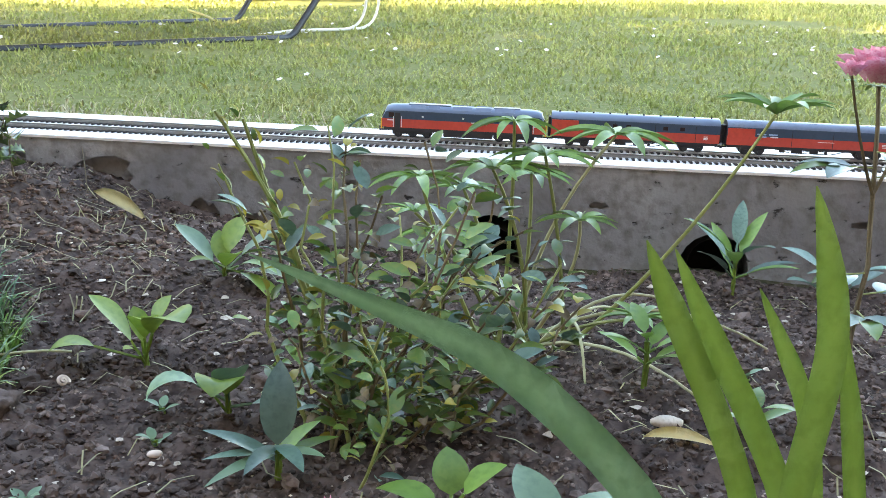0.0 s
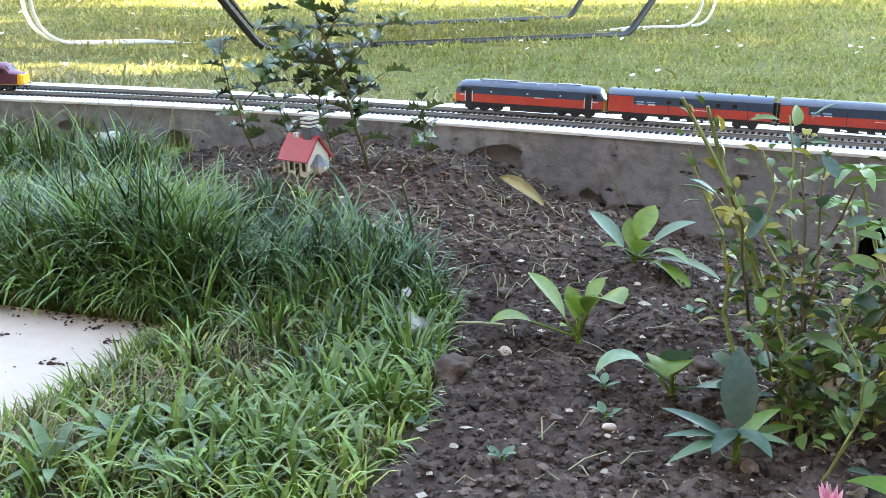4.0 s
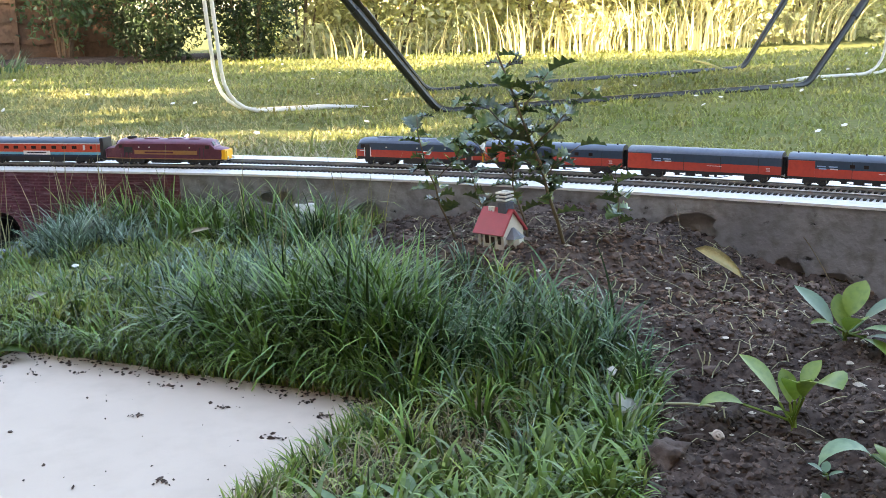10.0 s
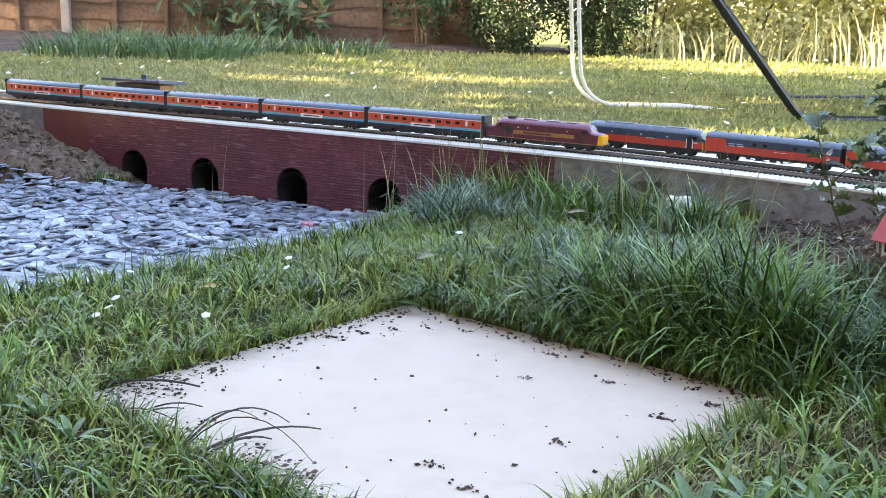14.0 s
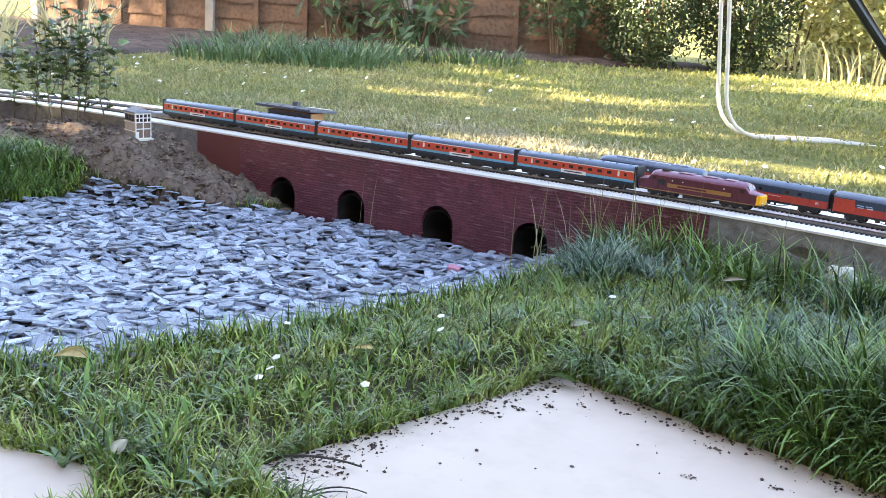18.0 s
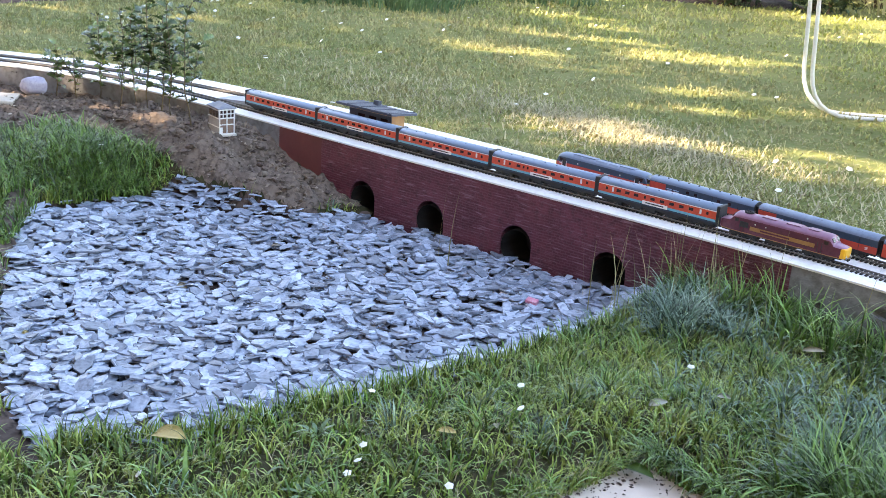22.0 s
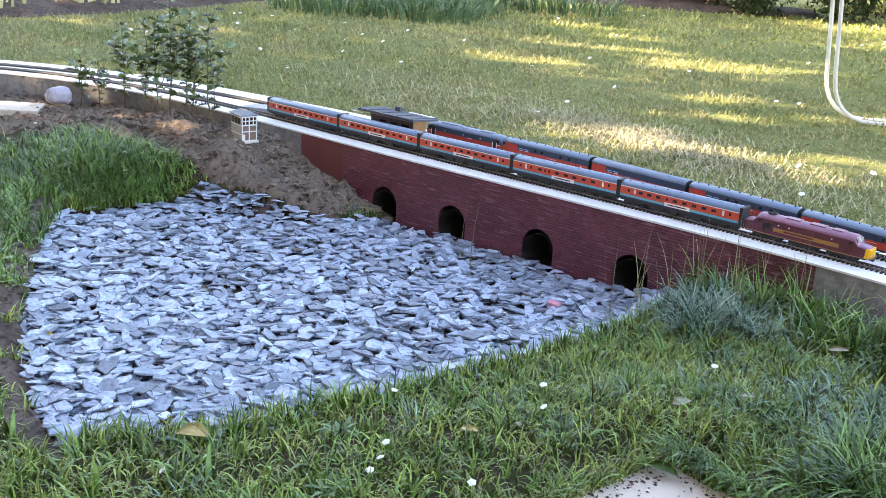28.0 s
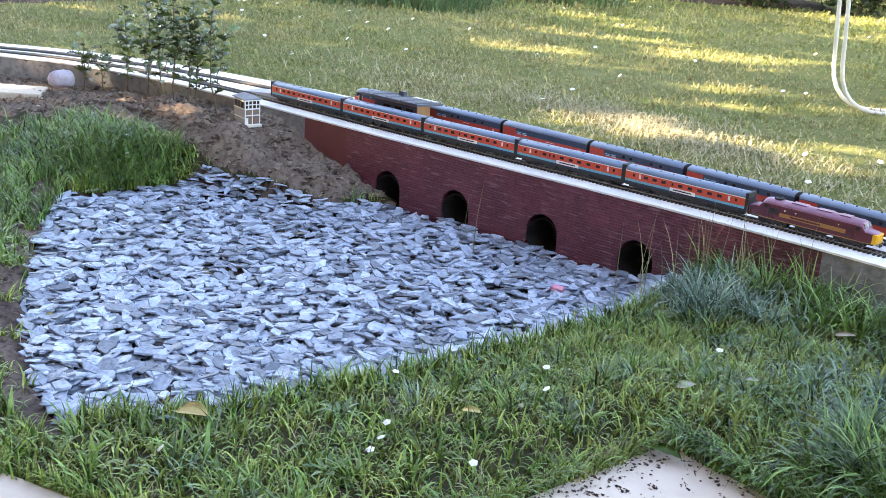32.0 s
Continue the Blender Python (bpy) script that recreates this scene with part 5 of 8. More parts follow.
def shrub(name, x, y, rx, ry, h, count, ll, lw, material, seed, label, group="", z0=0.08, hollow=0.55, full=False):
    """A bush of stems and small leaves, denser at its outside."""
    rng = np.random.default_rng(seed)
    th = empty(name, pose(x, y, z0))
    bm = bmesh.new()
    for k in range(7):
        a = rng.uniform(0, 6.28)
        tube(bm, [(0.1 * rx * math.cos(a), 0.1 * ry * math.sin(a), -0.03), (0.35 * rx * math.cos(a), 0.35 * ry * math.sin(a), h * 0.4), (0.7 * rx * math.cos(a), 0.7 * ry * math.sin(a), h * 0.85)], 0.012, 5, 0.004)
    part("stem", bm, M_TWIG, th)
    c = rng.normal(size=(count // 14, 3))
    c /= np.linalg.norm(c, axis=1)[:, None]
    c *= (hollow + (1 - hollow) * rng.random(len(c)) ** 0.5)[:, None]
    if full:
        c[:, :2] /= np.maximum(np.linalg.norm(c[:, :2], axis=1), 0.25)[:, None]
        c[:, :2] *= rng.uniform(0.4, 1.0, (len(c), 1))
        c[:, 2] = rng.uniform(-1, 1, len(c))
    c = c * np.array([rx, ry, h * 0.5]) + np.array([0, 0, h * 0.5])
    pts = np.repeat(c, 14, 0) + rng.normal(0, ll * 0.9, (len(c) * 14, 3))
    pts[:, 2] = np.abs(pts[:, 2]) + 0.01
    dirs = rng.normal(size=pts.shape) * 0.8 + (pts - np.array([0, 0, h * 0.3])) / max(rx, h)
    lf = leaf_cloud("foliage", pts, dirs, rng.uniform(0.7, 1.3, len(pts)) * ll, rng.uniform(0.7, 1.3, len(pts)) * lw, material, rng, th)
    lf["kind"] = "stuff"
    tagged(th, label, "shrub", group)
    return th


def strap_tuft(name, x, y, z, n, hgt, wid, spread, material, seed, label, lean=(0.2, 1.3), group="", cat="plant"):
    """A clump of strap leaves."""
    rng = np.random.default_rng(seed)
    a, r = rng.uniform(0, 6.28, n), spread * np.sqrt(rng.random(n))
    base = np.stack([x + r * np.cos(a), y + r * np.sin(a), np.full(n, z)], 1)
    ob = blades(name, base, rng.uniform(0.6, 1.1, n) * hgt, rng.uniform(0.7, 1.2, n) * wid, rng.uniform(*lean, n), material, rng, 4, turn=a + rng.normal(0, 0.7, n))
    tagged(ob, label, cat, kind="stuff")
    return ob


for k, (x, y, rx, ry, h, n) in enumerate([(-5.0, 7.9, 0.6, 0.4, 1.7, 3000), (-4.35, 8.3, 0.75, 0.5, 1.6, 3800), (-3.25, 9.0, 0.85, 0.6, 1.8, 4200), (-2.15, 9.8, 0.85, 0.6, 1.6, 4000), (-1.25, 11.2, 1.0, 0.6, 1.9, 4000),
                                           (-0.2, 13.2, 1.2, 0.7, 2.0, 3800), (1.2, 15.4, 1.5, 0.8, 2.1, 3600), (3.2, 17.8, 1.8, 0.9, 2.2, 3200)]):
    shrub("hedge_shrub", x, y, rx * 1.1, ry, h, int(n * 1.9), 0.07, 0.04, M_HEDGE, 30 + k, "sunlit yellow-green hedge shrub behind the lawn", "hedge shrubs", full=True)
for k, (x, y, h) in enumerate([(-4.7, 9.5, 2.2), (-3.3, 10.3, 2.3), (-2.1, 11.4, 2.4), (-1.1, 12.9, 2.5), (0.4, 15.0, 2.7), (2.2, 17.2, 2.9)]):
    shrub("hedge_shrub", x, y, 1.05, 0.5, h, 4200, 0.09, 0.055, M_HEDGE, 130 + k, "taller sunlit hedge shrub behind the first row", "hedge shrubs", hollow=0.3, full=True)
shrub("conifer_shrub", -5.3, 6.45, 0.5, 0.35, 1.7, 12000, 0.045, 0.018, M_HEDGED, 51, "dark dense evergreen shrub beside the fence")
shrub("conifer_shrub", -4.8, 6.85, 0.45, 0.35, 1.6, 11000, 0.045, 0.018, M_HEDGED, 52, "dark dense evergreen shrub beside the fence")
for k, (x, y) in enumerate([(-6.25, 1.45), (-6.35, 2.0), (-6.55, 2.65), (-6.9, 1.2)]):
    strap_tuft("phormium", x, y, 0.1, 70, 0.42, 0.02, 0.22, M_REED, 97 + k, "yellowish spiky plant before the fence", (0.4, 1.9))
shrub("climbing_shrub", -6.05, 6.30, 0.45, 0.2, 1.3, 1100, 0.05, 0.03, M_BORDER, 53, "sparse twiggy shrub against the fence", hollow=0.2)
shrub("border_shrub", -7.05, 5.72, 0.28, 0.2, 0.55, 260, 0.17, 0.045, M_BORDER, 54, "border plant with long glossy green leaves", hollow=0.3)
shrub("border_shrub", -7.75, 5.4, 0.22, 0.18, 0.6, 200, 0.13, 0.04, M_BORDER, 55, "upright leafy border plant before the fence", hollow=0.3)
shrub("border_shrub", -5.55, 6.55, 0.25, 0.18, 0.4, 300, 0.07, 0.03, M_BORDER, 56, "low leafy border plant before the fence", hollow=0.2)
for k, (x, y, n, h) in enumerate([(-5.95, 3.35, 190, 0.28), (-5.55, 3.7, 210, 0.28), (-5.8, 4.05, 190, 0.30), (-6.1, 4.5, 170, 0.30), (-6.5, 3.9, 140, 0.28), (-5.65, 5.0, 140, 0.26), (-7.2, 4.3, 120, 0.35)]):
    strap_tuft("border_tuft", x, y, 0.1, int(n * 1.4), h * 0.6, 0.015, 0.38, M_BORDER, 70 + k, "clump of blue-green strap leaves along the fence", (0.7, 2.2), "strap-leaf clumps")
for k, (x, y, n, h) in enumerate([(-4.1, 7.6, 40, 0.36), (-3.1, 8.3, 70, 0.42), (-2.2, 9.0, 90, 0.55), (-1.5, 10.3, 90, 0.6), (-0.6, 12.2, 80, 0.6), (0.6, 14.2, 70, 0.6)]):
    strap_tuft("reed_tuft", x, y, 0.08, int(n * 2.6), h, 0.018, 0.7, M_REED, 80 + k, "clump of pale dry strap leaves before the hedge", (0.3, 1.6), "dry leaf clumps")

# ---------------------------------------------------------------- hammock on its stand, and the white frame
M_IRON = mat("dark_tube_paint", (0.020, 0.022, 0.024), (0.035, 0.036, 0.038), 30, 0.3, 0.1, metal=0.3)
M_WTUBE = mat("white_tube", (0.78, 0.77, 0.74), (0.7, 0.69, 0.66), 20, 0.35, 0.1)
M_CANVAS = mat("hammock_canvas", (0.42, 0.20, 0.07), (0.5, 0.27, 0.1), 8, 0.8, 0.3, trans=0.3)
M_CANVAS2 = mat("hammock_red_canvas", (0.45, 0.07, 0.035), (0.5, 0.10, 0.045), 8, 0.8, 0.3, trans=0.3)


def hammock():
    th = empty("hammock_stand")
    FL, FR, RL, RR = Vector((-1.832, 3.65, 0.066)), Vector((-0.685, 5.13, 0.068)), Vector((-2.30, 4.556, 0.066)), Vector((-1.17, 6.42, 0.068))
    tips = []
    for a, b in ((FL, FR), (RL, RR)):
        u = (b - a).normalized()
        ta, tb = a + (-u * math.cos(radians(49)) + Vector((0, 0, math.sin(radians(49))))) * 1.5, b + (u * math.cos(radians(47)) + Vector((0, 0, math.sin(radians(47))))) * 1.5
        tips.append((ta, tb))
        bm = bmesh.new()
        tube(bm, bend([ta, a, b, tb], 6, 0.055), 0.016, 10)
        part("tube_frame", bm, M_IRON, th, "bent dark steel tube")
        for p, q in ((ta, a), (tb, b)):
            bm = bmesh.new()
            m = q + (p - q) * 0.30
            cyl(bm, m - (p - q).normalized() * 0.05, m + (p - q).normalized() * 0.05, 0.019, n=12)
            part("sleeve", bm, M_IRON, th)
    for k in (0, 1):
        bm = bmesh.new()
        tube(bm, [tips[0][k], (tips[0][k] + tips[1][k]) / 2 + Vector((0, 0, 0.06)), tips[1][k]], 0.02, 8)
        part("cross_bar", bm, M_IRON, th)
    tagged(th, "dark steel tube hammock stand on the lawn", "hammock stand")
    A, B = (tips[0][0] + tips[1][0]) / 2, (tips[0][1] + tips[1][1]) / 2
    u = (B - A)
    w = Vector((-u.y, u.x, 0)).normalized()
    hm = empty("hammock")
    n, m = 28, 8
    for name, j0, j1, mt in (("canvas", 0, m, M_CANVAS), ("canvas_band", 2, 5, M_CANVAS2)):
        bm = bmesh.new()
        grid = []
        for i in range(n + 1):
            t = i / n
            wid = 0.06 + 0.42 * math.sin(math.pi * min(1, max(0, t))) ** 0.6
            p = A + u * t
            z = 0.47 + (A.z - 0.12 - 0.47) * (2 * (t - 0.47)) ** 2
            row = []
            for j in range(j0, j1 + 1):
                v = (j / m - 0.5) * 2
                row.append(bm.verts.new((p.x + w.x * v * wid, p.y + w.y * v * wid, z + 0.16 * v * v * wid / 0.48 + (0.006 if name != "canvas" else 0))))
            grid.append(row)
        for a, b in zip(grid, grid[1:]):
            for j in range(len(a) - 1):
                bm.faces.new((a[j], a[j + 1], b[j + 1], b[j])).smooth = True
        bmesh.ops.solidify(bm, geom=bm.faces[:], thickness=0.004)
        part(name, bm, mt, hm)
    for s, e in ((A, 0), (B, n)):
        bm = bmesh.new()
        t = 0.0 if e == 0 else 1.0
        tube(bm, [s + Vector((0, 0, 0.02)), s + Vector((0, 0, -0.12))], 0.008, 6)
        part("rope", bm, M_REED, hm)
    tagged(hm, "orange and red canvas hammock hung in its stand", "hammock")


def white_frame():
    th = empty("white_tube_frame")
    for a, b, h, lean in (((-2.635, 3.40, 0.076), (-0.40, 5.90, 0.076), 1.6, 0.0), ((-2.57, 3.355, 0.076), (-0.34, 6.0, 0.076), 1.6, 0.0)):
        a, b = Vector(a), Vector(b)
        u = (b - a).normalized()
        ta, tb = a - u * 0.12 + Vector((0, 0, h)), b + u * 0.06 + Vector((0, 0, h))
        bm = bmesh.new()
        mid_a, mid_b = a + u * 0.42, b - u * 0.5
        tube(bm, bend([ta, a, mid_a], 6, 0.16), 0.0075, 10)
        part("leg_tube", bm, M_WTUBE, th)
        bm = bmesh.new()
        tube(bm, bend([tb, b, mid_b], 6, 0.16), 0.0075, 10)
        part("leg_tube", bm, M_WTUBE, th)
        bm = bmesh.new()
        tube(bm, [mid_a, mid_a.lerp(mid_b, 0.1) - Vector((0, 0, 0.02)), mid_a.lerp(mid_b, 0.5) - Vector((0, 0, 0.05)), mid_a.lerp(mid_b, 0.9) - Vector((0, 0, 0.02)), mid_b], 0.0072, 10)
        part("ground_bar", bm, M_WTUBE, th)
        bm = bmesh.new()
        tube(bm, [ta, tb], 0.0075, 8)
        part("top_bar", bm, M_WTUBE, th)
    tagged(th, "bent white tube frame standing on the lawn", "garden frame")


hammock()
white_frame()

# ---------------------------------------------------------------- platform, shelter, signal box and little house
M_PLAT = mat("platform_grey", (0.16, 0.17, 0.19), (0.22, 0.23, 0.25), 20, 0.8, 0.3)
M_RAMP = mat("platform_ramp", (0.36, 0.36, 0.38), (0.42, 0.42, 0.43), 20, 0.8, 0.2)
M_DKROOF = mat("shelter_roof", (0.045, 0.055, 0.085), (0.07, 0.08, 0.115), 40, 0.4, 0.2)
M_WOOD = mat("shelter_wood", (0.42, 0.22, 0.09), (0.34, 0.17, 0.07), 60, 0.7, 0.2)
M_CREAM = mat("model_cream", (0.66, 0.62, 0.54), (0.6, 0.56, 0.48), 60, 0.7, 0.2)
M_ROOFRED = mat("model_red_roof", (0.42, 0.03, 0.045), (0.35, 0.026, 0.04), 50, 0.5, 0.2)
M_GREYW = mat("model_grey_wall", (0.34, 0.33, 0.33), (0.4, 0.39, 0.38), 50, 0.7, 0.2)
M_GREYR = mat("model_grey_roof", (0.17, 0.18, 0.21), (0.23, 0.24, 0.27), 50, 0.6, 0.2)
M_BROWNW = mat("model_brown_wall", (0.17, 0.10, 0.07), (0.22, 0.14, 0.1), 50, 0.7, 0.2)


def platform():
    th = empty("model_platform")
    i0, i1 = i_at_x(-2.28), i_at_x(-3.05)
    lo, hi = np.full(len(EDGE), NEAR_OFF + 0.024), FAR_OFF - 0.024
    ribbon("deck", lo, hi, TOP, TOP + 0.012, M_PLAT, i0, i1, th, "dark grey platform surface")
    ribbon("edge_stone", lo - 0.002, lo + 0.003, TOP, TOP + 0.0125, M_RAMP, i0, i1, th, "pale platform edging")
    a, b = offset(lo), offset(np.maximum(hi, lo + 0.01))
    j = i1 + 12
    V = [(*a[i1], TOP + 0.012), (*b[i1], TOP + 0.012), (*b[j], TOP + 0.001), (*a[j], TOP + 0.001), (*a[i1], TOP), (*b[i1], TOP)]
    raw("ramp", V, [(0, 1, 2, 3), (0, 3, 4), (1, 5, 2), (0, 4, 5, 1)], M_RAMP, th, "pale grey ramp at the platform end")
    tagged(th, "dark grey model island platform between the tracks", "model platform")


def shelter():
    i = i_at_x(-2.60)
    c = EDGE[i] + NOR[i] * 0.134
    th = empty("model_shelter", pose(c[0], c[1], TOP + 0.012, 0, 0, math.degrees(math.atan2(TAN[i][1], TAN[i][0]))))
    bm = bmesh.new()
    box(bm, -0.075, 0.075, -0.026, 0.022, 0, 0.050, 0.001)
    part("wall", bm, M_WOOD, th, "orange-brown boarded wall")
    bm = bmesh.new()
    box(bm, -0.074, 0.074, 0.0215, 0.0232, 0.001, 0.049)
    part("front_boarding", bm, M_DKROOF, th, "dark blue boarding towards the track")
    for x in (-0.05, -0.01, 0.03):
        bm = bmesh.new()
        box(bm, x - 0.012, x + 0.012, 0.0228, 0.0242, 0.012, 0.040)
        part("window", bm, P["glass"], th)
    bm = bmesh.new()
    m = pose(0, 0, 0.056, 5, 0, 0)
    box(bm, -0.098, 0.098, -0.048, 0.050, -0.003, 0.003, 0.001, m)
    rf = part("roof", bm, M_DKROOF, th, "dark blue-grey ribbed roof")
    for k in range(12):
        x = -0.09 + 0.18 * k / 11
        bm = bmesh.new()
        box(bm, x - 0.0013, x + 0.0013, -0.047, 0.049, 0.003, 0.0052, 0, m)
        part("roof_rib", bm, M_GREYR if k % 3 else M_DKROOF, rf)
    for x in (-0.02, -0.05, -0.075):
        bm = bmesh.new()
        box(bm, x - 0.011, x + 0.011, -0.045, -0.028, 0.0045, 0.0062, 0, m)
        part("roof_light", bm, P["white"], rf, "pale roof light")
    bm = bmesh.new()
    box(bm, 0.012, 0.030, -0.030, -0.018, 0.004, 0.016, 0.001, m)
    part("chimney", bm, M_DKROOF, th)
    tagged(th, "wooden model station shelter with dark ribbed roof on the platform", "model building")


def signal_box():
    th = empty("model_signal_box", pose(-2.925, 1.19, 0.124, 0, 0, 88))
    W, D, H = 0.044, 0.062, 0.070
    bm = bmesh.new()
    box(bm, -W / 2, W / 2, -D / 2, D / 2, 0, H, 0.001)
    part("wall", bm, M_GREYW, th, "grey boarded wall")
    bm = bmesh.new()
    box(bm, -W / 2 - 0.004, W / 2 + 0.004, -D / 2 - 0.006, D / 2 + 0.004, -0.004, 0.002, 0.001)
    part("base_plate", bm, M_CREAM, th)
    bm = bmesh.new()
    vs = [bm.verts.new(v) for v in ((-W / 2 - .004, -D / 2 - .004, H), (W / 2 + .004, -D / 2 - .004, H), (W / 2 + .004, D / 2 + .004, H), (-W / 2 - .004, D / 2 + .004, H), (0, -D / 2 + .012, H + 0.010), (0, D / 2 - .012, H + 0.010), (-W / 2 - .004, -D / 2 - .004, H - 0.002), (W / 2 + .004, -D / 2 - .004, H - 0.002), (W / 2 + .004, D / 2 + .004, H - 0.002), (-W / 2 - .004, D / 2 + .004, H - 0.002))]
    for f in ((0, 1, 4), (1, 2, 5, 4), (2, 3, 5), (3, 0, 4, 5), (6, 7, 1, 0), (7, 8, 2, 1), (8, 9, 3, 2), (9, 6, 0, 3), (6, 9, 8, 7)):
        bm.faces.new([vs[k] for k in f])
    part("roof", bm, M_GREYR, th, "low grey hipped roof")
    y = -D / 2
    for r, (z0, z1) in enumerate(((0.004, 0.026), (0.028, 0.042), (0.046, 0.064))):
        for c in range(2):
            x0 = -W / 2 + 0.003 + c * (W / 2 - 0.001)
            bm = bmesh.new()
            box(bm, x0, x0 + W / 2 - 0.005, y - 0.0008, y + 0.001, z0, z1)
            part("window_pane" if r == 2 else "panel", bm, P["glass"] if r == 2 else M_BROWNW, th)
    for z in (0.003, 0.027, 0.0435, 0.0655, 0.055):
        bm = bmesh.new()
        box(bm, -W / 2, W / 2, y - 0.002, y, z - 0.0012, z + 0.0012)
        part("frame_bar", bm, P["white"], th)
    for x in (-W / 2 + 0.0015, 0.0, W / 2 - 0.0015, -W / 4, W / 4):
        bm = bmesh.new()
        box(bm, x - 0.0011, x + 0.0011, y - 0.0022, y, 0.002 if abs(abs(x) - W / 4) > 0.001 else 0.045, 0.0665)
        part("frame_post", bm, P["white"], th)
    bm = bmesh.new()
    box(bm, -W / 2 + 0.003, -W / 2 + 0.010, y - 0.0014, y, 0.004, 0.020)
    part("door", bm, P["white"], th)
    for k in range(3):
        bm = bmesh.new()
        box(bm, -W / 2 - 0.0012, -W / 2 + 0.001, -D / 2 + 0.006 + k * 0.018, -D / 2 + 0.020 + k * 0.018, 0.046, 0.062)
        part("side_window", bm, P["glass"], th)
    for z in (0.020, 0.043, 0.064):
        bm = bmesh.new()
        box(bm, -W / 2 - 0.0018, -W / 2, -D / 2, D / 2, z - 0.001, z + 0.001)
        part("side_rail", bm, P["white"], th)
    tagged(th, "grey model signal box with white window bars on bare soil", "model building")


def little_house():
    th = empty("model_house", pose(-0.702, 1.338, 0.116, 3, -2, -23))
    bm = bmesh.new()
    W, D, H, R = 0.050, 0.040, 0.030, 0.056
    box(bm, -W / 2 + 0.010, W / 2, -D / 2, D / 2, 0, H)
    vs = [bm.verts.new(v) for v in ((W / 2, -D / 2, H), (W / 2, D / 2, H), (W / 2, 0, R - 0.003), (-W / 2 + .01, -D / 2, H), (-W / 2 + .01, D / 2, H), (-W / 2 + .01, 0, R - 0.003))]
    for f in ((0, 1, 2), (3, 5, 4), (0, 2, 5, 3), (1, 4, 5, 2)):
        bm.faces.new([vs[k] for k in f])
    bmesh.ops.recalc_face_normals(bm, faces=bm.faces)
    part("wall", bm, M_CREAM, th, "cream painted wall")
    for s in (-1, 1):
        bm = bmesh.new()
        L = math.hypot(D / 2 + 0.006, R - H + 0.006)
        m = Matrix.Translation((0, 0, R)) @ pose(0, 0, 0, -s * math.degrees(math.atan2(R - H, D / 2)), 0, 0)
        box(bm, -W / 2 - 0.004, W / 2 + 0.004, min(0, s * L), max(0, s * L), -0.0015, 0.0015, 0.0004, m)
        part("roof_slope", bm, M_ROOFRED, th, "faded red roof")
    for x in (-0.012, -0.006):
        bm = bmesh.new()
        box(bm, x - 0.002, x + 0.002, -0.006, -0.002, R - 0.004, R + 0.003, 0.0005)
        part("roof_stud", bm, P["white"], th)
    bm = bmesh.new()
    box(bm, 0.004, 0.020, -0.006, 0.010, R - 0.012, R + 0.010, 0.001)
    box(bm, 0.006, 0.018, -0.004, 0.008, R + 0.010, R + 0.024, 0.001)
    tw = part("tower", bm, M_DKROOF, th, "small dark louvred tower")
    for z in (0.013, 0.018, 0.023):
        bm = bmesh.new()
        box(bm, 0.003, 0.021, -0.007, 0.011, R + z - 0.001, R + z + 0.001)
        part("louvre", bm, P["white"], tw)
    for y in (-D / 2 + 0.002, D / 2 - 0.002):
        bm = bmesh.new()
        cyl(bm, (-W / 2 + 0.001, y, 0), (-W / 2 + 0.001, y, H), 0.0018, n=6)
        part("porch_post", bm, M_CREAM, th)
    bm = bmesh.new()
    box(bm, -W / 2 - 0.004, W / 2 + 0.002, -D / 2 - 0.003, D / 2 + 0.003, -0.004, 0.001, 0.001)
    part("base_plate", bm, M_ROOFRED, th)
    for x0, x1, z0, z1 in ((0.001, 0.008, 0.002, 0.020), (-0.010, -0.003, 0.010, 0.022), (0.014, 0.020, 0.010, 0.022)):
        bm = bmesh.new()
        box(bm, x0, x1, -D / 2 - 0.0006, -D / 2 + 0.001, z0, z1)
        part("window", bm, P["glass"], th)
    bm = bmesh.new()
    cyl(bm, (W / 2 + 0.001, -0.001, 0), (W / 2 + 0.001, -0.001, 0.017), 0.0105, n=8)
    by = part("bay", bm, M_CREAM, th)
    bm = bmesh.new()
    cyl(bm, (W / 2 + 0.001, -0.001, 0.017), (W / 2 + 0.001, -0.001, 0.031), 0.0155, 0.002, n=8)
    part("bay_roof", bm, M_GREYR, by, "grey-blue bay roof")
    tagged(th, "small cream model house with faded red roof on the soil", "model building")


platform()
shelter()
signal_box()
little_house()

# ---------------------------------------------------------------- plants of the bed
M_HOLLY = mat("holly_leaf", (0.045, 0.085, 0.03), (0.11, 0.16, 0.05), 30, 0.24, 0.0, c3=(0.15, 0.19, 0.055), rnd=0.5, spec=0.6, trans=0.15)
M_ROSE = mat("rose_leaf", (0.065, 0.14, 0.028), (0.13, 0.21, 0.045), 40, 0.35, 0.0, c3=(0.15, 0.19, 0.035), rnd=0.5, trans=0.2)
M_ROSEB = mat("rose_leaf_blue", (0.06, 0.125, 0.085), (0.11, 0.19, 0.135), 40, 0.35, 0.0, rnd=0.4, trans=0.12)
M_YLEAF = mat("yellowing_leaf", (0.36, 0.30, 0.045), (0.26, 0.26, 0.05), 40, 0.5, 0.0, rnd=0.3, trans=0.25)
M_SEED = mat("seedling_leaf", (0.17, 0.27, 0.035), (0.23, 0.31, 0.055), 25, 0.38, 0.0, c3=(0.12, 0.21, 0.03), rnd=0.25, trans=0.3)
M_SEEDB = mat("seedling_leaf_grey", (0.115, 0.205, 0.11), (0.17, 0.265, 0.14), 25, 0.4, 0.0, rnd=0.25, trans=0.15)
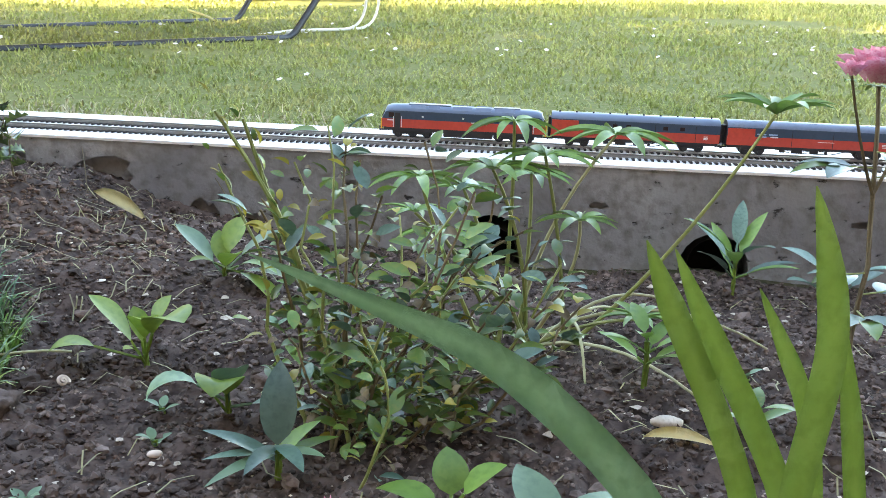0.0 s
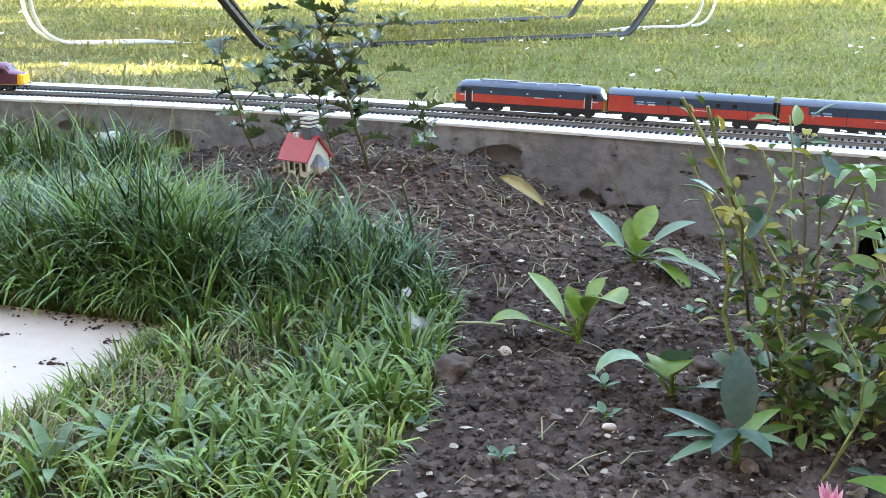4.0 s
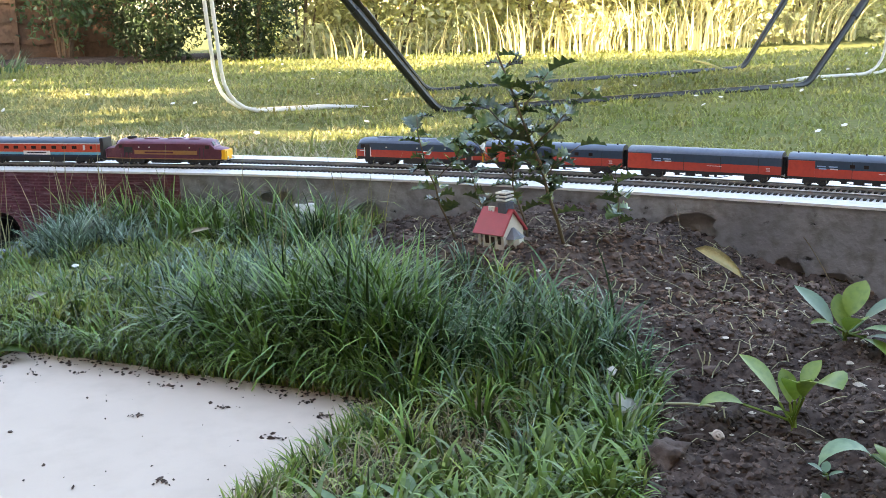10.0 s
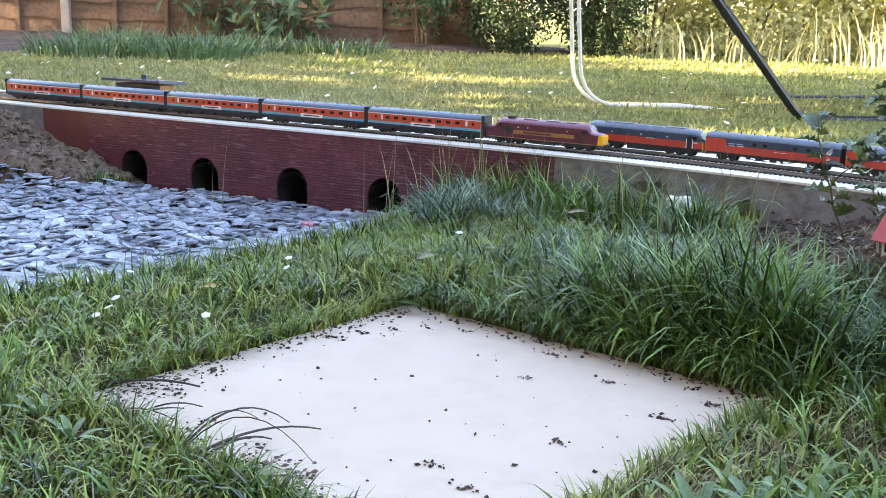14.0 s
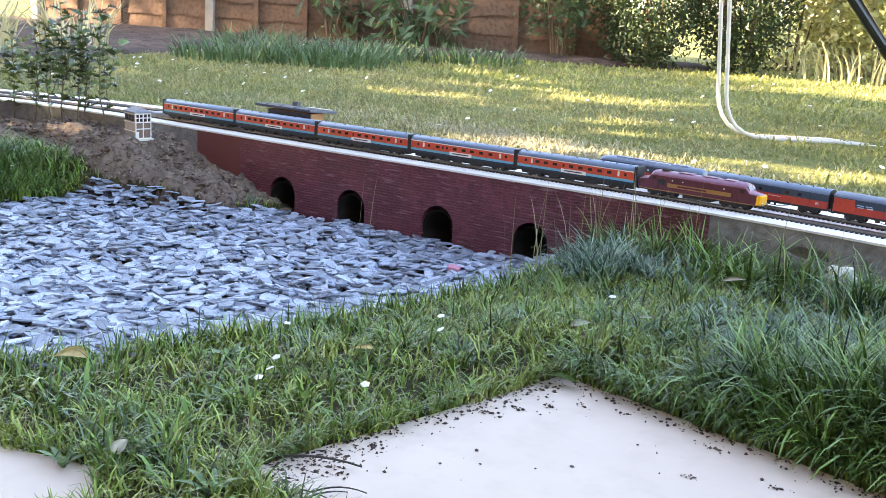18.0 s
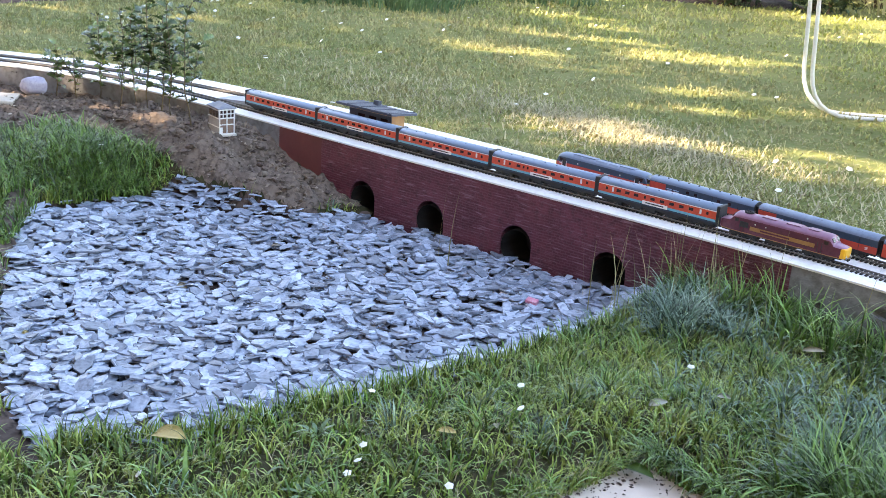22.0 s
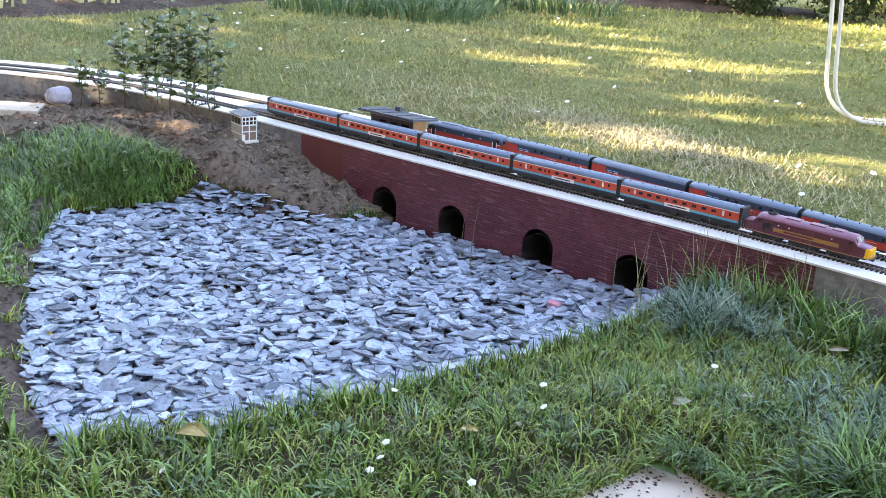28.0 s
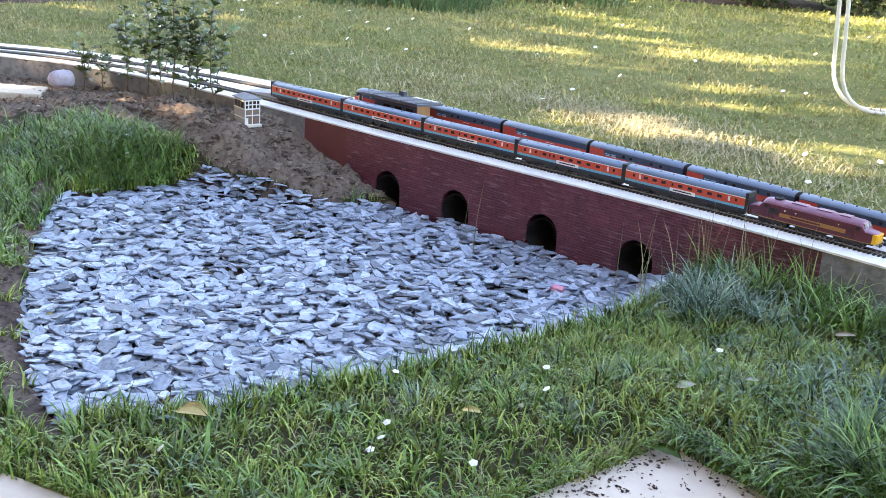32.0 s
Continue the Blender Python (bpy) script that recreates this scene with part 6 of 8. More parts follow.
M_LUPIN = mat("lupin_leaf", (0.12, 0.235, 0.04), (0.19, 0.31, 0.06), 25, 0.38, 0.0, rnd=0.3, trans=0.25)
M_STEM = mat("green_stem", (0.20, 0.25, 0.07), (0.27, 0.28, 0.09), 40, 0.5, 0.0, rnd=0.2)
M_DEADSTEM = mat("dead_stem", (0.035, 0.03, 0.026), (0.07, 0.055, 0.042), 60, 0.8, 0.2, rnd=0.2)
M_STEMB = mat("brown_stem", (0.10, 0.075, 0.035), (0.16, 0.11, 0.05), 60, 0.7, 0.2, rnd=0.2)
M_STEMP = mat("pale_stem", (0.46, 0.44, 0.26), (0.38, 0.38, 0.2), 40, 0.6, 0.0)
M_IRIS = mat("iris_leaf", (0.20, 0.33, 0.17), (0.27, 0.40, 0.235), 120, 0.32, 0.0, trans=0.25)
M_IRIS2 = mat("iris_leaf_yellow", (0.25, 0.36, 0.07), (0.31, 0.42, 0.10), 120, 0.32, 0.0, trans=0.35)
M_PETAL = mat("pink_petal", (0.75, 0.24, 0.34), (0.82, 0.50, 0.57), 60, 0.5, 0.0, c3=(0.68, 0.14, 0.25), rnd=0.15, trans=0.3)
M_DRYLEAF = mat("fallen_yellow_leaf", (0.78, 0.66, 0.36), (0.70, 0.55, 0.24), 30, 0.55, 0.2, rnd=0.15, trans=0.25)
M_WHITELEAF = mat("bleached_leaf", (0.70, 0.68, 0.60), (0.62, 0.60, 0.52), 30, 0.6, 0.2, rnd=0.1, trans=0.2)
M_PALELEAF = mat("fallen_pale_leaf", (0.42, 0.37, 0.28), (0.52, 0.47, 0.36), 30, 0.6, 0.2, rnd=0.25)


def leaf_data(name, material, L, W, **kw):
    bm = bmesh.new()
    leaf_mesh(bm, (0, 0, 0), (1, 0, 0), (0, 0, 1), L, W, **kw)
    me = bpy.data.meshes.new(name)
    bm.normal_update()
    bm.to_mesh(me)
    bm.free()
    me.materials.append(material)
    return me


def aim(p, d, roll=0.0, s=1.0):
    """The pose of a leaf at p that points along d."""
    d = Vector(d).normalized()
    y = Vector((0, 0, 1)).cross(d)
    if y.length < 1e-3:
        y = Vector((0, 1, 0))
    y.normalize()
    z = d.cross(y)
    m = Matrix((d, y, z)).transposed().to_4x4()
    return Matrix.Translation(p) @ m @ pose(0, 0, 0, roll, 0, 0) @ Matrix.Scale(s, 4)


def put_leaf(me, parent, p, d, roll=0.0, s=1.0):
    ob = new("leaf", me)
    ob.parent = parent
    ob.matrix_basis = aim(p, d, roll, s)
    return ob


def along(pts, t):
    pts = [Vector(p) for p in pts]
    k = min(int(t * (len(pts) - 1)), len(pts) - 2)
    f = t * (len(pts) - 1) - k
    return pts[k].lerp(pts[k + 1], f), (pts[k + 1] - pts[k]).normalized()


def bow(a, b, sag, n=6, rng=None, wob=0.0):
    """A stem from a to b that bows by sag."""
    a, b, sag = Vector(a), Vector(b), Vector(sag)
    out = []
    for k in range(n + 1):
        t = k / n
        p = a.lerp(b, t) + sag * (4 * t * (1 - t))
        if rng is not None and 0 < k < n:
            p += Vector(rng.normal(0, wob, 3))
        out.append(p)
    return out


HOLLY = [leaf_data("holly_leaf", M_HOLLY, 0.034, 0.024, pts=9, curl=0.5, fold=0.18, spiny=0.34), leaf_data("holly_leaf", M_HOLLY, 0.028, 0.021, pts=9, curl=0.9, fold=0.25, spiny=0.32)]
ROSES = [leaf_data("rose_leaf", M_ROSE, 0.024, 0.0105, pts=6, curl=0.5), leaf_data("rose_leaf", M_ROSE, 0.019, 0.009, pts=6, curl=0.9), leaf_data("rose_leaf", M_ROSEB, 0.025, 0.0115, pts=6, curl=0.4), leaf_data("rose_leaf", M_YLEAF, 0.016, 0.008, pts=6, curl=1.0), leaf_data("rose_leaf", M_STEMB, 0.014, 0.008, pts=6, curl=1.6)]


def holly(stems, seed, label, leaves_each, s=1.0):
    rng = np.random.default_rng(seed)
    base = Vector(stems[0][0])
    th = empty("holly_sapling", Matrix.Translation(base))
    for (a, b, r), n in zip(stems, leaves_each):
        pts = bow(Vector(a) - base, Vector(b) - base, (rng.normal(0, 0.006), rng.normal(0, 0.006), 0), 7, rng, 0.002)
        bm = bmesh.new()
        tube(bm, pts, r, 6, r * 0.45)
        part("stem", bm, M_STEMB, th)
        for k in range(n):
            t = 0.18 + 0.82 * (k + rng.random()) / n
            p, d = along(pts, min(t, 0.999))
            az = k * 2.4 + rng.uniform(-0.4, 0.4)
            out = Vector((math.cos(az), math.sin(az), rng.uniform(-0.25, 0.6)))
            put_leaf(HOLLY[k % 2], th, p + out * 0.002, out + d * 0.3, rng.uniform(-40, 40), s * rng.uniform(0.7, 1.2))
    tagged(th, label, "holly", "holly saplings")
    return th


holly([((-0.615, 1.355, 0.120), (-0.705, 1.335, 0.385), 0.0028), ((-0.665, 1.345, 0.25), (-0.575, 1.345, 0.335), 0.0015), ((-0.66, 1.345, 0.235), (-0.745, 1.345, 0.30), 0.0014), ((-0.68, 1.34, 0.29), (-0.63, 1.33, 0.36), 0.0013), ((-0.64, 1.35, 0.19), (-0.595, 1.36, 0.26), 0.0013), ((-0.675, 1.34, 0.27), (-0.76, 1.33, 0.335), 0.0013)],
      3, "holly sapling with glossy spiny leaves beside the little house", (27, 11, 11, 9, 9, 9))
holly([((-0.685, 1.40, 0.118), (-0.715, 1.385, 0.30), 0.0018), ((-0.70, 1.395, 0.2), (-0.77, 1.38, 0.27), 0.0012), ((-0.705, 1.39, 0.22), (-0.655, 1.385, 0.29), 0.0012)], 4, "holly sapling with glossy spiny leaves beside the little house", (16, 9, 9))
holly([((-0.80, 1.40, 0.112), (-0.855, 1.395, 0.29), 0.0018), ((-0.825, 1.40, 0.2), (-0.79, 1.395, 0.265), 0.0012)], 5, "slender holly sapling in the soil by the wall", (17, 9))
holly([((-0.765, 1.42, 0.115), (-0.79, 1.415, 0.215), 0.0013)], 6, "slender holly sapling in the soil by the wall", (11,))
holly([((-0.548, 1.405, 0.128), (-0.556, 1.40, 0.222), 0.0014)], 7, "small holly seedling on the soil mound", (11,))
for k, (x, y, hh) in enumerate([(-3.52, 1.10, 0.24), (-3.42, 1.12, 0.27), (-3.34, 1.14, 0.26), (-3.25, 1.13, 0.30), (-3.20, 1.15, 0.25), (-3.12, 1.14, 0.29), (-3.04, 1.16, 0.31), (-3.66, 1.02, 0.15), (-3.60, 1.06, 0.14)]):
    z = float(ground_z(x, y)) - 0.005
    lean = 0.02 * math.sin(k * 2.2)
    hh *= 1.08
    holly([((x, y, z), (x + lean, y, z + hh), 0.0022), ((x + lean * 0.3, y, z + hh * 0.3), (x + lean + 0.045, y + 0.01, z + hh * 0.72), 0.0013), ((x + lean * 0.4, y, z + hh * 0.42), (x - 0.045, y - 0.01, z + hh * 0.84), 0.0013)],
          20 + k, "dark holly sapling in the far bed by the wall", (30, 15, 15) if hh > 0.2 else (13, 6, 6), 0.9)


def rose_bush():
    rng = np.random.default_rng(12)
    base = Vector((-0.055, 0.83, 0.045))
    th = empty("rose_bush", Matrix.Translation(base))
    tops = [(-0.175, 0.86, 0.305), (-0.155, 0.87, 0.298), (-0.165, 0.82, 0.27), (-0.075, 0.90, 0.275), (-0.11, 0.84, 0.27), (-0.13, 0.80, 0.24), (-0.06, 0.86, 0.27), (-0.04, 0.82, 0.25), (-0.09, 0.90, 0.29), (0.0, 0.85, 0.22),
            (0.03, 0.88, 0.19), (0.06, 0.84, 0.17), (0.02, 0.84, 0.24), (0.05, 0.88, 0.25), (0.08, 0.86, 0.22), (0.03, 0.80, 0.26), (0.10, 0.82, 0.20), (-0.01, 0.90, 0.28), (0.06, 0.78, 0.19), (0.12, 0.88, 0.18), (0.02, 0.78, 0.2), (0.09, 0.9, 0.2), (-0.1, 0.74, 0.16), (0.05, 0.75, 0.14), (-0.03, 0.93, 0.21), (-0.15, 0.93, 0.22), (0.08, 0.80, 0.12), (0.12, 0.84, 0.16), (-0.05, 0.74, 0.18)]
    for k, tp in enumerate(tops):
        a = Vector((rng.normal(0, 0.025), rng.normal(0, 0.03), -0.01))
        b = Vector(tp) - base
        pts = bow(a, b, (rng.normal(0, 0.012), rng.normal(0, 0.012), 0.0), 7, rng, 0.004)
        bm = bmesh.new()
        tube(bm, pts, 0.0038 if k < 2 else 0.0022 if k < 6 else 0.0015, 6, 0.0016 if k < 2 else 0.0009)
        part("stem", bm, M_STEM if k < 3 or k % 4 == 0 else M_STEMB, th)
        n = (20 + int(b.length * 105)) // (2 if k < 3 else 1)
        for q in range(n):
            t = 0.16 + 0.84 * ((q + rng.random()) / n) ** 1.25
            p, d = along(pts, min(t, 0.999))
            az = rng.uniform(0, 6.28)
            out = Vector((math.cos(az), math.sin(az), rng.uniform(-0.3, 0.7)))
            st = rng.uniform(0.004, 0.02)
            top_shoot = k < 3 and t > 0.5
            r = rng.random()
            me = ROSES[0] if r < 0.36 else ROSES[1] if r < 0.58 else ROSES[2] if r < 0.74 else ROSES[3] if r < 0.88 else ROSES[4]
            if top_shoot:
                me, out = ROSES[3 if r < 0.35 else 1], out * 0.4 + d
            put_leaf(me, th, p + out.normalized() * st, out + d * 0.4, rng.uniform(-50, 50), rng.uniform(0.45, 1.2))
    tagged(th, "untidy rose bush with green, bluish and yellowing leaves", "rose bush")


rose_bush()

LEAFLET = leaf_data("lupin_leaflet", M_LUPIN, 0.056, 0.0118, pts=7, curl=0.7, fold=0.3)


def lupin():
    rng = np.random.default_rng(15)
    base = Vector((0.10, 1.10, 0.03))
    th = empty("lupin", Matrix.Translation(base))
    heads = [((0.075, 1.06, 0.278), 0.95), ((-0.015, 1.05, 0.222), 0.9), ((0.055, 1.03, 0.235), 1.0), ((0.105, 1.04, 0.248), 0.95), ((0.175, 1.06, 0.268), 1.15), ((0.325, 1.05, 0.295), 1.15), ((0.03, 1.10, 0.20), 0.8), ((0.14, 1.02, 0.19), 0.8),
             ((-0.02, 1.12, 0.17), 0.7), ((0.20, 1.0, 0.10), 0.7), ((0.005, 1.0, 0.18), 0.75), ((0.10, 1.12, 0.215), 0.85)]
    for k, (hd, s) in enumerate(heads):
        b = Vector(hd) - base
        a = Vector((rng.normal(0, 0.02), rng.normal(0, 0.02), 0))
        pts = bow(a, b, (rng.normal(0, 0.01), 0, -0.02 if k == 5 else 0.008), 8)
        bm = bmesh.new()
        tube(bm, pts, 0.0026, 6, 0.0016)
        part("stalk", bm, M_STEMP if k in (4, 7) else M_STEM, th)
        n = 9
        up = rng.uniform(-0.1, 0.6)
        for q in range(n):
            az = 6.28 * q / n + rng.uniform(-0.15, 0.15)
            put_leaf(LEAFLET, th, b, (math.cos(az), math.sin(az), up * (1 if k in (4, 5) else 0.6) + 0.05), rng.uniform(-15, 15), s * rng.uniform(0.8, 1.15))
    for a, b, sg in (((0.0, 0.0, 0.0), (0.16, -0.19, 0.012), 0.03), ((0.0, 0.02, 0.0), (0.25, -0.03, 0.02), 0.04), ((0.02, 0.0, 0.0), (0.12, 0.12, 0.01), 0.02), ((0.04, -0.01, 0.0), (0.05, -0.13, 0.005), 0.05), ((0.01, 0, 0), (0.20, 0.03, 0.02), 0.05)):
        bm = bmesh.new()
        tube(bm, bow(a, b, (0, 0, sg), 9), 0.0022, 6, 0.0012)
        part("fallen_stalk", bm, M_STEMP, th, "pale dried stalk lying over the soil")
    tagged(th, "lupin with fans of narrow leaflets on long stalks", "lupin")


lupin()


def rosette(name, x, y, specs, material, label, cat="seedling", stem=0.0, mats=None, wide=0.85):
    """A low plant: each spec is turn, rise, length, width, curl, stalk."""
    z = float(ground_z(x, y)) - 0.004
    th = empty(name, pose(x, y, z))
    if stem:
        bm = bmesh.new()
        tube(bm, [(0, 0, -0.005), (0.001, 0, stem * 0.5), (0, 0.001, stem)], 0.0032, 7, 0.0026)
        part("stem", bm, M_SEED, th)
    for k, (turn, rise, L, W, curl, stalk) in enumerate(specs):
        bm = bmesh.new()
        d = (math.cos(radians(turn)) * math.cos(radians(rise)), math.sin(radians(turn)) * math.cos(radians(rise)), math.sin(radians(rise)))
        leaf_mesh(bm, (0, 0, stem * (0.55 + 0.45 * (k % 3) / 2)), d, (0, 0, 1), L, W, 9, curl, 0.12, 0, stalk, 0.0014, wide)
        part("leaf", bm, mats[k] if mats else material, th)
    tagged(th, label, cat, "")
    return th


rosette("seedling", -0.262, 0.955, [(168, 57, 0.058, 0.029, 0.5, 0.026), (-35, 68, 0.052, 0.050, 1.7, 0.030), (-80, 78, 0.044, 0.028, 1.4, 0.018), (130, 72, 0.034, 0.020, 0.4, 0.022), (186, 16, 0.044, 0.032, 1.0, 0.048), (40, 70, 0.036, 0.024, 0.5, 0.024), (-130, 60, 0.022, 0.014, 1.2, 0.012)], M_SEED, "bright green seedling with broad upright leaves", stem=0.022, wide=1.35)
rosette("seedling", -0.235, 1.19, [(160, 46, 0.062, 0.032, 0.3, 0.020), (14, 42, 0.056, 0.034, 0.5, 0.026), (60, 64, 0.046, 0.032, 0.4, 0.018), (-60, 58, 0.044, 0.028, 1.0, 0.015), (-8, 6, 0.080, 0.026, 0.7, 0.024), (-30, -6, 0.072, 0.024, 1.0, 0.024), (110, 60, 0.042, 0.024, 0.3, 0.014), (-15, 25, 0.05, 0.024, 1.2, 0.02), (205, 30, 0.03, 0.018, 0.9, 0.012)], M_SEED, "bright green leafy seedling beside the wall", stem=0.022, mats=[M_SEEDB, M_SEEDB, M_SEED, M_SEED, M_ROSE, M_ROSE, M_SEED, M_LUPIN, M_SEED], wide=1.15)
rosette("seedling", -0.165, 0.845, [(-95, 74, 0.050, 0.040, 2.2, 0.020), (-60, 82, 0.036, 0.032, 1.2, 0.016), (196, 34, 0.050, 0.026, 2.0, 0.030), (170, 50, 0.018, 0.014, 0.8, 0.018), (10, 8, 0.05, 0.020, 0.6, 0.02)], M_SEED, "young plant with drooping grey-green leaves", stem=0.024, mats=[M_SEED, M_SEEDB, M_SEEDB, M_SEED, M_SEEDB], wide=1.1)
rosette("leafy_weed", -0.11, 0.75, [(170, 28, 0.062, 0.018, 0.4, 0.0), (190, 5, 0.055, 0.013, 0.3, 0.0), (95, 60, 0.066, 0.028, 0.3, 0.0), (30, 55, 0.045, 0.018, 0.7, 0.0), (215, -2, 0.06, 0.014, 0.4, 0.0), (250, 10, 0.05, 0.014, 0.5, 0.0), (20, 30, 0.05, 0.016, 0.5, 0.0), (-20, 20, 0.04, 0.014, 0.5, 0), (300, 15, 0.05, 0.015, 0.6, 0)], M_ROSEB, "weed with lance-shaped blue-green leaves", "weed", stem=0.03, mats=[M_ROSEB, M_ROSEB, M_ROSEB, M_LUPIN, M_SEEDB, M_ROSEB, M_LUPIN, M_SEEDB, M_ROSEB])
rosette("leafy_weed", 0.02, 0.68, [(150, 20, 0.05, 0.026, 0.8, 0.015), (100, 60, 0.035, 0.026, 0.5, 0.012), (10, 50, 0.036, 0.026, 0.6, 0.012), (-60, 20, 0.045, 0.024, 0.5, 0.01), (220, 12, 0.045, 0.022, 0.7, 0.015)], M_LUPIN, "low weed with rounded green leaves", "weed", stem=0.02)
rosette("oval_leaf_plant", 0.085, 0.595, [(170, 12, 0.085, 0.034, 0.5, 0.02), (110, 35, 0.06, 0.03, 0.5, 0.02), (20, 18, 0.08, 0.036, 0.6, 0.02), (60, 25, 0.07, 0.034, 0.6, 0.02), (-30, 10, 0.07, 0.03, 0.5, 0.02), (210, 15, 0.06, 0.028, 0.5, 0.02)], M_LUPIN, "low plant with broad oval dark green leaves", "plant", stem=0.035, mats=[M_ROSE, M_SEEDB, M_SEEDB, M_SEEDB, M_ROSE, M_LUPIN])
rosette("leafy_weed", 0.39, 1.36, [(a, 25 + (a % 40), 0.07, 0.020, 0.5, 0.02) for a in range(0, 360, 36)], M_ROSE, "leafy weed before the drain hole", "weed", stem=0.06, mats=[M_ROSEB, M_LUPIN] * 5)
rosette("leafy_weed", 0.50, 1.30, [(a, 30, 0.05, 0.026, 0.5, 0.03) for a in range(20, 360, 60)], M_ROSEB, "leafy weed at the foot of the wall", "weed", stem=0.05)
rosette("leafy_weed", 0.20, 0.95, [(a, 35, 0.045, 0.016, 0.5, 0.01) for a in range(0, 360, 50)], M_LUPIN, "small green weed in the soil", "weed", stem=0.05)
rosette("leafy_weed", 0.27, 0.84, [(a, 30, 0.036, 0.014, 0.5, 0.006) for a in range(10, 360, 60)], M_ROSE, "small green weed in the soil", "weed", stem=0.03)
for k, (x, y) in enumerate([(-0.225, 0.865), (-0.215, 0.80), (-0.36, 0.74), (-0.05, 1.05), (-0.16, 1.08), (-0.28, 0.70), (0.31, 1.0), (0.02, 0.98)]):
    rosette("sprout", x, y, [(a + 30 * k, 35, 0.014, 0.008, 0.4, 0.003) for a in range(0, 360, 90)], M_SEEDB, "tiny pale green sprout in the soil", "sprout", stem=0.008)


def pink_rose():
    rng = np.random.default_rng(18)
    base = Vector((0.375, 0.93, 0.045))
    th = empty("pink_rose", Matrix.Translation(base))
    top = Vector((0.398, 0.995, 0.330)) - base
    pts = bow((0, 0, 0), top, (0.008, 0, 0), 9, rng, 0.001)
    bm = bmesh.new()
    tube(bm, pts, 0.0028, 7, 0.002)
    st = part("stem", bm, M_STEMB, th)
    for b in (Vector((-0.027, 0.0, 0.300)), Vector((0.075, 0.07, 0.315))):
        bm = bmesh.new()
        tube(bm, bow(pts[6], b, (0, 0, -0.008), 5), 0.0017, 6, 0.0013)
        part("stem", bm, M_STEMB, th)
    for c, s, n in ((top + Vector((0, 0, 0.004)), 1.3, 34), (Vector((-0.027, 0.0, 0.300)), 0.55, 12)):
        for k in range(n):
            r = (k + 0.5) / n
            az = k * 2.4
            rise = radians(88 - 46 * r)
            d = Vector((math.cos(az) * math.cos(rise), math.sin(az) * math.cos(rise), math.sin(rise)))
            bm = bmesh.new()
            leaf_mesh(bm, c + Vector((math.cos(az), math.sin(az), 0)) * 0.010 * r * s, d, (0, 0, 1), (0.024 + 0.004 * r) * s, 0.024 * s, 6, -1.0 + 1.5 * r, 0.35)
            part("petal", bm, M_PETAL, th)
        for k in range(5):
            bm = bmesh.new()
            az = k * 1.257
            leaf_mesh(bm, c - Vector((0, 0, 0.004)), (math.cos(az), math.sin(az), 0.2), (0, 0, 1), 0.016 * s, 0.006 * s, 5, 0.9)
            part("sepal", bm, M_LUPIN, th)
    for t, az, s in ((0.75, 3.3, 2.2), (0.72, 0.4, 1.9), (0.80, 5.0, 1.6), (0.35, 0.3, 1.8), (0.42, 3.6, 1.5), (0.30, 4.6, 1.8)):
        p, d = along(pts, t)
        for q in (-0.5, 0, 0.5):
            o = Vector((math.cos(az + q * 1.3), math.sin(az + q * 1.3), 0.1))
            put_leaf(ROSES[2 if q else 0], th, p + Vector((math.cos(az), math.sin(az), 0)) * (0.02 if q else 0.03), o, 0, s)
        bm = bmesh.new()
        tube(bm, [p, p + Vector((math.cos(az), math.sin(az), 0.05)) * 0.03], 0.0009, 5)
        part("leaf_stalk", bm, M_STEM, th)
    tagged(th, "pink rose in bloom with a bud on a tall stem", "rose")


pink_rose()
th = empty("rose_bud", pose(-0.045, 0.60, 0.026))
bm = bmesh.new()
tube(bm, [(0, 0, 0), (-0.005, 0, 0.03), (-0.012, 0.002, 0.062)], 0.002, 6)
part("stem", bm, M_STEM, th)
for k in range(7):
    bm = bmesh.new()
    az = k * 2.4
    leaf_mesh(bm, (-0.012, 0.002, 0.06), (math.cos(az) * 0.35, math.sin(az) * 0.35, 1), (1, 0, 0), 0.022, 0.012, 5, -0.2, 0.3)
    part("petal", bm, M_PETAL, th)
tagged(th, "closed pink rose bud on a short stem", "rose")


def iris_blade(name, pts, w, label, material=None, taper=3.0):
    """A long strap leaf close to the eye."""
    bm = bmesh.new()
    pts = [Vector(p) for p in pts]
    fine = [along(pts, t)[0] for t in np.linspace(0, 0.9999, 25)]
    for _ in range(3):
        fine = [fine[0]] + [(a + b * 2 + c) / 4 for a, b, c in zip(fine, fine[1:], fine[2:])] + [fine[-1]]
    rows = []
    n = len(fine)
    for k, p in enumerate(fine):
        d = (fine[min(k + 1, n - 1)] - fine[max(k - 1, 0)]).normalized()
        s = d.cross(Vector((0, -1, 0.35))).normalized()
        t = k / (n - 1)
        ww = w / 2 * min(1, (1 - t) * taper) ** 0.75 + 0.00008
        nn = s.cross(d)
        rows.append([bm.verts.new(p - s * ww), bm.verts.new(p + nn * ww * 0.25), bm.verts.new(p + s * ww)])
    for a, b in zip(rows, rows[1:]):
        for k in (0, 1):
            bm.faces.new((a[k], a[k + 1], b[k + 1], b[k])).smooth = True
    bmesh.ops.solidify(bm, geom=bm.faces[:], thickness=0.0003)
    ob = part(name, bm, material or M_IRIS)
    return tagged(ob, label, "strap leaf", "strap leaves before the bed")


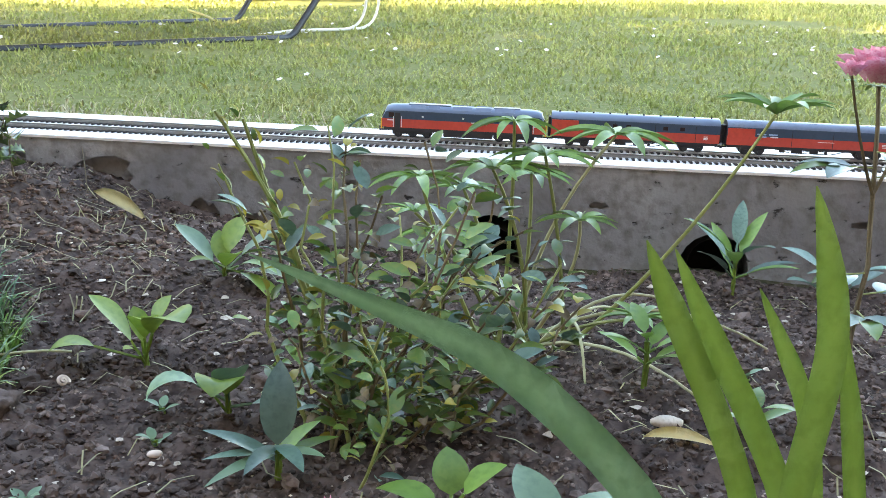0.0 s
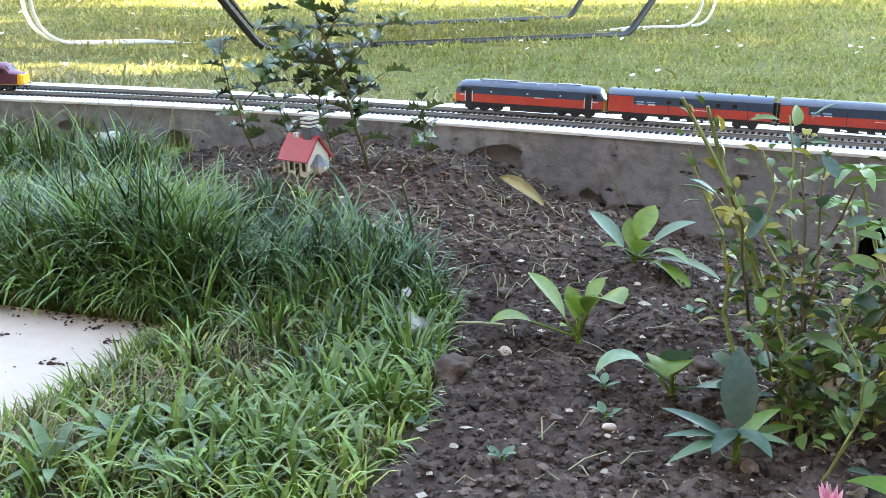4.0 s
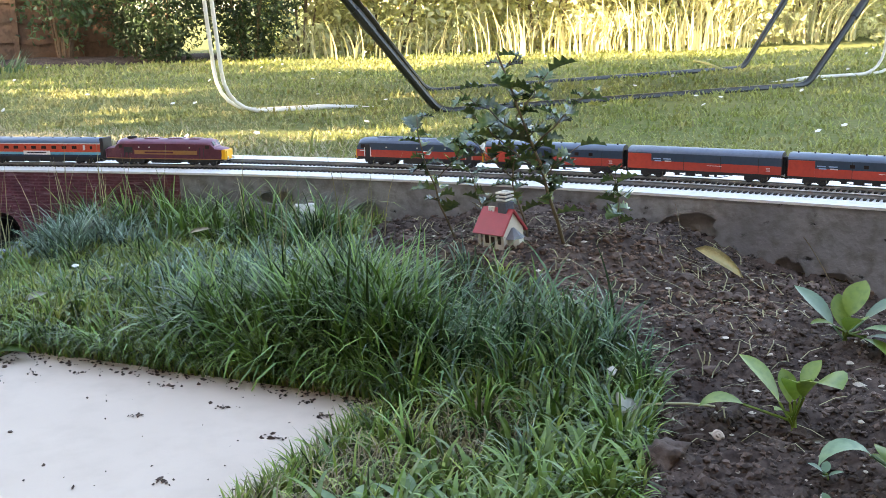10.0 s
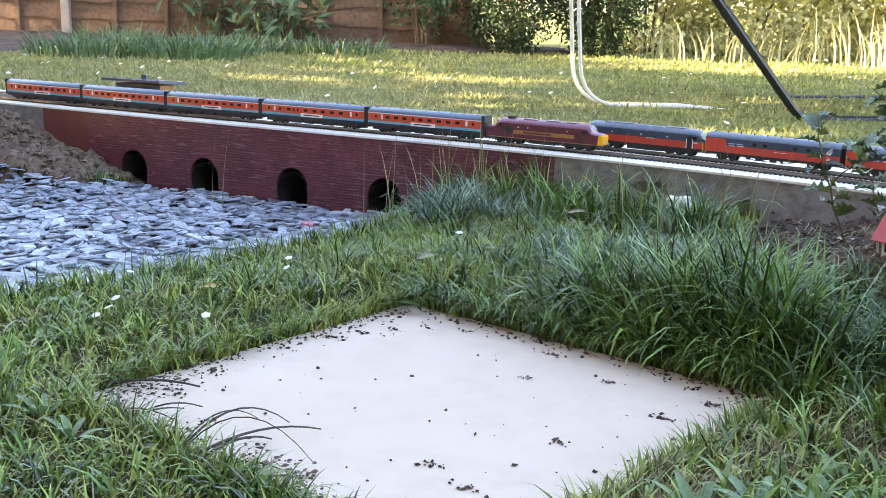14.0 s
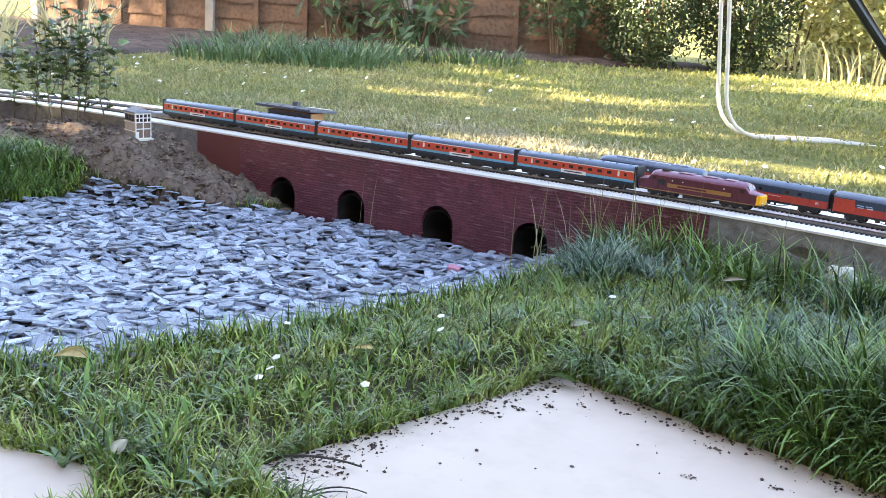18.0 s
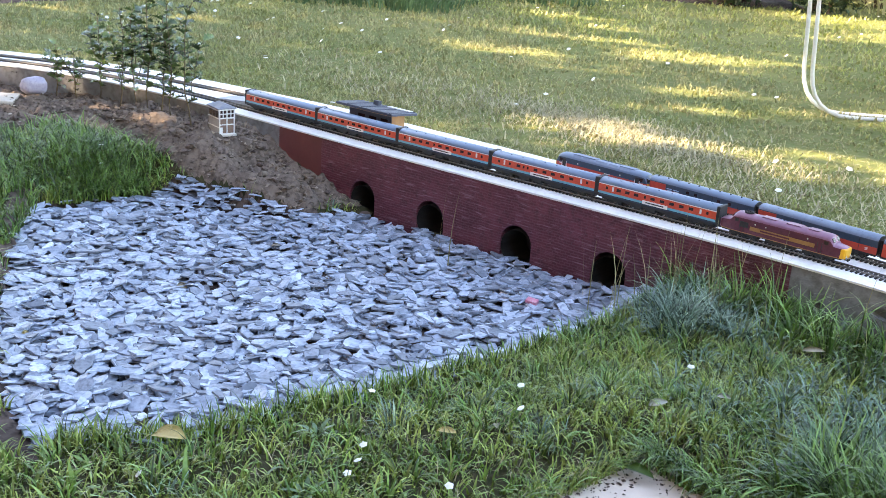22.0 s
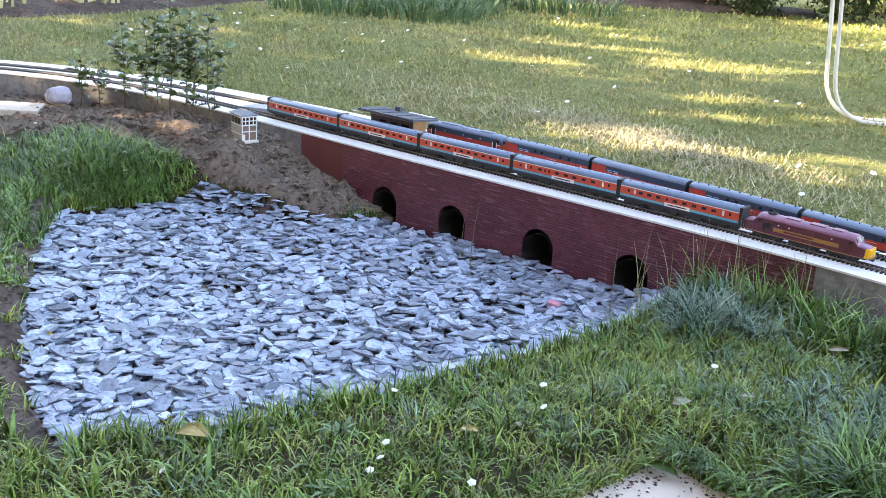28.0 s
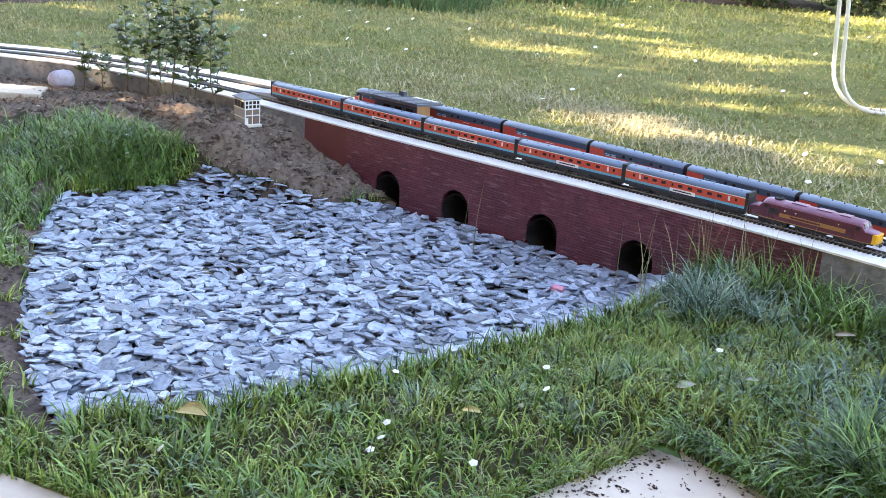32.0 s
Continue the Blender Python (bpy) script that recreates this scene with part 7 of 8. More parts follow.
iris_blade("strap_leaf", [(0.040, 0.085, 0.035), (0.040, 0.086, 0.20), (0.036, 0.088, 0.33), (0.0258, 0.0923, 0.3691), (0.0186, 0.098, 0.3766), (0.0097, 0.1022, 0.3834), (0.004, 0.1036, 0.3863), (-0.0023, 0.1044, 0.3884), (-0.0081, 0.1049, 0.3907), (-0.0182, 0.1047, 0.3945)], 0.0038, "long arching green strap leaf", taper=2.2)
iris_blade("strap_leaf", [(0.040, 0.095, 0.035), (0.039, 0.095, 0.20), (0.036, 0.095, 0.33), (0.033, 0.0963, 0.3695), (0.0299, 0.1019, 0.3788), (0.0271, 0.105, 0.3848), (0.0242, 0.1078, 0.3911), (0.0221, 0.1096, 0.3962)], 0.0027, "yellow-green strap leaf leaning over", M_IRIS2, 6.0)
iris_blade("strap_leaf", [(0.046, 0.098, 0.035), (0.045, 0.098, 0.20), (0.041, 0.098, 0.33), (0.0378, 0.0978, 0.3688), (0.0334, 0.1043, 0.3791), (0.0295, 0.1082, 0.3862), (0.0256, 0.1117, 0.3949)], 0.0027, "yellow-green strap leaf leaning over", M_IRIS2, 6.0)
iris_blade("strap_leaf", [(0.041, 0.102, 0.035), (0.041, 0.102, 0.20), (0.041, 0.102, 0.33), (0.0405, 0.1023, 0.3702), (0.0399, 0.1068, 0.3796), (0.0378, 0.1095, 0.3848), (0.0352, 0.1123, 0.3907)], 0.0020, "narrow upright yellow-green strap leaf", M_IRIS2, 5.0)
iris_blade("strap_leaf", [(0.030, 0.088, 0.035), (0.030, 0.088, 0.20), (0.031, 0.089, 0.33), (0.0327, 0.09, 0.373), (0.0363, 0.0942, 0.3847), (0.0377, 0.096, 0.3908), (0.037, 0.0984, 0.3983), (0.0356, 0.1002, 0.4043)], 0.0029, "broad upright green strap leaf", M_IRIS2, 5.0)
iris_blade("strap_leaf", [(0.041, 0.091, 0.035), (0.041, 0.091, 0.20), (0.041, 0.091, 0.33), (0.0403, 0.0915, 0.3725), (0.0404, 0.0933, 0.376), (0.0403, 0.0973, 0.3847), (0.0396, 0.1, 0.3917)], 0.0020, "upright green strap leaf", M_IRIS2, 5.0)

# ---------------------------------------------------------------- grass, slates, crumbs: what nobody counts
def scatter(rng, n, x0, x1, y0, y1, keep):
    p = np.stack([rng.uniform(x0, x1, n), rng.uniform(y0, y1, n)], 1)
    return p[keep(p[:, 0], p[:, 1])]


def turf(x, y, grow=0.0):
    no = inside(SOIL, x, y) | inside(SOIL_B, x, y) | (inside(BARE, x, y) & (np.sin(x * 61) * np.sin(x * 37 + y * 50) > -0.35)) | inside(SLATE, x, y) | inside(SLAB, x, y) | inside(SLAB_B, x, y)
    return ~no & (y < EDGE_Y(x) - 0.004) & (x > -4.3)


def near_line(x, y, pts):
    """Distance to the nearest of some spots."""
    pts = np.array(pts)
    return np.sqrt(((x[:, None] - pts[:, 0]) ** 2 + (y[:, None] - pts[:, 1]) ** 2).min(1))


TUFTS = [(-0.93, 1.06), (-0.85, 1.06), (-0.78, 1.06), (-0.72, 1.05), (-0.82, 1.12), (-0.92, 1.12), (-1.02, 1.08)]
WORN = [(-0.585, 0.885), (-0.56, 0.84), (-0.63, 0.80), (-0.62, 0.70), (-0.66, 0.62)]
WALLTUFTS = [(-1.60, 1.53), (-1.66, 1.50), (-1.50, 1.51), (-1.42, 1.53), (-1.36, 1.5), (-1.2, 1.51), (-1.1, 1.49), (-1.28, 1.46)]
LOWTUFTS = [(-0.43, 1.04), (-0.44, 0.96), (-0.41, 0.88), (-0.50, 1.05), (-0.46, 1.10), (-0.53, 0.98), (-0.58, 0.92), (-1.02, 1.16)]
BLUES = [(-1.52, 1.40), (-1.58, 1.43), (-1.45, 1.37), (-1.54, 1.36)]
DEEPS = [(-0.95, 1.18), (-0.85, 1.19), (-0.75, 1.15), (-0.70, 1.10), (-0.57, 1.09), (-0.50, 1.07), (-1.06, 1.13), (-0.62, 1.03), (-1.05, 1.45)]
FLATS = [(-1.25, 1.30), (-1.1, 1.30), (-1.15, 1.40), (-1.0, 1.24), (-1.3, 1.2), (-1.15, 1.2), (-0.9, 1.25), (-1.02, 1.36)]
rng = np.random.default_rng(21)


def tussocks(name, ctr, each, h, w, lean, r, material, label, segs=4):
    """Clumps whose blades lean outward from each centre."""
    n = len(ctr) * each
    k = np.repeat(np.arange(len(ctr)), each)
    a = rng.uniform(0, 6.283, n)
    rad = r * np.sqrt(rng.random(n)) * np.repeat(rng.uniform(0.6, 1.4, len(ctr)), each)
    q = ctr[k] + np.stack([np.cos(a), np.sin(a)], 1) * rad[:, None]
    ok = turf(q[:, 0], q[:, 1])
    q, a, k, rad = q[ok], a[ok], k[ok], rad[ok]
    big = rng.uniform(0.7, 1.25, len(ctr))[k]
    ln = rng.uniform(*lean, len(q)) * (0.5 + 0.8 * rad / r)
    ob = blades(name, np.c_[q, ground_z(q[:, 0], q[:, 1]) - 0.003], rng.uniform(*h, len(q)) * big, rng.uniform(*w, len(q)), ln, material, rng, segs, turn=a + rng.normal(0, 0.55, len(q)))
    return tagged(ob, label, "grass", kind="stuff")


# short turf in small clumps over dry thatch
c = scatter(rng, 13500, -3.3, -0.3, 0.05, 1.62, turf)
c = c[near_line(c[:, 0], c[:, 1], TUFTS) > 0.02]
c = c[(near_line(c[:, 0], c[:, 1], WORN) > 0.05) | (rng.random(len(c)) < 0.35)]
tussocks("turf_grass", c, 7, (0.016, 0.045), (0.0024, 0.0048), (1.0, 3.0), 0.022, M_TURFB, "short green and yellowish turf round the paving", 3)
c = scatter(rng, 900, -1.7, -1.0, 0.95, 1.4, turf)
tussocks("patchy_turf", c, 11, (0.018, 0.042), (0.002, 0.0044), (0.9, 2.6), 0.022, M_TURFB, "yellow-green turf between slab and slates", 3)
# greener clumps of uneven height
c = scatter(rng, 1150, -3.3, -0.3, 0.05, 1.62, turf)
c = c[(near_line(c[:, 0], c[:, 1], WORN) > 0.06) | (rng.random(len(c)) < 0.12)]
tussocks("green_turf", c, 22, (0.025, 0.065), (0.0028, 0.005), (0.9, 2.9), 0.026, M_BLADE, "greener clumps standing in the turf", 4)
c = scatter(rng, 130, -3.3, -0.3, 0.05, 1.62, turf)
tussocks("blue_turf", c, 30, (0.022, 0.05), (0.0022, 0.0038), (0.9, 2.5), 0.026, M_BLADE2, "blue-green clumps in the turf", 4)
c = scatter(rng, 900, -3.3, -0.3, 0.05, 1.62, turf)
c = np.concatenate([c, np.array(WORN)[rng.integers(0, len(WORN), 90)] + rng.normal(0, 0.03, (90, 2))])
tussocks("dry_thatch", c, 8, (0.02, 0.05), (0.0012, 0.0022), (1.6, 2.6), 0.03, M_THATCH, "flat dry straw between the turf", 3)


def clumps_at(spots, n, spread):
    t = np.array(spots)
    return t[rng.integers(0, len(t), n)] + rng.normal(0, spread, (n, 2))


# lush dark tufts
tussocks("tall_grass", clumps_at(TUFTS, 150, 0.042), 24, (0.065, 0.15), (0.0034, 0.0062), (0.8, 2.7), 0.026, M_BLADE, "lush dark green grass tufts behind the paving slab", 6)
tussocks("deep_grass", clumps_at(DEEPS, 84, 0.034), 24, (0.05, 0.115), (0.003, 0.0052), (0.8, 2.8), 0.026, M_BLADE5, "deep blue-green arching grass tufts", 5)
tussocks("wall_grass", clumps_at(WALLTUFTS, 78, 0.034), 22, (0.05, 0.12), (0.0032, 0.0058), (0.7, 2.7), 0.026, M_BLADE, "green grass tufts along the foot of the wall", 5)
tussocks("low_tuft_grass", clumps_at(LOWTUFTS, 46, 0.034), 24, (0.035, 0.08), (0.003, 0.0054), (0.9, 2.8), 0.024, M_BLADE, "arching green grass at the edge of the soil", 5)
tussocks("blue_grass", clumps_at(BLUES, 52, 0.036), 24, (0.045, 0.10), (0.0028, 0.0048), (1.0, 2.8), 0.024, M_BLADE2, "blue-green drooping fescue tufts near the wall", 5)
tussocks("flat_blue_grass", clumps_at(FLATS, 100, 0.055), 22, (0.03, 0.06), (0.0028, 0.0048), (1.6, 3.0), 0.026, M_BLADE2, "flattened blue-green fescue", 5)


def rim_grass(name, poly, skip, each, h, lean, material, label, over=0.5):
    """Blades rooted along an edge, half of them hanging over it."""
    P_, A_ = [], []
    for k, ((ax, ay), (bx, by)) in enumerate(zip(poly, poly[1:] + poly[:1])):
        if k in skip:
            continue
        L = math.hypot(bx - ax, by - ay)
        n = int(L * each)
        t = rng.random(n)
        patch = 0.5 + 0.5 * np.sin(t * L * 37 + k) * np.sin(t * L * 83 + 2 * k)
        ok = rng.random(n) < 0.35 + 0.65 * patch
        t = t[ok]
        nx, ny = (by - ay) / L, -(bx - ax) / L
        cx, cy = ax + (bx - ax) * t, ay + (by - ay) * t
        side = 1 if inside(poly, np.array([(ax + bx) / 2 + nx * 0.01]), np.array([(ay + by) / 2 + ny * 0.01]))[0] else -1
        d = rng.uniform(-0.012, 0.022, len(t)) * np.where(np.sin(t * L * 29 + 3 * k) > 0.1, 1.0, 0.35)
        P_.append(np.stack([cx - nx * side * d, cy - ny * side * d], 1))
        inward = math.atan2(ny * side, nx * side)
        A_.append(np.where(rng.random(len(t)) < over, inward + rng.normal(0, 0.9, len(t)), rng.uniform(0, 6.283, len(t))))
    q, a = np.concatenate(P_), np.concatenate(A_)
    ok = q[:, 1] < EDGE_Y(q[:, 0]) - 0.01
    q, a = q[ok], a[ok]
    z = np.maximum(ground_z(q[:, 0], q[:, 1]) - 0.002, SLAB_Z - 0.008 if poly is not SLATE else -1)
    n = len(q)
    g = blades(name, np.c_[q, z], rng.uniform(*h, n), rng.uniform(0.002, 0.0042, n), rng.uniform(*lean, n), material, rng, 5, turn=a)
    tagged(g, label, "grass", kind="stuff")


rim_grass("slab_rim_grass", SLAB, (), 2600, (0.018, 0.042), (0.6, 2.1), M_TURFB, "grass fringe growing over the edges of the slab")
rim_grass("slab_rim_green", SLAB, (1,), 900, (0.03, 0.065), (1.2, 2.5), M_BLADE, "longer green blades hanging over the slab", 0.75)
rim_grass("slab_rim_long", SLAB, (1, 2, 3), 1500, (0.05, 0.105), (1.5, 2.8), M_BLADE, "long dark blades hanging over the far edge of the slab", 0.9)
rim_grass("slab_rim_dry", SLAB, (), 420, (0.02, 0.045), (1.4, 2.4), M_THATCH, "dry blades lying on the edges of the slab")
rim_grass("far_slab_rim_grass", SLAB_B, (2, 3), 2200, (0.018, 0.042), (0.6, 2.1), M_TURFB, "grass fringe growing over the half-hidden slab")
rim_grass("slate_rim_grass", SLATE, (0, 1, 2, 3, 5, 6, 7, 8, 9, 10), 1500, (0.022, 0.048), (0.5, 1.9), M_TURFB, "grass fringe growing into the slates")
rim_grass("slate_rim_green", SLATE, (0, 1, 2, 5, 6, 7, 8, 9, 10), 700, (0.03, 0.065), (0.4, 1.8), M_BLADE, "green blades leaning over the slates", 0.35)
M_BROAD = mat("broad_turf_leaf", (0.105, 0.20, 0.035), (0.20, 0.30, 0.07), 20, 0.35, 0.0, rnd=0.4, island=True, trans=0.2)
# broad weeds of the turf by the slab and the soil
q = np.concatenate([rng.normal((-0.44, 0.78), (0.04, 0.10), (420, 2)), rng.normal((-0.50, 0.66), (0.06, 0.08), (300, 2)), rng.normal((-1.45, 0.40), (0.16, 0.1), (110, 2)), rng.normal((-1.6, 0.2), (0.2, 0.08), (80, 2)), rng.normal((-2.72, 0.44), (0.08, 0.03), (160, 2)), rng.normal((-2.95, 0.58), (0.06, 0.03), (120, 2))])
q = q[turf(q[:, 0], q[:, 1])]
z = ground_z(q[:, 0], q[:, 1])
g = blades("broad_turf_leaves", np.c_[q, z - 0.002], rng.uniform(0.026, 0.06, len(q)), rng.uniform(0.005, 0.0105, len(q)), rng.uniform(0.8, 2.5, len(q)), M_BROAD, rng, 5)
tagged(g, "broad flat blades and plantain leaves in the turf", "grass", kind="stuff")
# tufts of the far bed
q = np.concatenate([rng.normal((-2.92, 0.86), (0.07, 0.06), (2200, 2)), rng.normal((-3.12, 0.90), (0.10, 0.06), (2200, 2)), rng.normal((-3.05, 0.72), (0.12, 0.07), (1300, 2)), rng.normal((-2.75, 0.54), (0.12, 0.04), (700, 2)), rng.normal((-2.45, 0.42), (0.12, 0.03), (500, 2))])
q = q[turf(q[:, 0], q[:, 1])]
z = ground_z(q[:, 0], q[:, 1])
g = blades("far_tuft_grass", np.c_[q, z - 0.003], rng.uniform(0.035, 0.085, len(q)), rng.uniform(0.0028, 0.005, len(q)), rng.uniform(1.0, 2.9, len(q)), M_BLADE, rng, 4)
tagged(g, "bushy grass tufts between slates and far bed", "grass", kind="stuff")
# thin seed stalks before the wall
q = np.concatenate([rng.normal((-1.52, 1.47), (0.10, 0.03), (26, 2)), rng.normal((-1.72, 1.40), (0.04, 0.03), (9, 2)), rng.normal((-1.05, 1.40), (0.08, 0.03), (14, 2)), rng.normal((-2.1, 1.30), (0.01, 0.01), (2, 2))])
z = ground_z(q[:, 0], q[:, 1])
M_STRAW = mat("straw_stalk", (0.34, 0.30, 0.16), (0.26, 0.26, 0.12), 20, 0.6, 0.0, rnd=0.3, island=True, trans=0.2)
g = blades("seed_stalks", np.c_[q, z], rng.uniform(0.11, 0.2, len(q)), rng.uniform(0.0018, 0.003, len(q)), rng.uniform(0.1, 0.7, len(q)), M_STRAW, rng, 4)
tagged(g, "thin pale grass stalks standing before the wall", "grass", kind="stuff")

# the lawn behind the wall
n = 260000
d = 0.03 + 6.8 * rng.random(n) ** 1.9
i = rng.integers(0, len(EDGE), n)
c0 = np.array([-1.0, 0.2])
bk = EDGE[i] + NOR[i] * DEPTH[i][:, None]
dr = bk - c0
dr /= np.linalg.norm(dr, axis=1)[:, None]
q = bk + dr * d[:, None] + rng.normal(0, 1, (n, 2)) * (0.01 + 0.03 * d[:, None])
ok = (((q - c0) * dr).sum(1) > ((bk - c0) * dr).sum(1) + 0.01) & (q[:, 1] > 1.0) & (q[:, 1] < 10.5) & (q[:, 0] > -9.5) & (q[:, 0] < 3.2)
q, d = q[ok], d[ok]
ctr = rng.integers(0, len(q), len(q) // 9)
pull = rng.integers(0, len(ctr), len(q))
near = np.arange(len(q)) % 3 > 0
q[near] = q[ctr[pull]][near] + rng.normal(0, 1, (near.sum(), 2)) * (0.012 + 0.008 * d[ctr[pull]][near, None])
d[near] = d[ctr[pull]][near]
size = 1 + d * 0.38
ok = ~inside(BORDER, q[:, 0], q[:, 1])
q, d, size = q[ok], d[ok], size[ok]
lush = np.clip((q[:, 0] + 2.4) / 1.4, 0, 1) + np.clip((q[:, 1] - 3.4) / 2.0, 0, 0.75) + 0.22 * np.sin(q[:, 0] * 2.3 + q[:, 1]) * np.sin(q[:, 1] * 3.1) > rng.random(len(q))
for pick, m, name, lab in ((~lush, M_BLADE3, "lawn_grass", "mown lawn grass, green with straw-coloured patches"), (lush, M_BLADE4, "lush_lawn_grass", "fresh green mown lawn grass")):
    p, z = q[pick], size[pick]
    g = blades(name, np.c_[p, lawn_z(p[:, 0], p[:, 1]) - 0.004], rng.uniform(0.014, 0.034, len(p)) * z ** 0.5, rng.uniform(0.003, 0.006, len(p)) * z, rng.uniform(1.0, 2.6, len(p)), m, rng, 2)
    tagged(g, lab, "grass", kind="stuff")


# the lawn's far end, in coarser blades
far = np.random.default_rng(77)
q = np.stack([far.uniform(-0.6, 7.0, 16000), 7.0 + 9.0 * far.random(16000) ** 1.3], 1)
q = q[(q[:, 0] > 3.1) | (q[:, 1] > 8.2 + 0.35 * (q[:, 0] + 0.6))]
q = q[q[:, 1] < 10.2 + 1.15 * (q[:, 0] + 0.6)]
g = blades("far_lawn_grass", np.c_[q, lawn_z(q[:, 0], q[:, 1]) - 0.004], far.uniform(0.04, 0.085, len(q)), far.uniform(0.016, 0.03, len(q)), far.uniform(0.6, 2.0, len(q)), M_BLADE4, far, 2)
tagged(g, "fresh green grass at the far end of the lawn", "grass", kind="stuff")


# dry straw where the lawn is worn
M_WORN = mat("worn_straw", (0.34, 0.30, 0.18), (0.44, 0.39, 0.25), 8, 0.7, 0.0, c3=(0.34, 0.31, 0.17), rnd=0.3, island=True)
q = np.concatenate([rng.normal((-2.66, 2.40), (0.26, 0.10), (2600, 2)), rng.normal((-3.3, 2.2), (0.5, 0.2), (900, 2)), rng.normal((-2.0, 2.35), (0.4, 0.22), (1300, 2)), rng.normal((-0.9, 2.3), (0.5, 0.15), (1600, 2))])
q = q[(q[:, 1] > EDGE_Y(q[:, 0]) + 0.36)]
g = blades("worn_lawn_straw", np.c_[q, lawn_z(q[:, 0], q[:, 1]) + 0.006], rng.uniform(0.02, 0.05, len(q)), rng.uniform(0.003, 0.006, len(q)), rng.uniform(2.0, 3.0, len(q)), M_WORN, rng, 2)
tagged(g, "pale dry straw on worn patches of the lawn", "grass", kind="stuff")


def daisies(name, pts, r, label):
    """Small white flower heads."""
    V, T = [], []
    for x, y, z in pts:
        tx, ty = rng.normal(0, 0.3, 2)
        nrm = Vector((tx, ty - 0.35, 1)).normalized()
        u = nrm.orthogonal().normalized()
        w = nrm.cross(u)
        o = len(V)
        V.append((x, y, z + r * 0.2))
        for k in range(10):
            a = 6.283 * k / 10
            rr = r * (1 if k % 2 else 0.8)
            v = Vector((x, y, z)) + (u * math.cos(a) + w * math.sin(a)) * rr
            V.append(tuple(v))
        T += [(o, o + 1 + k, o + 1 + (k + 1) % 10) for k in range(10)]
    ob = arrays(name, np.array(V), np.zeros((0, 4), int), np.array(T), P["white"])
    tagged(ob, label, "daisies", kind="stuff")


q = []
for _ in range(330):
    dd = 0.3 + 6 * rng.random()
    k = rng.integers(0, len(EDGE))
    b = EDGE[k] + NOR[k] * DEPTH[k]
    v = b - c0
    v /= np.linalg.norm(v)
    b = b + v * dd + rng.normal(0, 0.05, 2)
    if 1.7 < b[1] < 9 and b[0] > -7:
        q.append((b[0], b[1], float(lawn_z(b[0], b[1])) + 0.032 + 0.004 * dd))
daisies("lawn_daisies", q, 0.010, "small white daisies dotted over the lawn")
q = [(x, y, float(ground_z(x, y)) + 0.03) for x, y in ((-1.41, 0.885), (-1.6, 0.75), (-1.42, 0.60), (-1.45, 0.63), (-1.40, 0.57), (-1.55, 0.35), (-1.35, 1.2), (-3.02, 0.9), (-2.95, 0.87), (-3.1, 0.8), (-0.45, 1.0), (-1.3, 0.66), (-1.48, 0.95))]
daisies("turf_daisies", q, 0.0065, "a few white daisies in the turf")


# ---------------------------------------------------------------- slates
def slate_mesh(seed):
    r = np.random.default_rng(seed)
    n = r.integers(5, 8)
    L, W, t = r.uniform(0.022, 0.043), r.uniform(0.015, 0.025), r.uniform(0.0018, 0.0036)
    a = np.sort(r.uniform(0, 6.283, n) * 0.25 + np.arange(n) / n * 6.283)
    rad = r.uniform(0.78, 1.08, n)
    top = np.stack([np.cos(a) * L / 2 * 1.1 * rad, np.sin(a) * W / 2 * 1.1 * rad, np.full(n, t / 2)], 1)
    bot = top * np.array([1.06, 1.08, 1]) - np.array([0, 0, t])
    V = np.concatenate([top, bot])
    F = [tuple(range(n)), tuple(range(2 * n - 1, n - 1, -1))] + [(k, n + k, n + (k + 1) % n, (k + 1) % n) for k in range(n)]
    return V, F


def slates():
    r = np.random.default_rng(33)
    shapes = [slate_mesh(k) for k in range(14)]
    th = empty("slate_bed")
    tagged(th, "loose bed of blue-grey slate chippings", "slate chippings")
    meshes = []
    for V, F in shapes:
        me = bpy.data.meshes.new("slate")
        me.from_pydata([tuple(v) for v in V], [], F)
        me.materials.append(M_SLATEO)
        meshes.append(me)
    p = scatter(r, 12500, -3.05, -1.6, 0.22, 1.6, lambda x, y: inside(SLATE, x, y) & (y < EDGE_Y(x) + 0.0))
    extra = scatter(r, 900, -3.05, -1.55, 0.22, 1.6, lambda x, y: ~inside(SLATE, x, y) & (near_line(x, y, p[::9]) < 0.035) & (y < EDGE_Y(x) - 0.01) & ~inside(SOIL_B, x, y))
    p = np.concatenate([p, extra])
    z = ground_z(p[:, 0], p[:, 1]) + r.uniform(-0.013, 0.006, len(p))
    single = (p[:, 1] < 0.95) & (p[:, 0] > -1.9) & (z > ground_z(p[:, 0], p[:, 1]) - 0.006)
    count, AV, AF = 0, [], []
    for k in range(len(p)):
        s = r.uniform(0.75, 1.35)
        m = pose(p[k, 0], p[k, 1], z[k], r.normal(0, 9), r.normal(0, 9), r.uniform(0, 360)) @ Matrix.Scale(s, 4)
        j = k % len(shapes)
        if single[k] and count < 300:
            ob = new("slate", meshes[j])
            ob.parent = th
            ob.matrix_basis = m
            count += 1
            continue
        V, F = shapes[j]
        R = np.array(m)
        o = len(AV)
        AV.extend((V @ R[:3, :3].T + R[:3, 3]).tolist())
        AF.extend([tuple(o + q for q in f) for f in F])
    me = bpy.data.meshes.new("slate_rest")
    me.from_pydata(AV, [], AF)
    ob = link_mesh("slate_rest", me, M_SLATE, th)
    tagged(ob, "the rest of the slate chippings", kind="stuff")


slates()


M_CLODB = mat("dry_clod", (0.14, 0.105, 0.08), (0.25, 0.195, 0.152), 14, 0.95, 1.0, c3=(0.08, 0.06, 0.046), rnd=0.45, spec=0.15, island=True, bump_size=260)


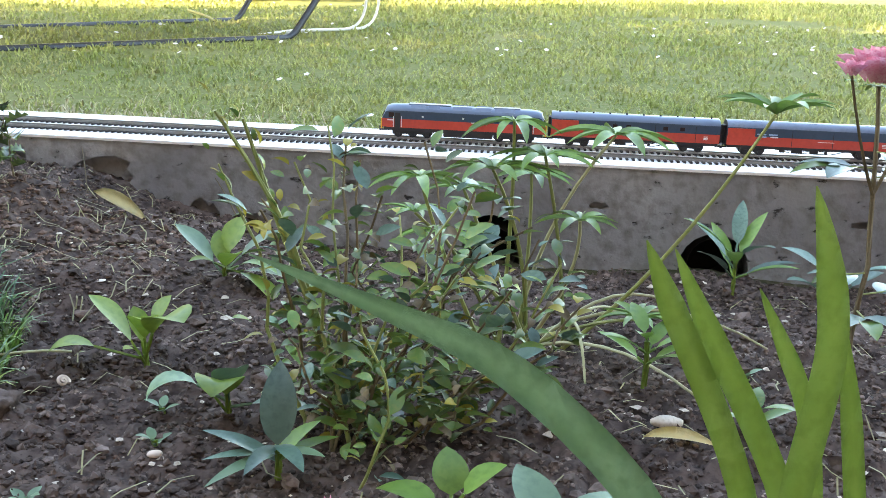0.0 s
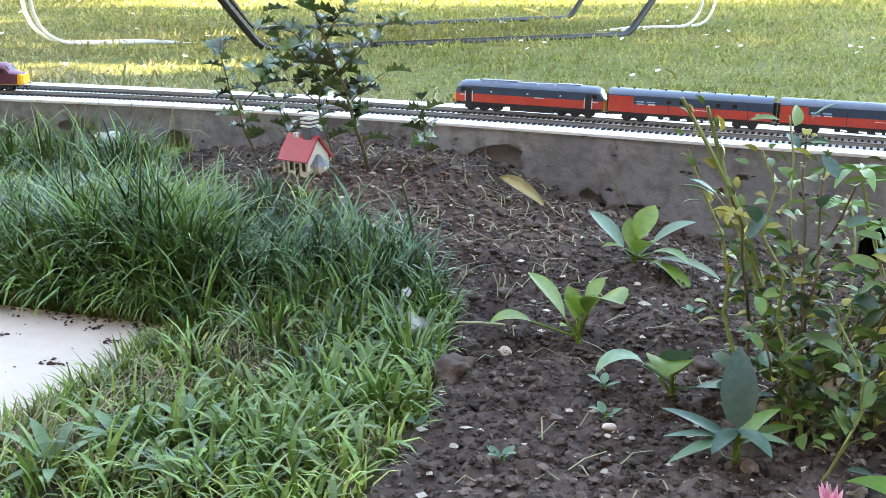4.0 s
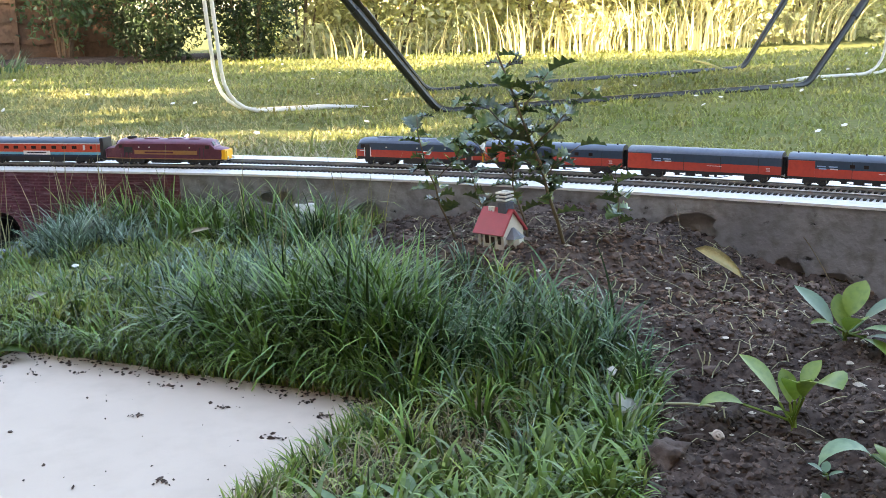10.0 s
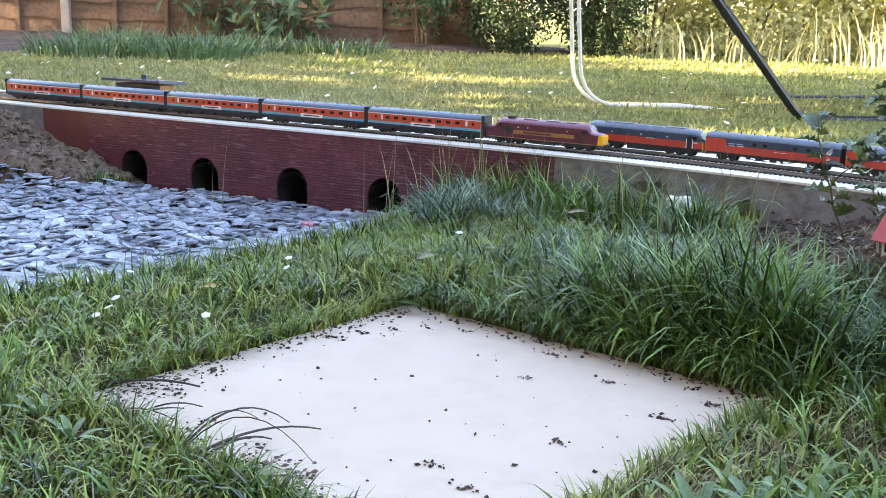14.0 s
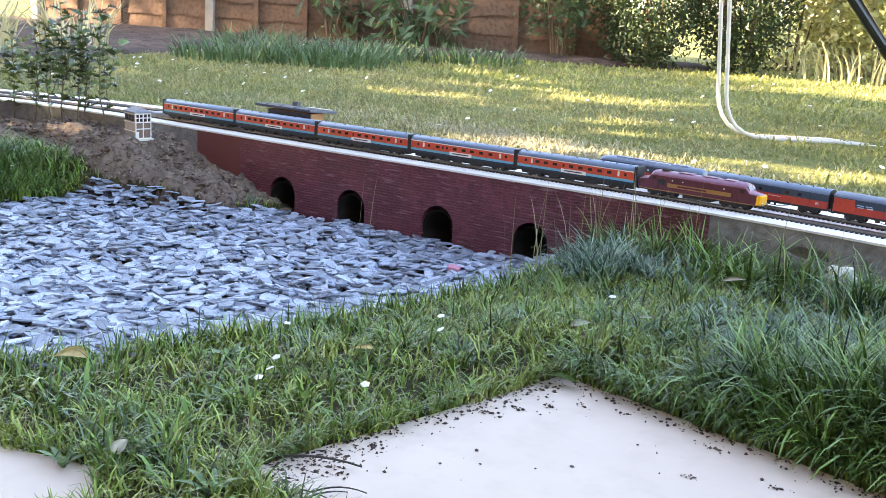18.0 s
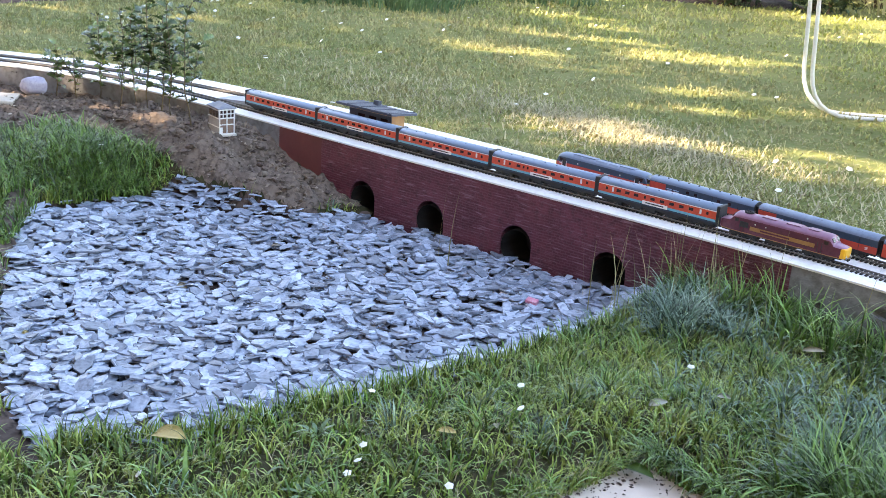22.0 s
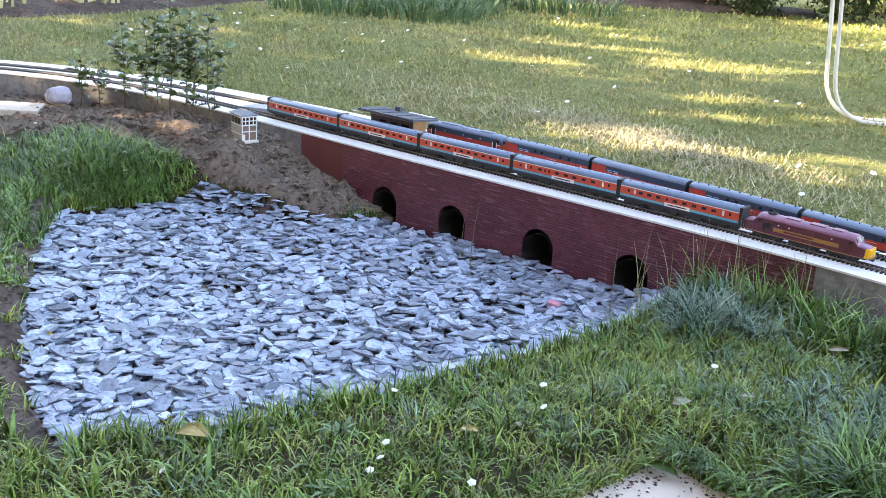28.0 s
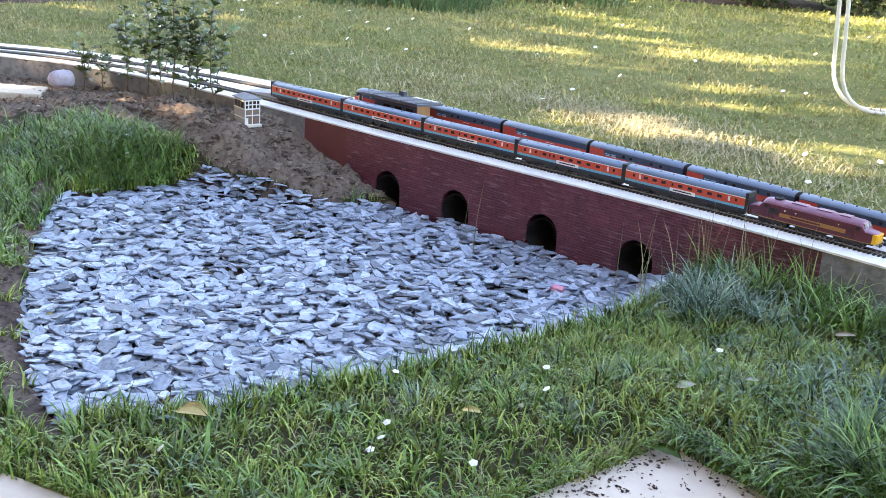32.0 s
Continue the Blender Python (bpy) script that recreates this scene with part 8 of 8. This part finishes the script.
# ---------------------------------------------------------------- soil crumbs
def lumps(name, pts, sizes, material, label, cat, flat=0.7, seed=1, parent=None, jag=0.36, fine=False):
    r = np.random.default_rng(seed)
    if fine is True:
        B = np.array([(1, 0, 0), (0, 1, 0), (-1, 0, 0), (0, -1, 0), (0, 0, 1), (0, 0, -1)], float)
        T = np.array([(0, 1, 4), (1, 2, 4), (2, 3, 4), (3, 0, 4), (1, 0, 5), (2, 1, 5), (3, 2, 5), (0, 3, 5)])
    else:
        bm = bmesh.new()
        bmesh.ops.create_icosphere(bm, subdivisions=1 if fine else 2, radius=1.0)
        B = np.array([v.co[:] for v in bm.verts])
        T = np.array([[v.index for v in f.verts] for f in bm.faces])
        bm.free()
    n = len(pts)
    V = B[None] * (1 + r.normal(0, jag, (n, len(B), 1)))
    V *= (np.asarray(sizes)[:, None] * r.uniform(0.6, 1.3, (n, 3)))[:, None, :]
    V[:, :, 2] *= flat
    a = r.uniform(0, 6.28, n)
    c, s = np.cos(a)[:, None], np.sin(a)[:, None]
    X, Y = V[:, :, 0] * c - V[:, :, 1] * s, V[:, :, 0] * s + V[:, :, 1] * c
    V = np.stack([X, Y, V[:, :, 2]], 2) + np.asarray(pts)[:, None, :]
    T = (T[None] + (np.arange(n) * len(B))[:, None, None]).reshape(-1, 3)
    ob = arrays(name, V.reshape(-1, 3), np.zeros((0, 4), int), T, material, parent)
    return tagged(ob, label, cat, kind="stuff")


soil_in = lambda x, y: (inside(SOIL, x, y) | inside(SOIL_B, x, y)) & (y < EDGE_Y(x) - 0.006)
q = scatter(rng, 88000, -1.0, 0.72, 0.55, 1.62, soil_in)
mound = np.hypot((q[:, 0] + 0.56) / 0.26, (q[:, 1] - 1.30) / 0.17) < 0.7 + 0.5 * rng.random(len(q))
for pick, m, name, lab in ((~mound, M_CLOD, "soil_crumbs", "fine crumbs of dark brown soil"), (mound, M_MOUND, "mound_crumbs", "dry reddish crumbs on the soil mound")):
    p = q[pick]
    s = 0.0009 + 0.0032 * rng.random(len(p)) ** 2.0
    lumps(name, np.c_[p, ground_z(p[:, 0], p[:, 1]) + 1.15 * soil_rough(p[:, 0], p[:, 1]) + s * 0.3], s, m, lab, "soil crumbs", seed=2, jag=0.3, fine=True)
    p = p[::5]
    s = 0.0018 + 0.0042 * rng.random(len(p)) ** 3.0
    lumps(name.replace("crumbs", "lumps"), np.c_[p, ground_z(p[:, 0], p[:, 1]) + 1.15 * soil_rough(p[:, 0], p[:, 1]) + s * 0.2], s, m, lab.replace("fine crumbs", "small lumps").replace("crumbs", "lumps"), "soil lumps", seed=6, jag=0.16, fine=2)
q = np.concatenate([scatter(rng, 1300, -1.05, 0.85, 0.45, 1.62, soil_in), scatter(rng, 700, -4.0, -2.5, 0.7, 1.4, soil_in)])
s = 0.0028 + 0.0095 * rng.random(len(q)) ** 4.0
lumps("soil_clods", np.c_[q, ground_z(q[:, 0], q[:, 1]) + soil_rough(q[:, 0], q[:, 1]) + s * 0.1], s, M_CLOD, "rough clods of brown soil", "soil clods", seed=12, jag=0.2)
q = scatter(rng, 13000, -4.0, -2.5, 0.7, 1.4, soil_in)
s = 0.001 + 0.006 * rng.random(len(q)) ** 2.6
lumps("far_soil_crumbs", np.c_[q, ground_z(q[:, 0], q[:, 1]) + soil_rough(q[:, 0], q[:, 1]) + s * 0.2], s, M_CLODB, "dry tan crumbs of soil in the far bed", "soil crumbs", seed=23, fine=True)
q = scatter(rng, 900, -3.6, -2.5, 0.9, 1.36, soil_in)
s = 0.004 + 0.009 * rng.random(len(q)) ** 2.4
lumps("far_soil_clods", np.c_[q, ground_z(q[:, 0], q[:, 1]) + soil_rough(q[:, 0], q[:, 1])], s, M_CLODB, "large dry tan clods of soil in the far bed", "soil clods", seed=22, jag=0.28)
M_CHIP = mat("pale_chip", (0.42, 0.36, 0.28), (0.55, 0.48, 0.40), 60, 0.8, 0.3, rnd=0.4, island=True)
q = np.concatenate([scatter(rng, 2000, -1.0, 0.8, 0.5, 1.5, soil_in), scatter(rng, 160, -3.9, -2.5, 0.8, 1.35, soil_in)])
s = 0.0014 + 0.0052 * rng.random(len(q)) ** 3.0
lumps("pale_chips", np.c_[q, ground_z(q[:, 0], q[:, 1]) + soil_rough(q[:, 0], q[:, 1]) + 0.001], s, M_CHIP, "pale wood chips and small stones in the soil", "chips", 0.45, 3, jag=0.12, fine=True)
q = np.concatenate([scatter(rng, 420, -0.95, -0.3, 1.05, 1.56, soil_in), scatter(rng, 260, -0.35, 0.6, 0.55, 1.4, soil_in)])
a, L = rng.uniform(0, 6.283, len(q)), rng.uniform(0.012, 0.05, len(q))
u = np.stack([np.cos(a), np.sin(a)], 1)
ends = [q + u * (L * f)[:, None] + np.stack([-u[:, 1], u[:, 0]], 1) * (L * g)[:, None] for f, g in ((0, 0), (0.5, 0.08), (1, 0))]
rows = []
for k, p in enumerate(ends):
    z = ground_z(p[:, 0], p[:, 1]) + soil_rough(p[:, 0], p[:, 1]) + 0.005 + 0.004 * (k == 1)
    for w in (-0.0007, 0.0007):
        rows.append(np.c_[p + np.stack([-u[:, 1], u[:, 0]], 1) * w, z])
o = (np.arange(len(q)) * 6)[:, None]
g = arrays("soil_straws", np.stack(rows, 1).reshape(-1, 3), np.concatenate([o + np.array([f]) for f in ((0, 1, 3, 2), (2, 3, 5, 4))], 1).reshape(-1, 4), np.zeros((0, 3), int), M_STRAW)
tagged(g, "dry straws and root ends lying on the soil", "straw", kind="stuff")
# dark crumbs on the slab
ctr = np.array([(-0.86, 0.885), (-0.935, 0.83), (-0.80, 0.70), (-0.855, 0.575), (-0.80, 0.56), (-1.19, 0.82), (-1.17, 0.86), (-1.20, 0.78), (-0.74, 0.90), (-0.76, 0.83), (-0.97, 0.92), (-0.70, 0.62), (-1.08, 0.50), (-1.16, 0.52), (-1.20, 0.60), (-0.92, 0.48), (-0.78, 0.93), (-1.15, 0.90), (-1.10, 0.92)])
k = rng.integers(0, len(ctr), 300)
q = ctr[k] + rng.normal(0, 1, (300, 2)) * (0.007, 0.004)
q = np.concatenate([q, scatter(rng, 90, -1.24, -0.71, 0.44, 0.95, lambda x, y: inside(SLAB, x, y)), np.stack([rng.uniform(-1.235, -0.73, 130), 0.965 - np.abs(rng.normal(0, 0.02, 130))], 1), np.stack([-1.235 + np.abs(rng.normal(0, 0.02, 200)), rng.uniform(0.45, 0.94, 200)], 1)])
q = q[inside(SLAB, q[:, 0], q[:, 1])]
lumps("slab_crumbs", np.c_[q, np.full(len(q), SLAB_Z + 0.001)], 0.0009 + 0.0024 * rng.random(len(q)) ** 2, M_SOIL, "dark soil crumbs scattered on the slab", "soil crumbs", 0.6, 4, fine=True)


# dirt and rotted straw along the rim of the paving
P_ = []
for k, ((ax, ay), (bx, by)) in enumerate(zip(SLAB, SLAB[1:] + SLAB[:1])):
    t = rng.random(700)
    t = t[rng.random(700) < 0.25 + 0.75 * (np.sin(t * 21 + 2 * k) * np.sin(t * 47 + k) > 0.05)]
    P_.append(np.stack([ax + (bx - ax) * t, ay + (by - ay) * t], 1) + rng.normal(0, 0.016, (len(t), 2)))
P_.append(rng.normal((-0.96, 0.455), (0.05, 0.018), (420, 2)))
P_.append(rng.normal((-1.12, 0.45), (0.035, 0.015), (260, 2)))
P_.append(rng.normal((-0.94, 0.45), (0.03, 0.012), (200, 2)))
P_.append(rng.normal((-1.20, 0.50), (0.018, 0.05), (260, 2)))
P_.append(rng.normal((-0.715, 0.945), (0.014, 0.012), (140, 2)))
q = np.concatenate(P_)
lumps("rim_dirt", np.c_[q, np.full(len(q), SLAB_Z + 0.0005)], 0.0008 + 0.0026 * rng.random(len(q)) ** 2, M_SOIL, "dark soil and rotted straw along the edges of the slab", "soil crumbs", 0.5, 14, fine=True)


# ---------------------------------------------------------------- fallen leaves and other small things
def fallen(name, x, y, z, turn, L, W, material, label, curl=0.6, tip=6, cat="leaf", dip=-8):
    bm = bmesh.new()
    leaf_mesh(bm, (-L / 2, 0, 0), (1, 0, 0.12), (0, 0, 1), L, W, 8, curl, 0.22)
    bmesh.ops.solidify(bm, geom=bm.faces[:], thickness=0.0004)
    ob = part(name, bm, material)
    ob.matrix_basis = pose(x, y, z, tip, dip, turn)
    return tagged(ob, label, cat)


fallen("fallen_leaf", -0.41, 1.40, 0.100, 24, 0.082, 0.030, M_DRYLEAF, "large yellow leaf lying on the soil mound", 0.3, 30, dip=33)
fallen("fallen_leaf", 0.205, 0.815, 0.06, -20, 0.06, 0.020, M_DRYLEAF, "yellow leaf curled on the bare soil", 0.5)
fallen("fallen_leaf", -0.235, 0.935, 0.048, 5, 0.05, 0.010, M_PALELEAF, "dry brown leaf beside a seedling", 0.5)
fallen("fallen_leaf", -0.415, 0.915, 0.070, 100, 0.036, 0.024, M_WHITELEAF, "pale curled leaf at the edge of the turf", 0.35, 30)
fallen("fallen_leaf", -1.424, 0.757, 0.044, 20, 0.034, 0.014, M_DRYLEAF, "dry pale leaf lying in the turf", 0.2, 14)
fallen("fallen_leaf", -1.40, 0.83, 0.044, -40, 0.024, 0.010, M_PALELEAF, "dry pale leaf lying in the turf", 0.2, 14)
fallen("fallen_leaf", -1.305, 1.07, 0.058, 60, 0.032, 0.016, M_WHITELEAF, "pale papery leaf lying in the turf", 0.2, 18)
fallen("fallen_leaf", -1.255, 1.163, 0.066, 10, 0.024, 0.012, M_WHITELEAF, "pale papery leaf lying in the turf", 0.2, 18)
fallen("fallen_leaf", -1.25, 1.385, 0.095, 30, 0.036, 0.014, M_PALELEAF, "pale papery leaf caught in the grass", 0.2, 18)
fallen("fallen_leaf", -1.63, 0.43, 0.035, 30, 0.055, 0.034, M_DRYLEAF, "yellow leaf at the edge of the slates", 0.35)
fallen("fallen_leaf", -2.262, 0.752, -0.012, 20, 0.034, 0.022, M_PALELEAF, "pale leaf lying on the slates", 0.6)
fallen("fallen_leaf", -2.365, 1.03, 0.0, 70, 0.022, 0.016, M_PALELEAF, "small pale leaf lying on the slates", 0.6)
fallen("fallen_leaf", -1.98, 0.85, -0.008, 50, 0.034, 0.014, M_DRYLEAF, "brown leaf lying on the slates", 0.6)
fallen("fallen_leaf", -2.15, 0.40, 0.0, 50, 0.04, 0.022, M_DRYLEAF, "brown leaf at the edge of the slates", 0.35)
fallen("fallen_leaf", -1.32, 0.345, 0.040, 60, 0.022, 0.014, M_WHITELEAF, "bleached white leaf caught upright in the turf", 0.5, 70, dip=-40)
fallen("fallen_leaf", -1.215, 0.93, 0.03, 10, 0.05, 0.022, M_LUPIN, "dull green leaf at the corner of the slab", 0.5)
bm = bmesh.new()
box(bm, -0.012, 0.012, -0.008, 0.008, -0.004, 0.004, 0.002)
ob = part("pink_chip", bm, M_PETAL)
ob.matrix_basis = pose(-1.828, 1.304, 0.0, 10, 5, 25)
tagged(ob, "bright pink chip lying on the slates", "chip")


def pebble(name, x, y, z, sx, sy, sz, material, label, turn=0, seed=1, cat="stone", lump=0.12):
    r = np.random.default_rng(seed)
    bm = bmesh.new()
    bmesh.ops.create_icosphere(bm, subdivisions=3, radius=1.0)
    for v in bm.verts:
        v.co *= 1 + lump * noise.noise(v.co * 1.7 + Vector((seed, 0, 0))) + lump * 0.4 * noise.noise(v.co * 4.5 + Vector((seed, 3, 0)))
        v.co = Vector((v.co.x * sx, v.co.y * sy, v.co.z * sz))
    ob = part(name, bm, material, smooth=True)
    ob.matrix_basis = pose(x, y, z, 0, 0, turn)
    return tagged(ob, label, cat)


M_LILAC = mat("lilac_painted_stone", (0.42, 0.40, 0.52), (0.60, 0.58, 0.66), 26, 0.6, 0.2, c3=(0.34, 0.31, 0.45), fine=4)
pebble("painted_stone", -3.70, 0.965, 0.124, 0.046, 0.026, 0.027, M_LILAC, "rounded white and lilac painted stone in the far bed", 45, 3, lump=0.3)
pebble("pale_stone", 0.204, 0.862, 0.054, 0.014, 0.008, 0.005, M_CHIP, "small flat pale stone on the soil", 0, 4)
pebble("pale_stone", -0.208, 0.775, 0.05, 0.006, 0.004, 0.003, M_SLAB, "small white stone on the soil", 20, 5)
pebble("grey_stone", -0.36, 0.845, 0.052, 0.026, 0.016, 0.014, M_CLOD, "dull brown stone half sunk in the soil", 30, 6, lump=0.55)
pebble("grey_stone", -0.14, 0.93, 0.05, 0.018, 0.012, 0.010, M_CLOD, "dull brown stone half sunk in the soil", 10, 7, lump=0.55)
for k, (x, y) in enumerate([(-2.98, 1.10), (-3.02, 1.08), (-3.08, 1.09), (-2.70, 1.19)]):
    pebble("pale_stone", x, y, float(ground_z(x, y)) + 0.006, 0.012 + 0.004 * (k % 3), 0.009, 0.007, M_CLODB, "pale stone on the bare far bed", 40 * k, 10 + k)
pebble("white_rubble", -1.165, 1.585, 0.092, 0.024, 0.016, 0.019, M_WHITE, "lump of white rubble in the grass by the wall", 20, 20, "rubble", 0.7)


def snail():
    bm = bmesh.new()
    rings = []
    for k in range(44):
        a = k * 0.36
        R = 0.0078 * math.exp(-0.115 * a)
        c = Vector((R * math.cos(a), R * math.sin(a), 0.0012 * a * 0.4))
        d = Vector((-math.sin(a), math.cos(a), 0))
        q = d.to_track_quat("Z", "Y")
        r = R * 0.42
        rings.append([bm.verts.new(c + q @ Vector((r * math.cos(u), r * math.sin(u), 0))) for u in np.linspace(0, 6.283, 9)[:-1]])
    for a, b in zip(rings, rings[1:]):
        for k in range(8):
            bm.faces.new((a[k], a[(k + 1) % 8], b[(k + 1) % 8], b[k])).smooth = True
    ob = part("snail_shell", bm, M_SLAB)
    ob.matrix_basis = pose(-0.325, 0.912, 0.051, 50, 20, 30) @ Matrix.Scale(0.72, 4)
    tagged(ob, "small empty white snail shell on the soil", "snail shell")


snail()
bm = bmesh.new()
tube(bm, [(0, 0, -0.01), (0.001, 0, 0.03), (0.004, 0.002, 0.062)], 0.0042, 6, 0.0030)
ob = part("garden_stake", bm, M_STEM)
ob.matrix_basis = pose(-1.713, 2.519, 0.062, 0, 4, 0)
tagged(ob, "short olive-green stake in the lawn behind the wall", "stake")
M_STICK = mat("lawn_stick", (0.34, 0.32, 0.10), (0.28, 0.27, 0.1), 20, 0.7, 0.2)
for a, b, r, m, lab in (((-1.40, 6.2, 0.12), (-1.16, 5.72, 0.10), 0.010, M_STICK, "yellow-green stick lying on the lawn"), ((-0.33, 0.99, 0.05), (-0.43, 0.935, 0.055), 0.0015, M_STEMP, "thin dry twig at the edge of the soil"),
                        ((-1.145, 0.47, 0.02), (-1.10, 0.505, 0.026), 0.0011, M_DEADSTEM, "thin dark twig lying on the slab"), ((-1.235, 0.485, 0.022), (-1.16, 0.546, 0.022), 0.0018, M_DEADSTEM, "thin dark twig lying on the slab"), ((-0.475, 1.47, 0.10), (-0.50, 1.53, 0.155), 0.0007, M_STEMB, "thin pale stem leaning on the wall"), ((-0.26, 1.50, 0.03), (-0.32, 1.565, 0.11), 0.0012, M_STEMB, "thin brown twig leaning on the wall")):
    bm = bmesh.new()
    tube(bm, bow(a, b, (0, 0, 0.006), 6), r, 6, r * 0.6)
    tagged(part("twig", bm, m), lab, "twig")
# dry stems bent over the slab's near corner
for a, b, lift, r in (((-1.01, 0.405), (-0.985, 0.56), 0.016, 0.0018), ((-1.02, 0.41), (-0.93, 0.50), 0.045, 0.0009), ((-1.03, 0.42), (-1.02, 0.55), 0.03, 0.0014), ((-1.0, 0.42), (-1.0, 0.51), 0.012, 0.0020),
                      ((-1.04, 0.43), (-1.05, 0.535), 0.022, 0.0011), ((-0.99, 0.41), (-0.94, 0.47), 0.01, 0.0016), ((-1.13, 0.42), (-1.125, 0.50), 0.008, 0.0015), ((-1.17, 0.45), (-1.11, 0.475), 0.006, 0.0012)):
    bm = bmesh.new()
    tube(bm, bow((*a, SLAB_Z + 0.001), (*b, SLAB_Z + 0.002), (0, 0, lift), 9), r, 6, r * 0.4)
    tagged(part("grass_stem", bm, M_DEADSTEM), "dark dry grass stem bent over the corner of the slab", "stem", "bent stems on the slab")

bm = bmesh.new()
box(bm, -0.11, 0.11, -0.06, 0.06, -0.02, 0.012, 0.005)
ob = part("pale_stone_slab", bm, M_CHIP)
ob.matrix_basis = pose(-3.70, 0.80, float(ground_z(-3.70, 0.80)) + 0.004, 1, 2, 60)
tagged(ob, "flat pale stone slab lying in the far bed", "stone")
M_PLANT = mat("plantain_leaf", (0.13, 0.22, 0.095), (0.20, 0.29, 0.14), 40, 0.4, 0.1, rnd=0.25, trans=0.2)
for k, (x, y, s) in enumerate([(-0.575, 0.655, 1.0), (-0.53, 0.69, 0.9), (-0.60, 0.60, 1.0), (-0.50, 0.62, 0.8), (-1.20, 0.385, 0.8), (-1.13, 0.375, 0.7), (-1.42, 0.52, 0.7), (-1.55, 0.62, 0.7), (-1.36, 0.30, 0.7), (-0.47, 0.90, 0.7)]):
    rosette("plantain", x, y, [(a * 51 + 23 * k, 28 + (a * 37 + k * 11) % 34, s * (0.034 + 0.004 * (a % 4)), s * 0.010, 0.8, 0.008) for a in range(7)], M_PLANT, "plantain rosette with pale grey-green lance leaves in the turf", "weed", stem=0.006)
motions()
